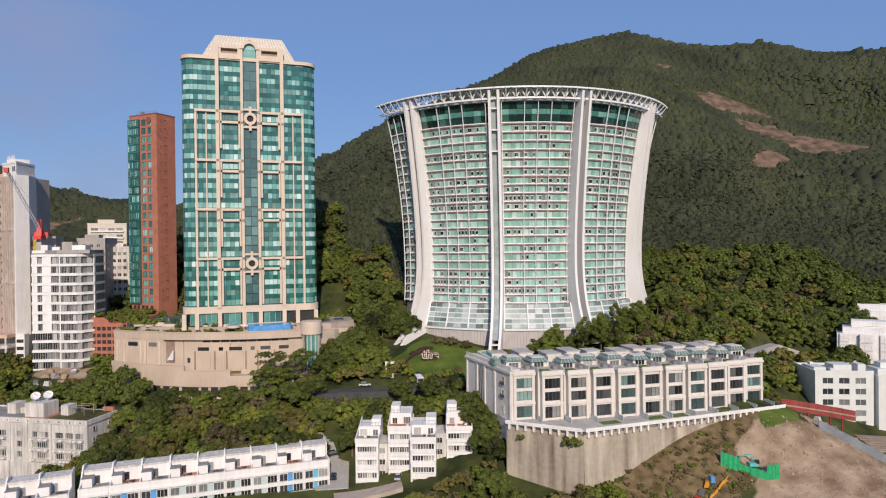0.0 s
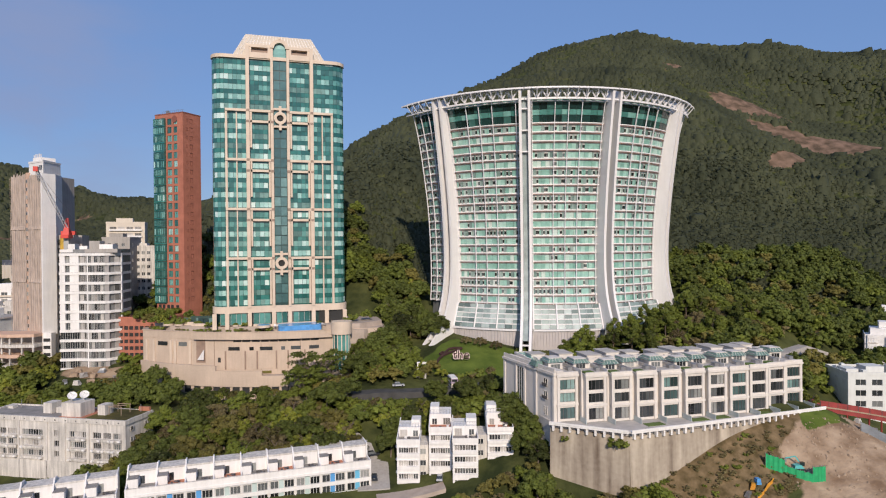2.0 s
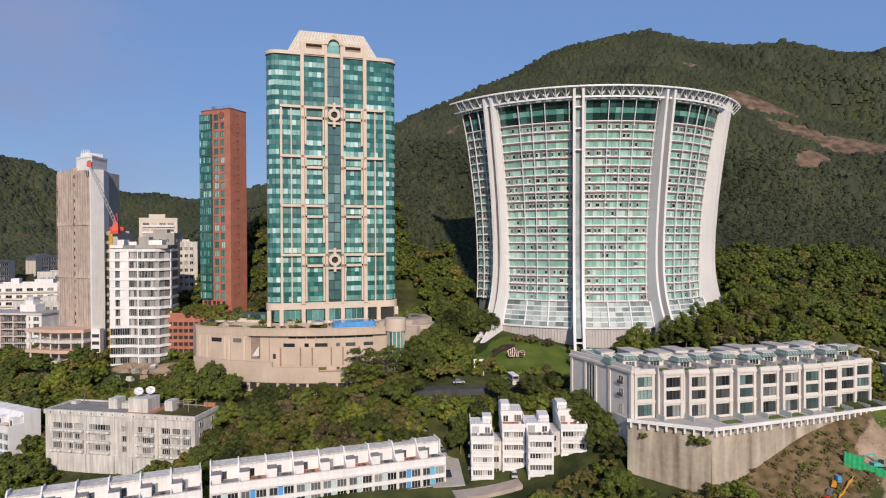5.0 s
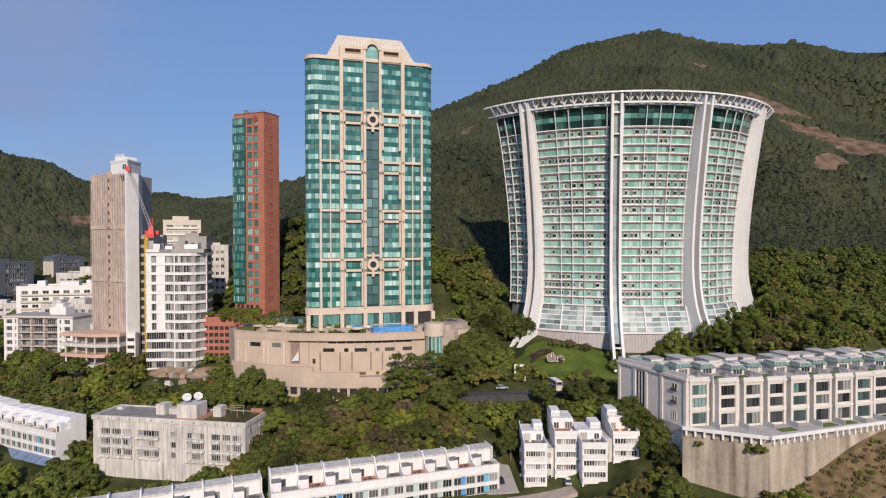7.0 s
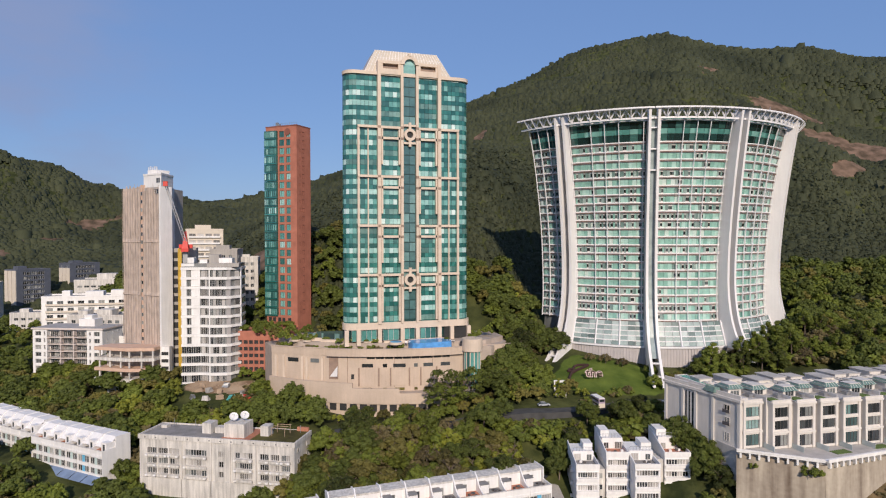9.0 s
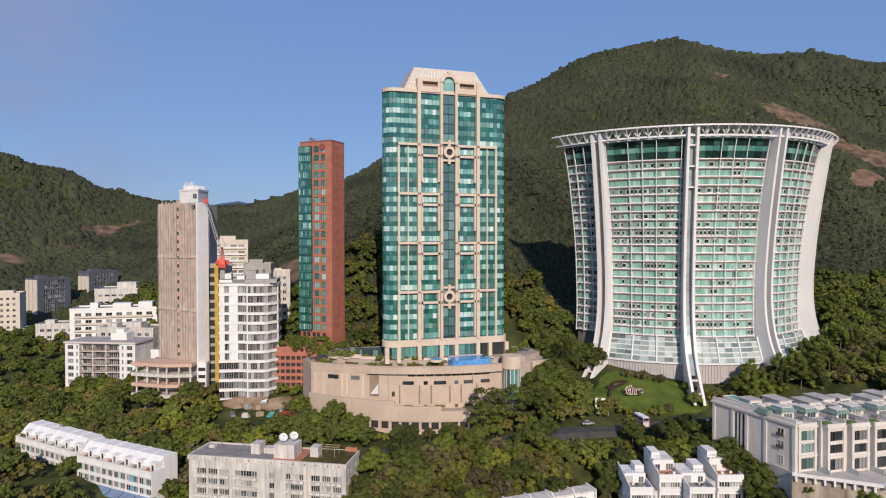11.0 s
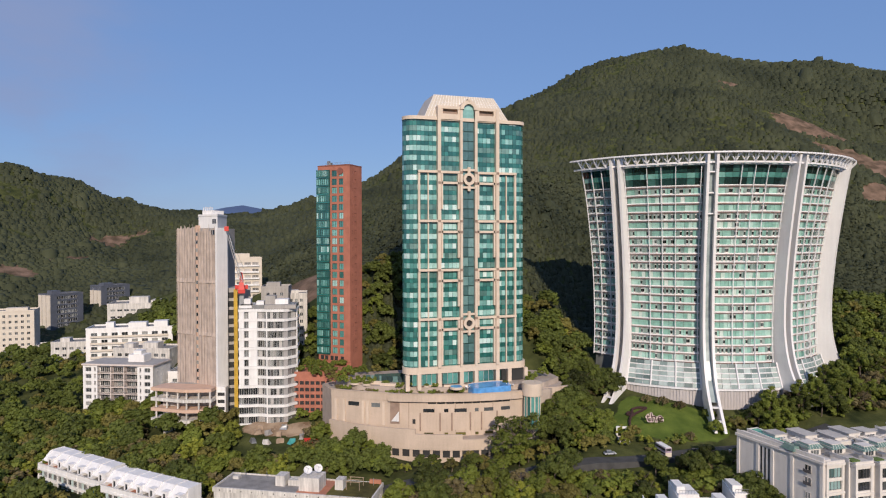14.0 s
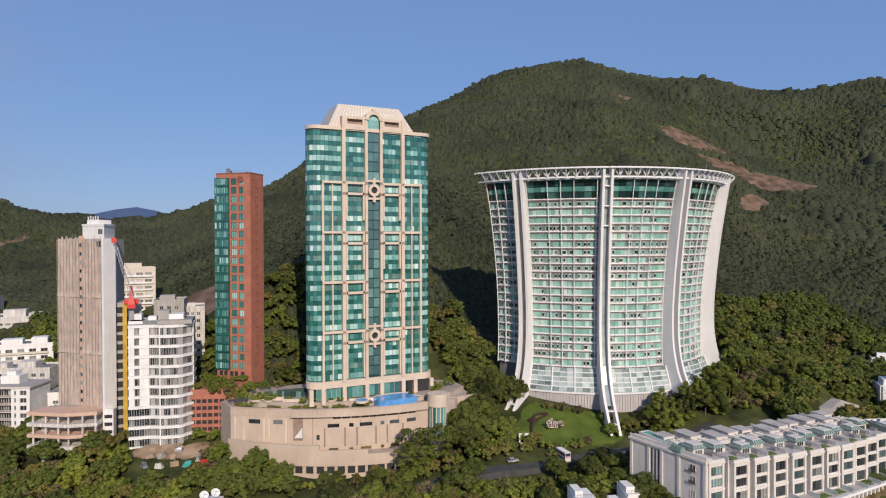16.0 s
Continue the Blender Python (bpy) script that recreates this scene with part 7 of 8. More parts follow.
for i, (x, y, c) in enumerate(((-78, 281, M_TIMBER), (-74, 279, M_CONCRETE), (-70, 277, M_TIMBER), (-80, 276, M_STEEL), (-75, 273, M_WHITE_OLD), (-70, 272, M_TIMBER), (-66, 270, M_TURQ), (-62, 272, M_CONCRETE), (-77, 284, M_TIMBER), (-68, 281, M_STEEL), (-60, 268, M_RED), (-57, 266, M_RED))):
    t = thing("site_crate", pose(x, y, ground_at(x, y), 0, 0, 37 * i), "heap of boards and rubble below the white flats", "crate", "site clutter")
    for k in range(5):
        bm = bmesh.new()
        hexa(bm, [(-1.6 + 0.3 * k, -0.9, 0.35 * k), (1.5 - 0.15 * k, -0.9 + 0.2 * k, 0.35 * k), (1.5, 0.9 - 0.15 * k, 0.35 * k), (-1.4, 0.9, 0.35 * k)],
             [(-1.5 + 0.3 * k, -0.8, 0.35 * k + 0.3), (1.4 - 0.15 * k, -0.8 + 0.2 * k, 0.35 * k + 0.3), (1.4, 0.8 - 0.15 * k, 0.35 * k + 0.3), (-1.3, 0.8, 0.35 * k + 0.3)])
        part("board_stack", bm, c, t)
rb = random.Random(12)
bm = bmesh.new()
for _ in range(1600):
    x, y = (rb.uniform(105, 166), rb.uniform(108, 140)) if _ % 4 else (rb.uniform(-86, -54), rb.uniform(266, 292))
    if float(within(np.array(x), np.array(y), SITE, 0.2)) < 0.3:
        continue
    s_, z = rb.choice((0.12, 0.15, 0.2, 0.2, 0.28, 0.45)), ground_at(x, y)
    hexa(bm, [(x + s_ * rb.uniform(0.6, 1.2) * math.cos(a), y + s_ * rb.uniform(0.6, 1.2) * math.sin(a), z - 0.2) for a in (0.3, 1.6, 3.0, 4.2, 5.3)],
         [(x + s_ * rb.uniform(0.2, 0.7) * math.cos(a), y + s_ * rb.uniform(0.2, 0.7) * math.sin(a), z + s_ * rb.uniform(0.4, 0.8)) for a in (0.3, 1.6, 3.0, 4.2, 5.3)])
M_RUBBLE = material("earth_and_rubble", (0.42, 0.32, 0.23), 0.95, second=(0.20, 0.14, 0.09), by_piece=0.5)
tagged(part("rubble", bm, M_RUBBLE), "loose stones and clods on the bare earth", "rubble", kind="stuff")
# red steel trestle at the end of the terrace
t = thing("site_trestle", pose(146.6, 146.4, 0), "red steel ramp with a curving solid parapet", "ramp")
curve = [(2.6 * k, -0.35 * k - 0.12 * k * k, 12.6 - 0.42 * k) for k in range(8)]
for k, (p, q) in enumerate(zip(curve[:-1], curve[1:])):
    for name, y0, y1, za, zb, mt in (("parapet", -0.12, 0.12, 0.3, 1.7, M_RUST), ("parapet", 4.0, 4.2, 0.3, 1.4, M_RUST), ("deck_plate", -0.4, 4.4, -0.1, 0.3, M_TIMBER), ("girder", -0.2, 0.2, -1.3, -0.1, M_RUST)):
        bm = bmesh.new()
        hexa(bm, [(p[0], p[1] + y0, p[2] + za), (q[0], q[1] + y0, q[2] + za), (q[0], q[1] + y1, q[2] + za), (p[0], p[1] + y1, p[2] + za)],
             [(p[0], p[1] + y0, p[2] + zb), (q[0], q[1] + y0, q[2] + zb), (q[0], q[1] + y1, q[2] + zb), (p[0], p[1] + y1, p[2] + zb)])
        part(name, bm, mt, t)
    boxes("post", M_RUST, t, (p[0] - 0.15, p[0] + 0.15, p[1] - 0.1, p[1] + 0.2, -4, p[2] - 0.1))
    boxes("rib", M_STEEL_DARK, t, (p[0] - 0.07, p[0] + 0.07, p[1] - 0.2, p[1] - 0.121, p[2] + 0.3, p[2] + 1.7))
for z in (5.0, 7.5):
    boxes("beam", M_RUST, t, (0, 9.0, -1.0, -0.6, z, z + 0.35))
t = thing("site_deck", pose(160, 128, 0, 0, 0, -30), "timber site platform with boards", "platform")
for k in range(10):
    boxes("board", M_TIMBER, t, (0, 20, 1.5 * k, 1.5 * k + 1.4, 3.2 + 0.1 * (k % 3), 3.5 + 0.1 * (k % 3)))
for x in (0, 10, 19.5):
    for y in (0, 13):
        boxes("post", M_STEEL, t, (x, x + 0.4, y, y + 0.4, -12, 3.2))

# ---- road, stairs and vehicles below the lawn ----
def ribbon(name, pts, half, mat, label, lift=0.12):
    """A paved strip that follows the land."""
    bm = bmesh.new()
    left, right = [], []
    P = [Vector((x, y, 0)) for x, y in pts]
    fine = []
    for i in range(len(P) - 1):
        for k in range(8):
            fine.append(P[i].lerp(P[i + 1], k / 8))
    fine.append(P[-1])
    for i, p in enumerate(fine):
        d = (fine[min(i + 1, len(fine) - 1)] - fine[max(i - 1, 0)]).normalized()
        nn = Vector((-d.y, d.x, 0)) * half
        z = ground_at(p.x, p.y) + lift + 0.35
        left.append((p.x + nn.x, p.y + nn.y, z))
        right.append((p.x - nn.x, p.y - nn.y, z))
    for i in range(len(fine) - 1):
        a, b, c, e = left[i], left[i + 1], right[i + 1], right[i]
        dn = lambda q: (q[0], q[1], q[2] - 2.5)
        hexa(bm, [dn(a), dn(b), dn(c), dn(e)], [a, b, c, e])
    bmesh.ops.remove_doubles(bm, verts=bm.verts, dist=0.001)
    return tagged(part(name, bm, mat), label, "road", kind="structure")


ribbon("road", [(-75, 246), (-58, 238), (-40, 225), (-20, 216.5), (5, 213), (30, 210.5), (50, 207), (72, 203.5), (92, 201), (120, 199)], 4.2, M_ASPHALT, "dark asphalt hill road past the lawn")
ribbon("driveway", [(20, 172), (21, 178), (22, 184), (21, 192), (16, 200)], 4.4, M_CONCRETE, "concrete driveway beside the terraced row")
ribbon("driveway", [(20, 168), (30, 167), (38, 166)], 3.2, M_PAVING, "brown paved forecourt of the white flats")
ribbon("driveway", [(150, 178), (168, 182), (180, 195), (196, 200), (225, 196)], 3.4, M_CONCRETE, "curving concrete lane among trees")


def bus(m):
    t = thing("double_decker_bus", m, "cream and purple double-decker bus standing on the road", "bus")
    boxes("lower_body", M_CREAM, t, (-5.2, 5.2, -1.25, 1.25, 0.4, 2.2))
    boxes("upper_body", M_PURPLE, t, (-5.2, 5.2, -1.25, 1.25, 2.2, 4.2))
    boxes("roof", M_WHITE, t, (-5.1, 5.1, -1.2, 1.2, 4.2, 4.4))
    boxes("window_band", M_WINDOW, t, (-4.9, 4.9, -1.29, 1.29, 1.2, 2.0))
    boxes("window_band", M_WINDOW, t, (-4.9, 4.9, -1.29, 1.29, 2.9, 3.8))
    boxes("rear_window", M_WINDOW, t, (-5.25, -5.18, -1.0, 1.0, 2.9, 3.9))
    for x in (-3.4, 3.4):
        for y in (-1.3, 1.02):
            w = bmesh.new()
            drum(w, 0, 0, 0.5, 0.5, 0, 0.28, 16)
            part("wheel", w, M_CHROME_BLACK, t).matrix_basis = pose(x, y + 0.28, 0.5, 90)


def car(m, paint, label):
    t = thing("car", m, label, "car", "cars")
    bm = bmesh.new()
    hexa(bm, [(-2.1, -0.85, 0.3), (2.1, -0.85, 0.3), (2.1, 0.85, 0.3), (-2.1, 0.85, 0.3)], [(-2.05, -0.8, 0.85), (2.0, -0.8, 0.75), (2.0, 0.8, 0.75), (-2.05, 0.8, 0.85)])
    bmesh.ops.bevel(bm, geom=list(bm.edges), offset=0.08, segments=2, affect="EDGES")
    part("body", bm, paint, t)
    bm = bmesh.new()
    hexa(bm, [(-1.7, -0.78, 0.8), (1.1, -0.78, 0.8), (1.1, 0.78, 0.8), (-1.7, 0.78, 0.8)], [(-1.2, -0.62, 1.42), (0.4, -0.62, 1.42), (0.4, 0.62, 1.42), (-1.2, 0.62, 1.42)])
    part("cabin", bm, M_WINDOW, t)
    boxes("roof_panel", paint, t, (-1.15, 0.35, -0.6, 0.6, 1.42, 1.48))
    for x in (-1.3, 1.3):
        for y in (-0.88, 0.68):
            w = bmesh.new()
            drum(w, 0, 0, 0.32, 0.32, 0, 0.2, 14)
            part("wheel", w, M_CHROME_BLACK, t).matrix_basis = pose(x, y + 0.2, 0.32, 90)


def stand(x, y, rz, up=0.5):
    return pose(x, y, ground_at(x, y) + up, 0, 0, rz)


bus(stand(53.6, 206.0, 84) @ Matrix.Diagonal((0.62, 0.9, 0.8, 1)))
for x, y, rz, p, l in ((64.5, 203.5, -9, M_CAR_DARK, "dark saloon car on the road"), (70.0, 202.6, -9, M_CAR_DARK, "dark saloon car on the road"), (36, 211.3, -8, M_CAR_SILVER, "silver car on the road"),
                       (22.2, 186.0, 10, M_CAR_DARK, "black car parked on the driveway"), (21.0, 176.5, 80, M_CAR_DARK, "black car parked by the terraced row"), (37.5, 168.2, 70, M_CAR_SILVER, "silver car on the forecourt"),
                       (-127, 300, 20, M_CAR_SILVER, "silver car under trees"), (202, 203, 10, M_CAR_SILVER, "silver car on the lane"), (207, 203.5, 10, M_CAR_DARK, "dark car on the lane")):
    car(stand(x, y, rz), p, l)
t = thing("garden_stair", pose(46.0, 218.5, 0, 0, 0, -22), "pale stone garden stair under a white portal", "stairs")
for k in range(14):
    boxes("step", M_STONE, t, (-1.4, 1.4, 0.6 * k - 6, 0.6 * k - 5.4, 8, 12.9 + 0.2 * k))
for x in (-1.9, 1.4):
    boxes("side_wall", M_WHITE_OLD, t, (x, x + 0.5, -2.5, 2.6, 8, 15.6))
    boxes("portal_post", M_WHITE, t, (x, x + 0.5, 2.6, 3.2, 8, 18.0))
boxes("lintel", M_WHITE, t, (-1.95, 1.95, 2.5, 3.3, 18.0, 18.7))
t = thing("gate_pillars", pose(72.0, 196.0, 0, 0, 0, -60), "row of pale stone gate pillars by the lane", "wall")
for k in range(5):
    boxes("pillar", M_GREYSTONE, t, (3.0 * k, 3.0 * k + 0.8, 0, 0.8, 8, 15.2))
    boxes("pillar_cap", M_GREYSTONE, t, (3.0 * k - 0.12, 3.0 * k + 0.92, -0.12, 0.92, 15.2, 15.6))
    if k < 4:
        boxes("panel", M_GREYSTONE, t, (3.0 * k + 0.8, 3.0 * k + 3.0, 0.2, 0.6, 8, 14.2))
t = thing("rock_garden", pose(31, 225, ground_at(31, 225)), "mound of orange-brown rocks", "rocks")
for k in range(6):
    bm = bmesh.new()
    bmesh.ops.create_icosphere(bm, subdivisions=2, radius=1.0)
    for v in bm.verts:
        v.co *= 1 + 0.35 * noise.noise(v.co * 1.7 + Vector((k, 0, 0)))
    o = part("rock", bm, M_TERRACOTTA, t)
    o.matrix_basis = pose(-2.5 + 1.1 * k, (k % 2) * 0.8, 0.4 + 0.5 * (k % 3)) @ Matrix.Diagonal((1.2, 1.0, 0.9, 1))

M_EDGING = material("pale_pink_edging", (0.74, 0.58, 0.53), 0.8, vary=0.06)
M_LETTER = material("dark_letter_planting", (0.05, 0.022, 0.018), 0.9, vary=0.2, fine=5)
# sign in clipped planting on the lawn: a flower drawn with one line, and the word
def on_lawn(x, y, up=0.3):
    return (x, y, ground_at(x, y) + up)


t = thing("lawn_sign", pose(*on_lawn(62.0, 222.0, 1.1), 52, 0, -22), "planted lawn sign with dark letters edged in pink", "sign")
cu = bpy.data.curves.new("letters", "FONT")
cu.body, cu.size, cu.extrude, cu.align_x = "the", 4.7, 0.14, "CENTER"
tmp = bpy.data.objects.new("letters_tmp", cu)
me = bpy.data.meshes.new_from_object(tmp)
bpy.data.objects.remove(tmp)
me.materials.append(M_LETTER)
o = new("letters", me)
o.parent = t
o.matrix_basis = pose(0, 0.6, 0.55)
cu2 = bpy.data.curves.new("letter_edge", "FONT")
cu2.body, cu2.size, cu2.extrude, cu2.align_x, cu2.offset = "the", 4.7, 0.10, "CENTER", 0.24
tmp = bpy.data.objects.new("letters_tmp", cu2)
me = bpy.data.meshes.new_from_object(tmp)
bpy.data.objects.remove(tmp)
me.materials.append(M_EDGING)
o = new("letter_edging", me)
o.parent = t
o.matrix_basis = pose(0, 0.6, 0.38)
t = thing("lawn_flower", pose(0, 0, 0), "dark flower outline drawn on the lawn with one hedge line", "sign")
bm = bmesh.new()
path = [(52.0, 221.5), (53.3, 225.0), (55.3, 228.4), (57.5, 230.8), (59.6, 232.2), (58.4, 234.0), (57.2, 233.0), (58.3, 231.2), (59.6, 233.4), (61.2, 235.2), (63.4, 235.2), (66.2, 233.4), (63.6, 232.5), (60.6, 232.0), (57.5, 230.8)]
for a, c in zip(path[:-1], path[1:]):
    beam(bm, on_lawn(*a, 0.55), on_lawn(*c, 0.55), 0.5, 6)
part("outline", bm, M_LETTER, t)

# ---- garden of the tower terrace ----
for x, y, r in ((-42, 267, 2.0), (-38, 264, 1.6), (-31, 262, 1.8), (-24, 258, 1.4), (-17, 253.5, 1.1), (13.5, 249, 1.3)):
    t = thing("planter", pose(x, y, DECK), "round stone planter with clipped shrubs", "planter", "terrace planters")
    bm = bmesh.new()
    drum(bm, 0, 0, r, r * 1.05, 0, 0.7, 20)
    part("rim", bm, M_STONE, t)
    bm = bmesh.new()
    bmesh.ops.create_icosphere(bm, subdivisions=3, radius=r * 0.9)
    for v in bm.verts:
        v.co = v.co * (1 + 0.25 * noise.noise(v.co * 2.3 + Vector((x, y, 0))))
        v.co.z = v.co.z * 0.6 + 0.8
    part("shrub", bm, M_LEAF[1], t)
t = thing("court_fence", pose(-34, 268.5, DECK, 0, 0, -6), "dark mesh fence round a terrace court", "fence")
for k in range(11):
    boxes("post", M_STEEL_DARK, t, (1.6 * k, 1.6 * k + 0.1, 0, 0.1, 0, 3.2))
for k in range(10):
    boxes("panel", M_FENCE, t, (1.6 * k + 0.1, 1.6 * k + 1.6, 0.03, 0.07, 0.2, 3.0))


# ---- trees ----
def leaf_cloud(rng, blobs, per, size, flat=0.9):
    """Leaf quads on the skins of round clumps, with loose ones between: vertices and faces."""
    V, F = [], []
    for bx_, by_, bz_, br in blobs:
        n = int(per * (br / 1.6) ** 1.9 * 0.92)
        d = rng.normal(size=(n, 3))
        d /= np.linalg.norm(d, axis=1)[:, None]
        d[:, 2] = np.where(d[:, 2] < -0.45, -d[:, 2], d[:, 2])
        r = br * rng.uniform(0.72, 1.12, n)
        c = np.array([bx_, by_, bz_]) + d * r[:, None] * np.array([1, 1, flat])
        nrm = d + rng.normal(scale=0.42, size=(n, 3)) + np.array([0, -0.1, 0.15])
        nrm /= np.linalg.norm(nrm, axis=1)[:, None]
        u = np.cross(nrm, rng.normal(size=(n, 3)))
        u /= np.linalg.norm(u, axis=1)[:, None]
        w = np.cross(nrm, u)
        s = (size * rng.uniform(0.6, 1.35, n))[:, None]
        base = sum(len(v) for v in V)
        tri = np.stack([c - u * s - w * s * 0.7, c + u * s * 1.1 - w * s * 0.5 - nrm * s * 0.2, c + u * s * 0.1 + w * s * 1.1], 1).reshape(-1, 3)
        V.append(tri)
        F.append((np.arange(n * 3) + base).reshape(-1, 3))
    return np.concatenate(V), np.concatenate(F)


def core_cloud(blobs, flat=0.9, share=0.78):
    """A small uneven solid within each clump, so that the crown is not see-through."""
    g = (1 + 5 ** 0.5) / 2
    ico = [Vector(v).normalized() for v in ((-1, g, 0), (1, g, 0), (-1, -g, 0), (1, -g, 0), (0, -1, g), (0, 1, g), (0, -1, -g), (0, 1, -g), (g, 0, -1), (g, 0, 1), (-g, 0, -1), (-g, 0, 1))]
    tri = ((0, 11, 5), (0, 5, 1), (0, 1, 7), (0, 7, 10), (0, 10, 11), (1, 5, 9), (5, 11, 4), (11, 10, 2), (10, 7, 6), (7, 1, 8), (3, 9, 4), (3, 4, 2), (3, 2, 6), (3, 6, 8), (3, 8, 9), (4, 9, 5), (2, 4, 11), (6, 2, 10), (8, 6, 7), (9, 8, 1))
    V, F = [], []
    for x, y, z, r in blobs:
        base = len(V)
        for v in ico:
            k = r * share * (1 + 0.25 * noise.noise(v * 1.7 + Vector((x, y, z))))
            V.append((x + v.x * k, y + v.y * k, z + v.z * k * flat))
        F += [[base + i for i in q] for q in tri]
    return V, F


CROWN_QUADS = {}


def crown_mesh(key, rng, blobs, per, size, mat, flat=0.9):
    v, f = leaf_cloud(rng, blobs, per * 1.75, size * 0.78, flat)
    CROWN_QUADS[key] = len(f)
    cv, cf = core_cloud(blobs, flat, 0.3 if key == "spread" else 0.78)
    me = bpy.data.meshes.new("crown")
    me.from_pydata(v.tolist() + cv, [], f.tolist() + [[i + len(v) for i in q] for q in cf])
    me.materials.append(mat)
    return me


def trunk_mesh(rng, height, spread, r0, limbs):
    bm = bmesh.new()
    p = Vector((0, 0, -1.0))
    q = Vector((rng.uniform(-0.4, 0.4), rng.uniform(-0.4, 0.4), height * 0.45))
    n = 7
    def taper(a, b, ra, rb):
        d = (b - a).normalized()
        u = d.cross(Vector((0.3, 1, 0.2))).normalized()
        w = d.cross(u)
        hexa(bm, [a + (u * math.cos(2 * math.pi * i / n) + w * math.sin(2 * math.pi * i / n)) * ra for i in range(n)],
             [b + (u * math.cos(2 * math.pi * i / n) + w * math.sin(2 * math.pi * i / n)) * rb for i in range(n)])
    taper(p, q, r0, r0 * 0.7)
    for k in range(limbs):
        a = 2 * math.pi * k / limbs + rng.uniform(-0.4, 0.4)
        e = q + Vector((math.cos(a) * spread * 0.55, math.sin(a) * spread * 0.55, height * rng.uniform(0.15, 0.4)))
        m_ = q.lerp(e, 0.5) + Vector((0, 0, 0.3))
        taper(q - Vector((0, 0, 0.3)), m_, r0 * 0.5, r0 * 0.34)
        taper(m_, e, r0 * 0.34, r0 * 0.12)
        e2 = m_ + Vector((math.cos(a + 0.9) * spread * 0.4, math.sin(a + 0.9) * spread * 0.4, height * 0.22))
        taper(m_, e2, r0 * 0.26, r0 * 0.1)
    return mesh_of("trunk", bm, M_BARK)


KINDS = {}


def tree_kind(key, seed, height, spread, blobs_n, per, size, mat, shape="round", label="", flat=0.9, limbs=5, r0=0.28):
    rng = np.random.default_rng(seed)
    blobs = []
    for k in range(blobs_n):
        a, u = rng.uniform(0, 2 * math.pi), math.sqrt(rng.uniform(0, 1))
        if shape == "round":
            z = height * (0.24 + 0.66 * math.sqrt(max(0.0, 1 - u * u)) * rng.uniform(0.45, 1.0))
            r = spread * rng.uniform(0.17, 0.30)
        elif shape == "flat":
            z = height * rng.uniform(0.45, 0.95)
            r = spread * rng.uniform(0.10, 0.20)
        elif shape == "tall":
            z = height * rng.uniform(0.42, 0.95)
            u *= 1.15 - 0.9 * abs(z / height - 0.62)
            r = spread * rng.uniform(0.30, 0.48)
        else:
            z = height * rng.uniform(0.15, 0.7)
            r = spread * rng.uniform(0.3, 0.5)
        blobs.append((math.cos(a) * u * spread * 0.78, math.sin(a) * u * spread * 0.78, z, r))
    t = thing("tree", pose(0, 0, -200), label, "tree", "trees")
    part("trunk", trunk_mesh(rng, height, spread, r0, limbs), None, t)
    part("crown", crown_mesh(key, rng, blobs, per, size, mat, flat), None, t)
    KINDS[key] = [t, False]


tree_kind("broad", 1, 10, 5.2, 32, 120, 0.36, M_LEAF[0], label="broad dark green tree with a dense crown")
tree_kind("broad2", 2, 9, 4.6, 27, 120, 0.36, M_LEAF[1], label="round mid-green tree with a dense crown")
tree_kind("olive", 3, 8.5, 4.4, 26, 110, 0.34, M_LEAF[2], label="olive green tree with a loose crown")
tree_kind("yellow", 4, 7.5, 3.8, 22, 110, 0.34, M_LEAF[3], label="light yellow-green tree with a round crown")
tree_kind("brown", 5, 7.5, 4.2, 22, 90, 0.32, M_LEAF[4], label="brownish tree with thin dry foliage")
tree_kind("spread", 6, 11, 7.5, 46, 70, 0.30, M_LEAF[1], "flat", label="wide flat-topped tree with pale spreading limbs", flat=0.5, limbs=8, r0=0.36)
tree_kind("tall", 7, 13, 3.0, 16, 95, 0.34, M_LEAF[1], "tall", label="tall slender tree with a bare lower trunk", limbs=4, r0=0.22)
tree_kind("deep", 8, 12, 5.6, 38, 120, 0.36, M_LEAF[0], label="large dark green tree hung with creepers")
tree_kind("bush", 9, 3.2, 2.4, 9, 110, 0.26, M_LEAF[1], "bush", label="low rounded green garden bush", limbs=3, r0=0.1)
tree_kind("drybush", 10, 3.0, 2.3, 8, 90, 0.24, M_LEAF[4], "bush", label="low brownish bush with dry twigs", limbs=3, r0=0.1)


def palm_kind():
    t = thing("palm", pose(0, 0, -200), "small palm with drooping green fronds", "palm", "trees")
    bm = bmesh.new()
    drum(bm, 0, 0, 0.22, 0.14, -1, 6.0, 8)
    part("trunk", bm, M_BARK, t)
    rng = np.random.default_rng(77)
    for k in range(16):
        a, lift = 2 * math.pi * k / 16 + rng.uniform(-0.15, 0.15), rng.uniform(0.2, 1.2)
        bm = bmesh.new()
        pts = [Vector((math.cos(a) * r, math.sin(a) * r, 6.0 + lift * r * 0.8 - 0.22 * r * r)) for r in np.linspace(0.1, 3.4, 9)]
        side = Vector((-math.sin(a), math.cos(a), 0))
        for p, q in zip(pts[:-1], pts[1:]):
            for s in (-1, 1):
                for j in (0.25, 0.75):
                    c = p.lerp(q, j)
                    tip = c + side * s * 0.75 + (q - p) * 0.9 - Vector((0, 0, 0.3))
                    bm.faces.new([bm.verts.new(v) for v in (c, c + (q - p) * 0.35, tip)])
        part("frond", bm, M_LEAF[2], t)
    KINDS["palm"] = [t, False]


palm_kind()


BATCH = []
SINGLES = 290


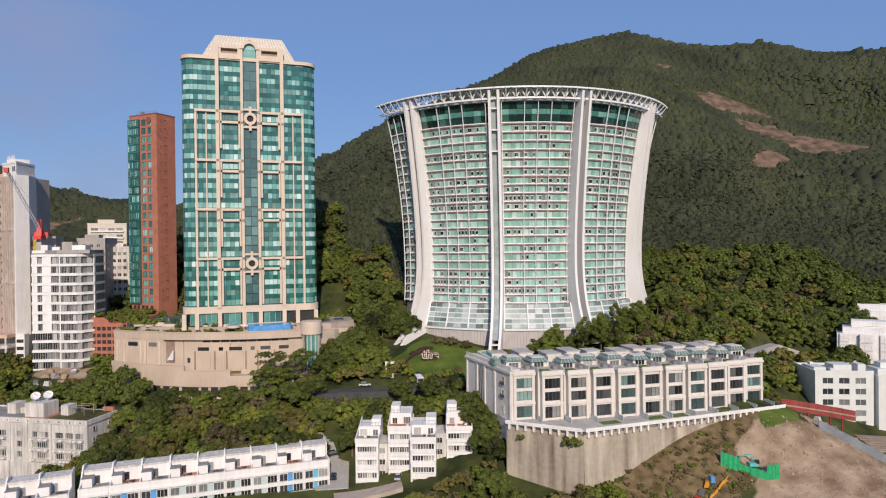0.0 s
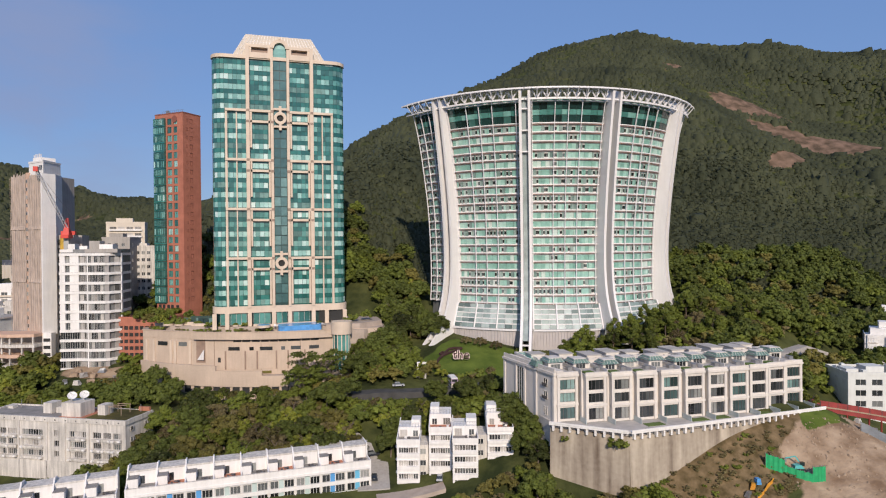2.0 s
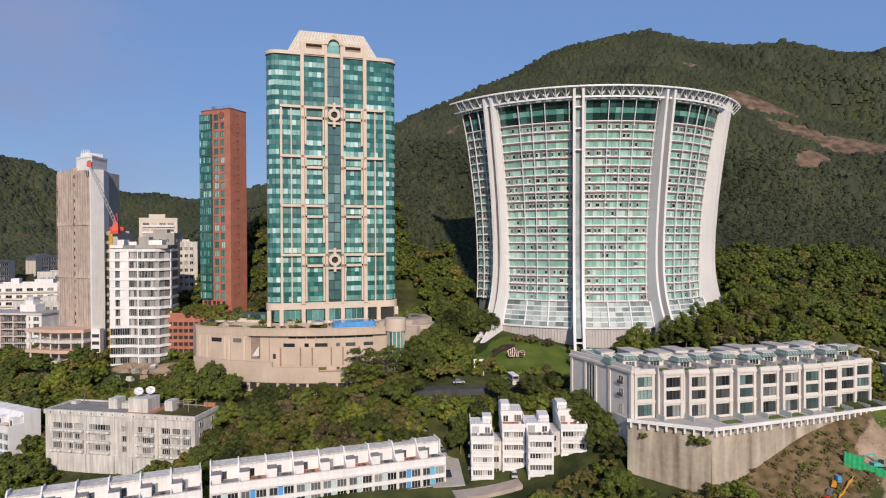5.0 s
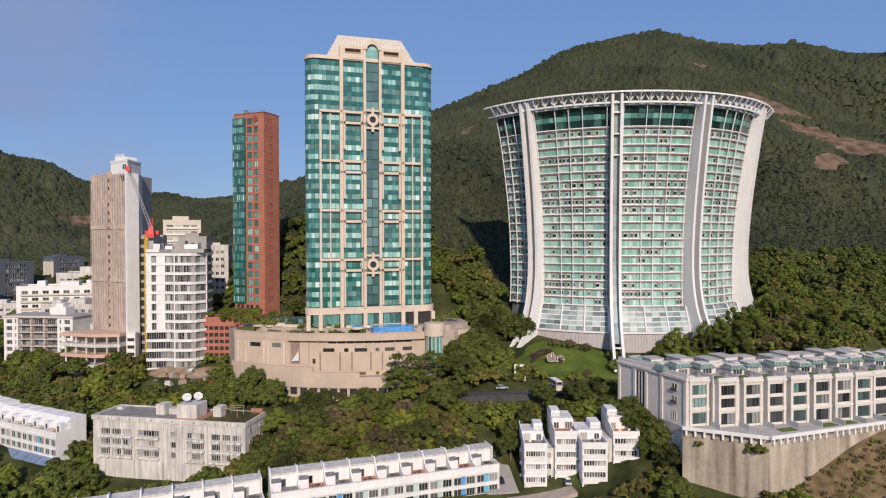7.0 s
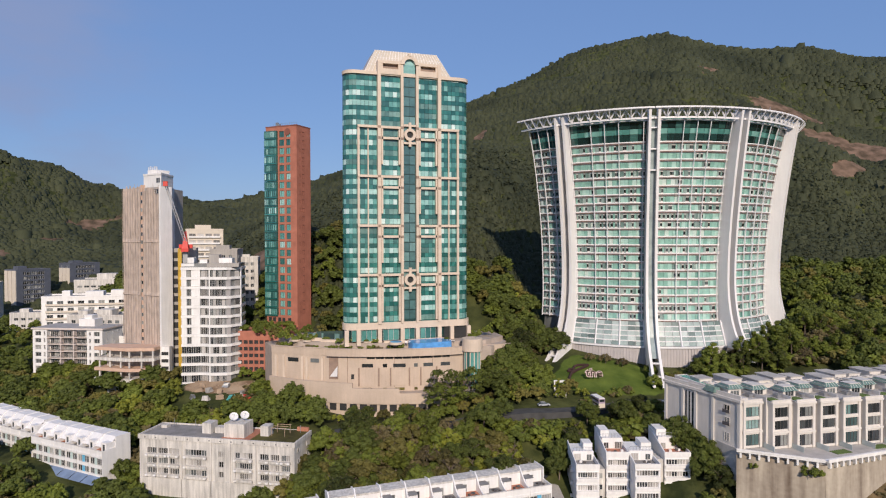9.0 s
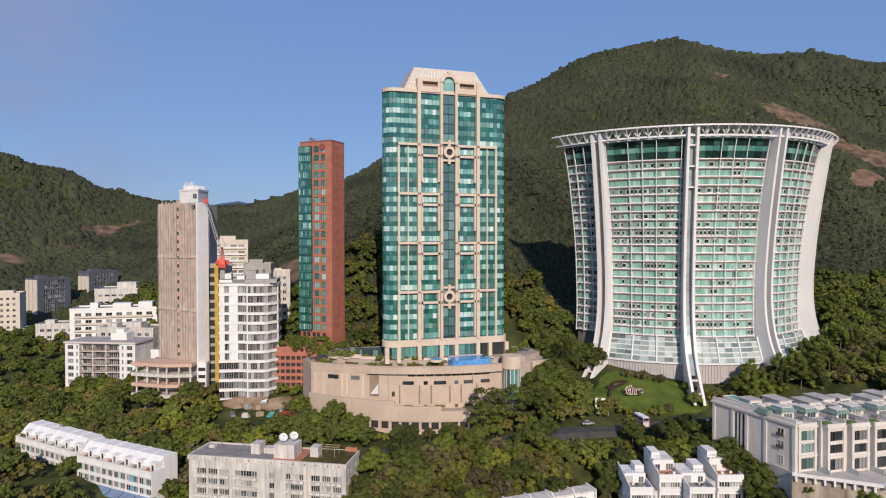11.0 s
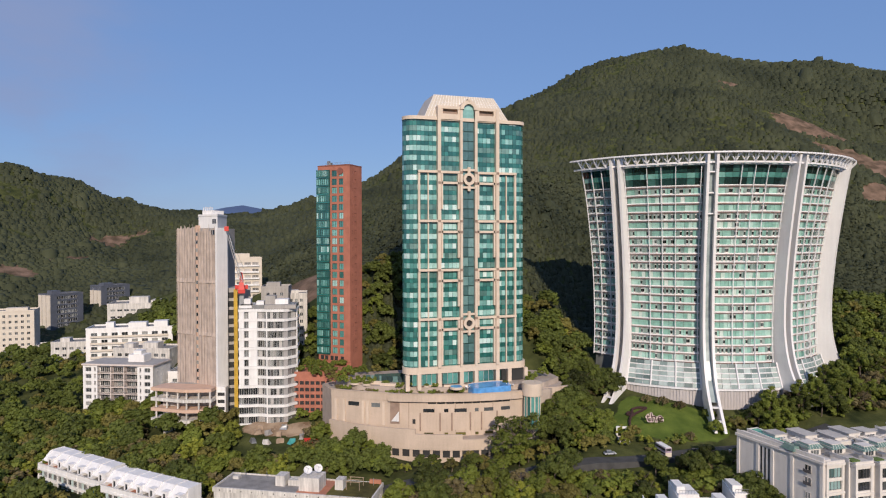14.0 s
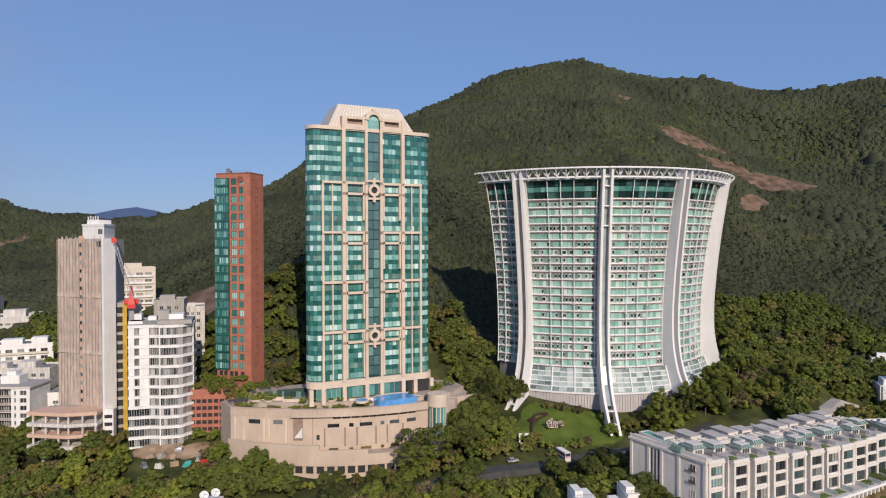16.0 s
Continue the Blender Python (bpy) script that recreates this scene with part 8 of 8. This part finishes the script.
def plant(key, x, y, scale=1.0, z=None, turn=0.0, squash=1.0, far=False):
    global SINGLES
    proto, used = KINDS[key]
    zz = (ground_at(x, y) if z is None else z) - 0.2
    m_ = pose(x, y, zz, 0, 0, turn) @ Matrix.Diagonal((scale * 1.14, scale * 1.14, scale * squash, 1))
    if used and (SINGLES <= 0 or far or key in ("bush", "drybush")):
        BATCH.append((key, m_))
        return
    SINGLES -= 1
    if not used:
        proto.matrix_basis = m_
        KINDS[key][1] = True
    else:
        made = copy_thing(proto, Matrix.Identity(4))
        made.matrix_basis = m_


# footprints kept free of trees: x, y, turn, length, depth of each block, with a margin
KEEP_NEAR = [(-92.2, 232, -28, 51, 12.5), (-41, 171, 2.3, 61, 10), (-83, 165.6, 6, 40, 10), (-135.7, 254.5, -44, 36, 19), (-162.8, 285.4, -47, 37, 19), (25.6, 172.8, -18, 6.3, 13), (34.6, 172, -18, 6.3, 14), (39.3, 165.2, -18, 6.9, 14), (46, 168, -18, 12, 14), (64, 140, 0, 80, 42), (-85.2, 290.3, -10, 23, 13), (-121, 305, -18, 33, 16), (-64, 289, -20, 21, 18)]
KEEP_WEST = [(-51, 308, -40.8, 16.4, 10.1), (-110, 319, -46.8, 25, 14), (-153.5, 357.5, -24, 35, 15), (-163.5, 401, -3, 43, 16), (-147, 382, -22, 30, 14), (-190, 440, -8, 26, 14), (-118, 352, -16, 13, 14), (-177, 531, -3, 48, 26), (-214, 536, 20, 21, 14), (-189, 572, 18, 22, 14), (-236, 481, 4, 26, 16), (-208, 478, 12, 22, 12), (-84, 262, 0, 26, 22), (-66, 338, 0, 32, 62)]
KEEP_REST = [(-205, 486, -3, 90, 40), (-75.5, 320, -10, 12, 14), (-64.5, 327, -5, 10, 16), (-91, 420, 2, 22, 14), (226, 198, -48, 34, 14), (247, 224, -48, 30, 14), (182, 168, -22, 22, 15), (200, 159, -22, 22, 18), (220, 149, -22, 26, 18)]
KEEP = KEEP_NEAR + KEEP_WEST + KEEP_REST


def free(x, y, margin=2.0):
    for kx, ky, turn, l, d in KEEP:
        c, s = math.cos(radians(turn)), math.sin(radians(turn))
        u, v = (x - kx) * c + (y - ky) * s, -(x - kx) * s + (y - ky) * c
        if -margin < u < l + margin and -margin < v < d + margin:
            return False
    if -53 - margin < x < 25 + margin and y > LOWER[1] - math.sqrt(max(0, LOWER[2] ** 2 - (x - LOWER[0]) ** 2)) - margin - 0.5 and y < 292:
        return False
    if -55 < x < 42 and (244 if x > 24 else 255) < y < 292:
        return False
    ang, rad = math.degrees(math.atan2(x - LX, LY - y)), math.hypot(x - LX, y - LY)
    if -74 < ang < 48 and 40 < rad < 69.5 + margin:
        return False
    if float(within(np.array(x), np.array(y), LAWN, 0.2)) > 0.1 or float(within(np.array(x), np.array(y), SITE, 0.2)) > 0.1:
        return False
    if math.hypot(x - 53.5, y - 240.5) < 9.5:
        return False
    # the road and lanes
    for ax, ay, cx, cy, half in ((-75, 246, -40, 225, 4.5), (-40, 225, -20, 216.5, 4.5), (-20, 216.5, 26, 210.5, 4.0), (26, 209, 50, 205, 6.5), (50, 205, 78, 201, 6.5), (78, 203, 92, 201, 4.8), (92, 201, 120, 199, 4.5), (20, 170, 22, 192, 5.2), (20, 168, 38, 166, 3.4), (150, 178, 180, 195, 3.5), (180, 195, 225, 197, 3.5), (40, 212, 46, 226, 2.5)):
        vx, vy = cx - ax, cy - ay
        u = max(0, min(1, ((x - ax) * vx + (y - ay) * vy) / (vx * vx + vy * vy)))
        if math.hypot(x - ax - u * vx, y - ay - u * vy) < half:
            return False
    return True


rt = random.Random(101)
planted = []


def wood(x0, x1, y0, y1, n, gap, mix, lo=0.8, hi=1.2, margin=1.5, far=False):
    """Plants up to n trees in a rectangle, no two nearer than gap."""
    for _ in range(n * 12):
        if n <= 0:
            return
        x, y = rt.uniform(x0, x1), rt.uniform(y0, y1)
        if not free(x, y, margin) or any((x - a) ** 2 + (y - b) ** 2 < gap * gap for a, b in planted):
            continue
        planted.append((x, y))
        plant(rt.choice(mix), x, y, rt.uniform(lo, hi), turn=rt.uniform(0, 360), squash=rt.uniform(0.85, 1.1), far=far)
        n -= 1


MIX = ["broad", "broad2", "olive", "deep", "broad2", "yellow", "yellow", "olive", "brown", "deep"]
# by name: trees that stand out
for x, y, k, s_ in ((27.5, 240.5, "broad2", 1.35), (33, 239.5, "broad", 1.3), (38, 241.5, "deep", 1.25), (43, 243.5, "broad2", 1.2), (30, 235, "olive", 1.1)):
    plant(k, x, y, s_)
    planted.append((x, y))
plant("spread", 10.5, 228.0, 1.45, z=8.5)
plant("spread", 5.5, 226.0, 1.0, z=8.5, turn=80)
for x, y, k, s in ((86, 222, "broad2", 0.55), (82, 214, "broad2", 0.6), (74, 233.5, "brown", 0.6), (79, 229.5, "brown", 0.55), (69.5, 237.5, "brown", 0.5), (70, 212.5, "brown", 0.42), (92, 214, "olive", 0.7)):
    plant(k, x, y, s)
    planted.append((x, y))
plant("yellow", 145.2, 148.2, 0.62, z=12.5)
# trees and scrub at the foot of the retaining wall, and a bush growing out of it
for x, y, k, s_ in ((60, 141, "broad2", 0.85), (64.5, 137, "olive", 0.8), (69, 133.5, "broad2", 0.7), (56.5, 146.5, "deep", 0.8), (73, 130, "yellow", 0.55), (63, 131, "brown", 0.7), (68, 128, "olive", 0.7), (58.5, 135, "broad", 0.75), (77.5, 128, "olive", 0.45)):
    plant(k, x, y, s_, turn=40 * x)
    planted.append((x, y))
for x, y, s_ in ((75.6, 141.6, 0.75), (77.0, 140.4, 0.55), (66.0, 150.2, 0.4)):
    plant("bush", x, y, s_, z=9.6)
wood(-46, 24, 183, 214, 105, 4.0, MIX, 0.7, 1.1)
wood(-44, 22, 213, 232, 30, 3.4, ["broad", "broad2", "olive", "yellow"], 0.42, 0.62)
wood(24, 62, 226, 264, 52, 3.6, ["broad", "broad2", "deep", "broad2"], 0.7, 1.05)
wood(20, 66, 184, 204, 26, 4.4, ["broad", "broad2", "deep", "brown", "yellow"], 0.6, 0.9)
wood(60.5, 63.6, 158, 182, 12, 2.4, ["deep", "broad", "olive"], 0.75, 1.0, -2.0)
wood(98, 185, 201, 217, 52, 3.4, ["tall", "tall", "broad2", "tall", "brown"], 0.7, 1.0, 0.5)
wood(66, 100, 182, 201, 20, 4.0, ["broad", "broad2", "olive"], 0.5, 0.8, 1.0)
wood(146, 232, 172, 222, 60, 4.8, ["broad", "deep", "broad2", "olive"], 0.75, 1.1, far=True)
wood(148, 200, 214, 280, 80, 4.0, ["broad", "deep", "broad2", "olive"], 0.6, 0.95, far=True)
wood(180, 300, 205, 275, 90, 5.5, ["broad", "deep", "broad2", "olive", "deep"], 0.8, 1.2, far=True)
wood(27, 60, 142, 153, 26, 2.8, ["olive", "broad2", "yellow", "bush", "bush"], 0.36, 0.55, 0.3)
wood(20, 84, 108, 146, 50, 3.6, ["olive", "brown", "bush", "drybush", "broad2", "yellow"], 0.6, 0.9, 0.5)
wood(80, 130, 110, 140.5, 290, 0.9, ["drybush", "drybush", "drybush", "drybush", "bush"], 0.22, 0.46, 0.2)
wood(76, 92, 124, 139, 14, 2.4, ["olive", "broad2", "brown"], 0.55, 0.85, 0.2)
wood(24, 52, 213.5, 232, 26, 3.0, ["broad2", "broad", "yellow", "olive"], 0.45, 0.75, 0.2)
wood(27, 62, 140, 156, 46, 2.2, ["olive", "broad2", "bush", "brown", "drybush"], 0.34, 0.58, 0.2)
wood(56, 80, 122, 143, 30, 2.6, ["olive", "broad2", "brown", "bush"], 0.5, 0.8, 0.2)
wood(-46, 20, 140, 160, 22, 4.5, ["broad2", "olive", "broad"], 0.6, 0.8)
wood(-110, -42, 178, 212, 38, 4.6, ["broad2", "broad", "yellow", "deep", "palm"], 0.65, 0.95)
wood(-50, -36, 200, 224, 12, 3.8, ["yellow", "broad2", "olive"], 0.6, 0.9)
wood(-130, -92, 216, 262, 40, 4.5, ["broad", "deep", "brown", "broad2"], 0.6, 0.95)
wood(-180, -120, 215, 262, 46, 4.6, ["broad2", "olive", "brown", "palm", "broad"], 0.6, 0.9, far=True)
wood(-134, -52, 250, 296, 74, 4.3, MIX + ["olive", "palm"], 0.65, 1.05)
wood(-240, -112, 262, 356, 330, 3.6, MIX + ["olive", "brown"], 0.75, 1.15, far=True)
wood(-260, -160, 352, 470, 150, 5.0, ["broad", "broad2", "deep", "olive"], 0.6, 0.9, far=True)
wood(-60, -36, 222, 262, 22, 4.0, ["broad2", "deep", "broad"], 0.6, 0.85, 0.8)
wood(20, 62, 258, 310, 40, 4.6, ["broad2", "deep", "broad", "olive"], 0.75, 1.1, 0.5, far=True)
wood(36, 62, 240, 290, 36, 3.4, ["broad2", "deep", "broad", "olive", "yellow"], 0.75, 1.05, 0.2, far=True)
wood(-60, 45, 292, 345, 150, 3.8, ["broad", "deep", "broad2", "olive"], 0.6, 0.95, 0.6, far=True)
wood(-140, -90, 380, 520, 50, 7.0, ["broad", "deep", "broad2"], 1.0, 1.4, far=True)
# planting on the tower terrace and beside it
for x, y, k, s in ((-47, 268, "broad2", 0.45), (-44, 270, "yellow", 0.45), (-50, 271, "olive", 0.5), (-40, 268, "bush", 0.9), (-36, 266, "bush", 0.8), (-29, 261, "palm", 0.6), (-22, 256, "bush", 0.7), (-27, 256, "bush", 0.6), (16, 250, "palm", 0.55), (21, 241, "bush", 0.6), (27, 254, "bush", 0.9), (33, 256, "broad2", 0.5), (24, 250, "bush", 0.7), (-14, 252.5, "bush", 0.5)):
    plant(k, x, y, s, z=DECK + 0.1)
for i in range(46):
    x = rt.uniform(-50, 16)
    y = UPPER[1] - math.sqrt((UPPER[2] - rt.uniform(1.6, 3.6)) ** 2 - (x - UPPER[0]) ** 2)
    if rt.random() < (0.95 if x < -14 else 0.45):
        plant(rt.choice(("bush", "bush", "drybush")), x, y, rt.uniform(0.25, 0.6), z=28.6, turn=rt.uniform(0, 360))
for i in range(16):
    p = pose(-64.0, 289.0, 0, 0, 0, -20) @ Vector((rt.uniform(2, 20), rt.uniform(2, 16), 0))
    plant("bush", p.x, p.y, rt.uniform(0.5, 0.9), z=31.9, turn=rt.uniform(0, 360))
for x, y, k, s in ((-46, 276, "yellow", 0.6), (-43, 279, "broad2", 0.6), (-50, 280, "olive", 0.55), (-55, 284, "broad2", 0.5), (-36, 283, "broad2", 0.5), (-30, 285, "olive", 0.5)):
    plant(k, x, y, s, z=DECK)
for i in range(26):
    plant("bush", 98 + rt.uniform(-12, 40), rt.uniform(216, 220), rt.uniform(0.6, 1.0))
for i in range(16):
    plant(rt.choice(["bush", "drybush"]), rt.uniform(44, 70), rt.uniform(209.5, 213), rt.uniform(0.45, 0.7))

# undergrowth under the trees
for x0, x1, y0, y1, n in ((-46, 24, 181, 214, 110), (-134, -50, 180, 300, 150), (20, 66, 184, 206, 60), (20, 86, 108, 150, 120), (22, 56, 222, 262, 60), (98, 190, 200, 218, 90), (146, 232, 172, 222, 90), (-230, -120, 215, 350, 110)):
    for _ in range(n):
        x, y = rt.uniform(x0, x1), rt.uniform(y0, y1)
        if free(x, y, 1.0):
            plant(rt.choice(("bush", "bush", "drybush")), x, y, rt.uniform(0.9, 1.7), turn=rt.uniform(0, 360), squash=0.9)

# the trees further off, and the undergrowth, joined into one body of foliage
MATS = []
LV, LF, LM = [], [], []
total = 0
for n_, (key, m_) in enumerate(BATCH):
    crown = [c for c in KINDS[key][0].children if c.name.startswith(("crown", "frond"))]
    if key == "palm":
        continue
    me0 = crown[0].data
    near = key in ("bush", "drybush")
    co = np.empty(len(me0.vertices) * 3)
    me0.vertices.foreach_get("co", co)
    co = co.reshape(-1, 3)
    nq = CROWN_QUADS[key]
    pick = np.arange(0, nq, 5 if near else 6)
    q = co[:nq * 3].reshape(nq, 3, 3)[pick]
    mid = q.mean(1, keepdims=True)
    q = mid + (q - mid) * (1.85 if near else 2.0)
    A = np.array(m_)
    q = q.reshape(-1, 3) @ A[:3, :3].T + A[:3, 3]
    core = co[nq * 3:] @ A[:3, :3].T + A[:3, 3]
    LV.append(q)
    LF += (np.arange(len(q)).reshape(-1, 3) + total).tolist()
    total += len(q)
    LV.append(core)
    polys = np.empty(len(me0.loops), np.int64)
    me0.loops.foreach_get("vertex_index", polys)
    polys = (polys[nq * 3:].reshape(-1, 3) - nq * 3 + total).tolist()
    LF += polys
    total += len(core)
    mat0 = me0.materials[0]
    if mat0 not in MATS:
        MATS.append(mat0)
    LM += [MATS.index(mat0)] * (len(q) // 3 + len(polys))
me = bpy.data.meshes.new("woods")
me.from_pydata(np.concatenate(LV).tolist(), [], LF)
for mat0 in MATS:
    me.materials.append(mat0)
me.polygons.foreach_set("material_index", LM)
tagged(new("woods", me), "dense green trees and undergrowth between the buildings", "woods", kind="stuff")

# ---- woods on the hillsides: one sheet of small clumps ----
rng = np.random.default_rng(4)


def hill_points(n, x0, x1, y0, y1):
    p = np.stack([rng.uniform(x0, x1, n), rng.uniform(y0, y1, n)], 1)
    return p


pts = np.concatenate([hill_points(26000, -60, 330, 292, 460), hill_points(52000, -420, 820, 420, 760), hill_points(17000, 180, 620, 225, 430), hill_points(16000, -420, -20, 480, 1010)])
pts = np.concatenate([pts, hill_points(19000, -300, 850, 600, 1010)])
ang = np.degrees(np.arctan2(pts[:, 0] - LX, LY - pts[:, 1]))
rad = np.hypot(pts[:, 0] - LX, pts[:, 1] - LY)
ok = ~((np.abs(ang + 13) < 61) & (rad < 72)) & (rad > 34) | (pts[:, 1] > 340)
ok &= within(pts[:, 0], pts[:, 1], SCARS, 0.25) < 0.62
ok &= ~((pts[:, 1] < 298) & (pts[:, 0] < 45))
pts = pts[ok]
# nothing is planted on slopes that lie wholly behind a crest
seen = np.ones(len(pts), bool)
eye = np.array([-45.0, 14.0, 88.0])
tops = ground(pts[:, 0], pts[:, 1]) + 6.0
for u in np.linspace(0.35, 0.97, 16):
    px, py = eye[0] + (pts[:, 0] - eye[0]) * u, eye[1] + (pts[:, 1] - eye[1]) * u
    seen &= ground(px, py) < eye[2] + (tops - eye[2]) * u + 1.0
pts = pts[seen]
pts = pts[[i for i, (x, y) in enumerate(pts) if y > 640 or free(x, y, 2.0)]]
hz = ground(pts[:, 0], pts[:, 1])
lump = np.array([noise.noise(Vector((x * 0.011, y * 0.011, 3))) for x, y in pts])
dist = np.hypot(pts[:, 0], pts[:, 1])
R = (1.0 + dist * 0.0016) * rng.lognormal(0.0, 0.38, len(pts)) * (1 + 0.45 * lump)
tall = rng.uniform(0.4, 0.95, len(pts))
# each tree a small uneven dome: a top, two rings and ragged skirts
n_t, RING = len(pts), 6
turn_ = rng.uniform(0, 2 * math.pi, n_t)
shape = [(0.15, 0.92)] + [(0.66, 0.86)] * RING + [(1.08, 0.1)] * RING
V = np.empty((n_t, len(shape), 3), np.float32)
for i, (out_, up_) in enumerate(shape):
    a_ = turn_ + 2 * math.pi * ((i - 1) % RING + (0.5 if i > RING else 0.0)) / RING + rng.uniform(-0.3, 0.3, n_t)
    k_ = R * out_ * rng.uniform(0.72, 1.25, n_t)
    V[:, i, 0], V[:, i, 1] = pts[:, 0] + np.cos(a_) * k_, pts[:, 1] + np.sin(a_) * k_
    V[:, i, 2] = hz + R * tall * up_ * rng.uniform(0.72, 1.22, n_t) - (0.9 * R if i > RING else 0.0)
tri = []
for i in range(RING):
    j_ = (i + 1) % RING
    tri += [(0, 1 + i, 1 + j_), (1 + i, 1 + RING + i, 1 + j_), (1 + j_, 1 + RING + i, 1 + RING + j_)]
F = (np.array(tri)[None] + (np.arange(n_t) * len(shape))[:, None, None]).reshape(-1).astype(np.int32)
V = V.reshape(-1, 3)
# loose sprays of leaves standing out of the nearer domes
near_ = np.where(dist < 520)[0]
K = 7
d = rng.normal(size=(len(near_), K, 3))
d /= np.linalg.norm(d, axis=2)[..., None]
d[..., 2] = np.abs(d[..., 2])
rn = R[near_][:, None, None]
c = np.stack([pts[near_, 0], pts[near_, 1], hz[near_]], 1)[:, None, :] + d * rn * np.array([1.0, 1.0, 1.05])
nrm = d + rng.normal(scale=0.3, size=d.shape)
nrm /= np.linalg.norm(nrm, axis=2)[..., None]
u = np.cross(nrm, rng.normal(size=d.shape))
u /= np.linalg.norm(u, axis=2)[..., None]
w = np.cross(nrm, u)
s = rn * rng.uniform(0.16, 0.34, d.shape[:2])[..., None]
V2 = np.stack([c - u * s - w * s * 0.7, c + u * s - w * s * 0.6 - nrm * s * 0.3, c + w * s * 1.1], 2).reshape(-1, 3).astype(np.float32)
F = np.concatenate([F, np.arange(len(V2), dtype=np.int32) + len(V)])
V = np.concatenate([V, V2])
me = bpy.data.meshes.new("hillside_woods")
nv = len(V)
me.vertices.add(nv)
me.vertices.foreach_set("co", V.reshape(-1))
me.loops.add(len(F))
me.loops.foreach_set("vertex_index", F)
me.polygons.add(len(F) // 3)
me.polygons.foreach_set("loop_start", np.arange(0, len(F), 3, dtype=np.int32))
me.polygons.foreach_set("use_smooth", np.ones(len(F) // 3, bool))
me.update()
me.validate()
me.materials.append(M_WOODS)
tagged(new("hillside_woods", me), "dense subtropical woods covering the hillsides", "woods", kind="stuff")
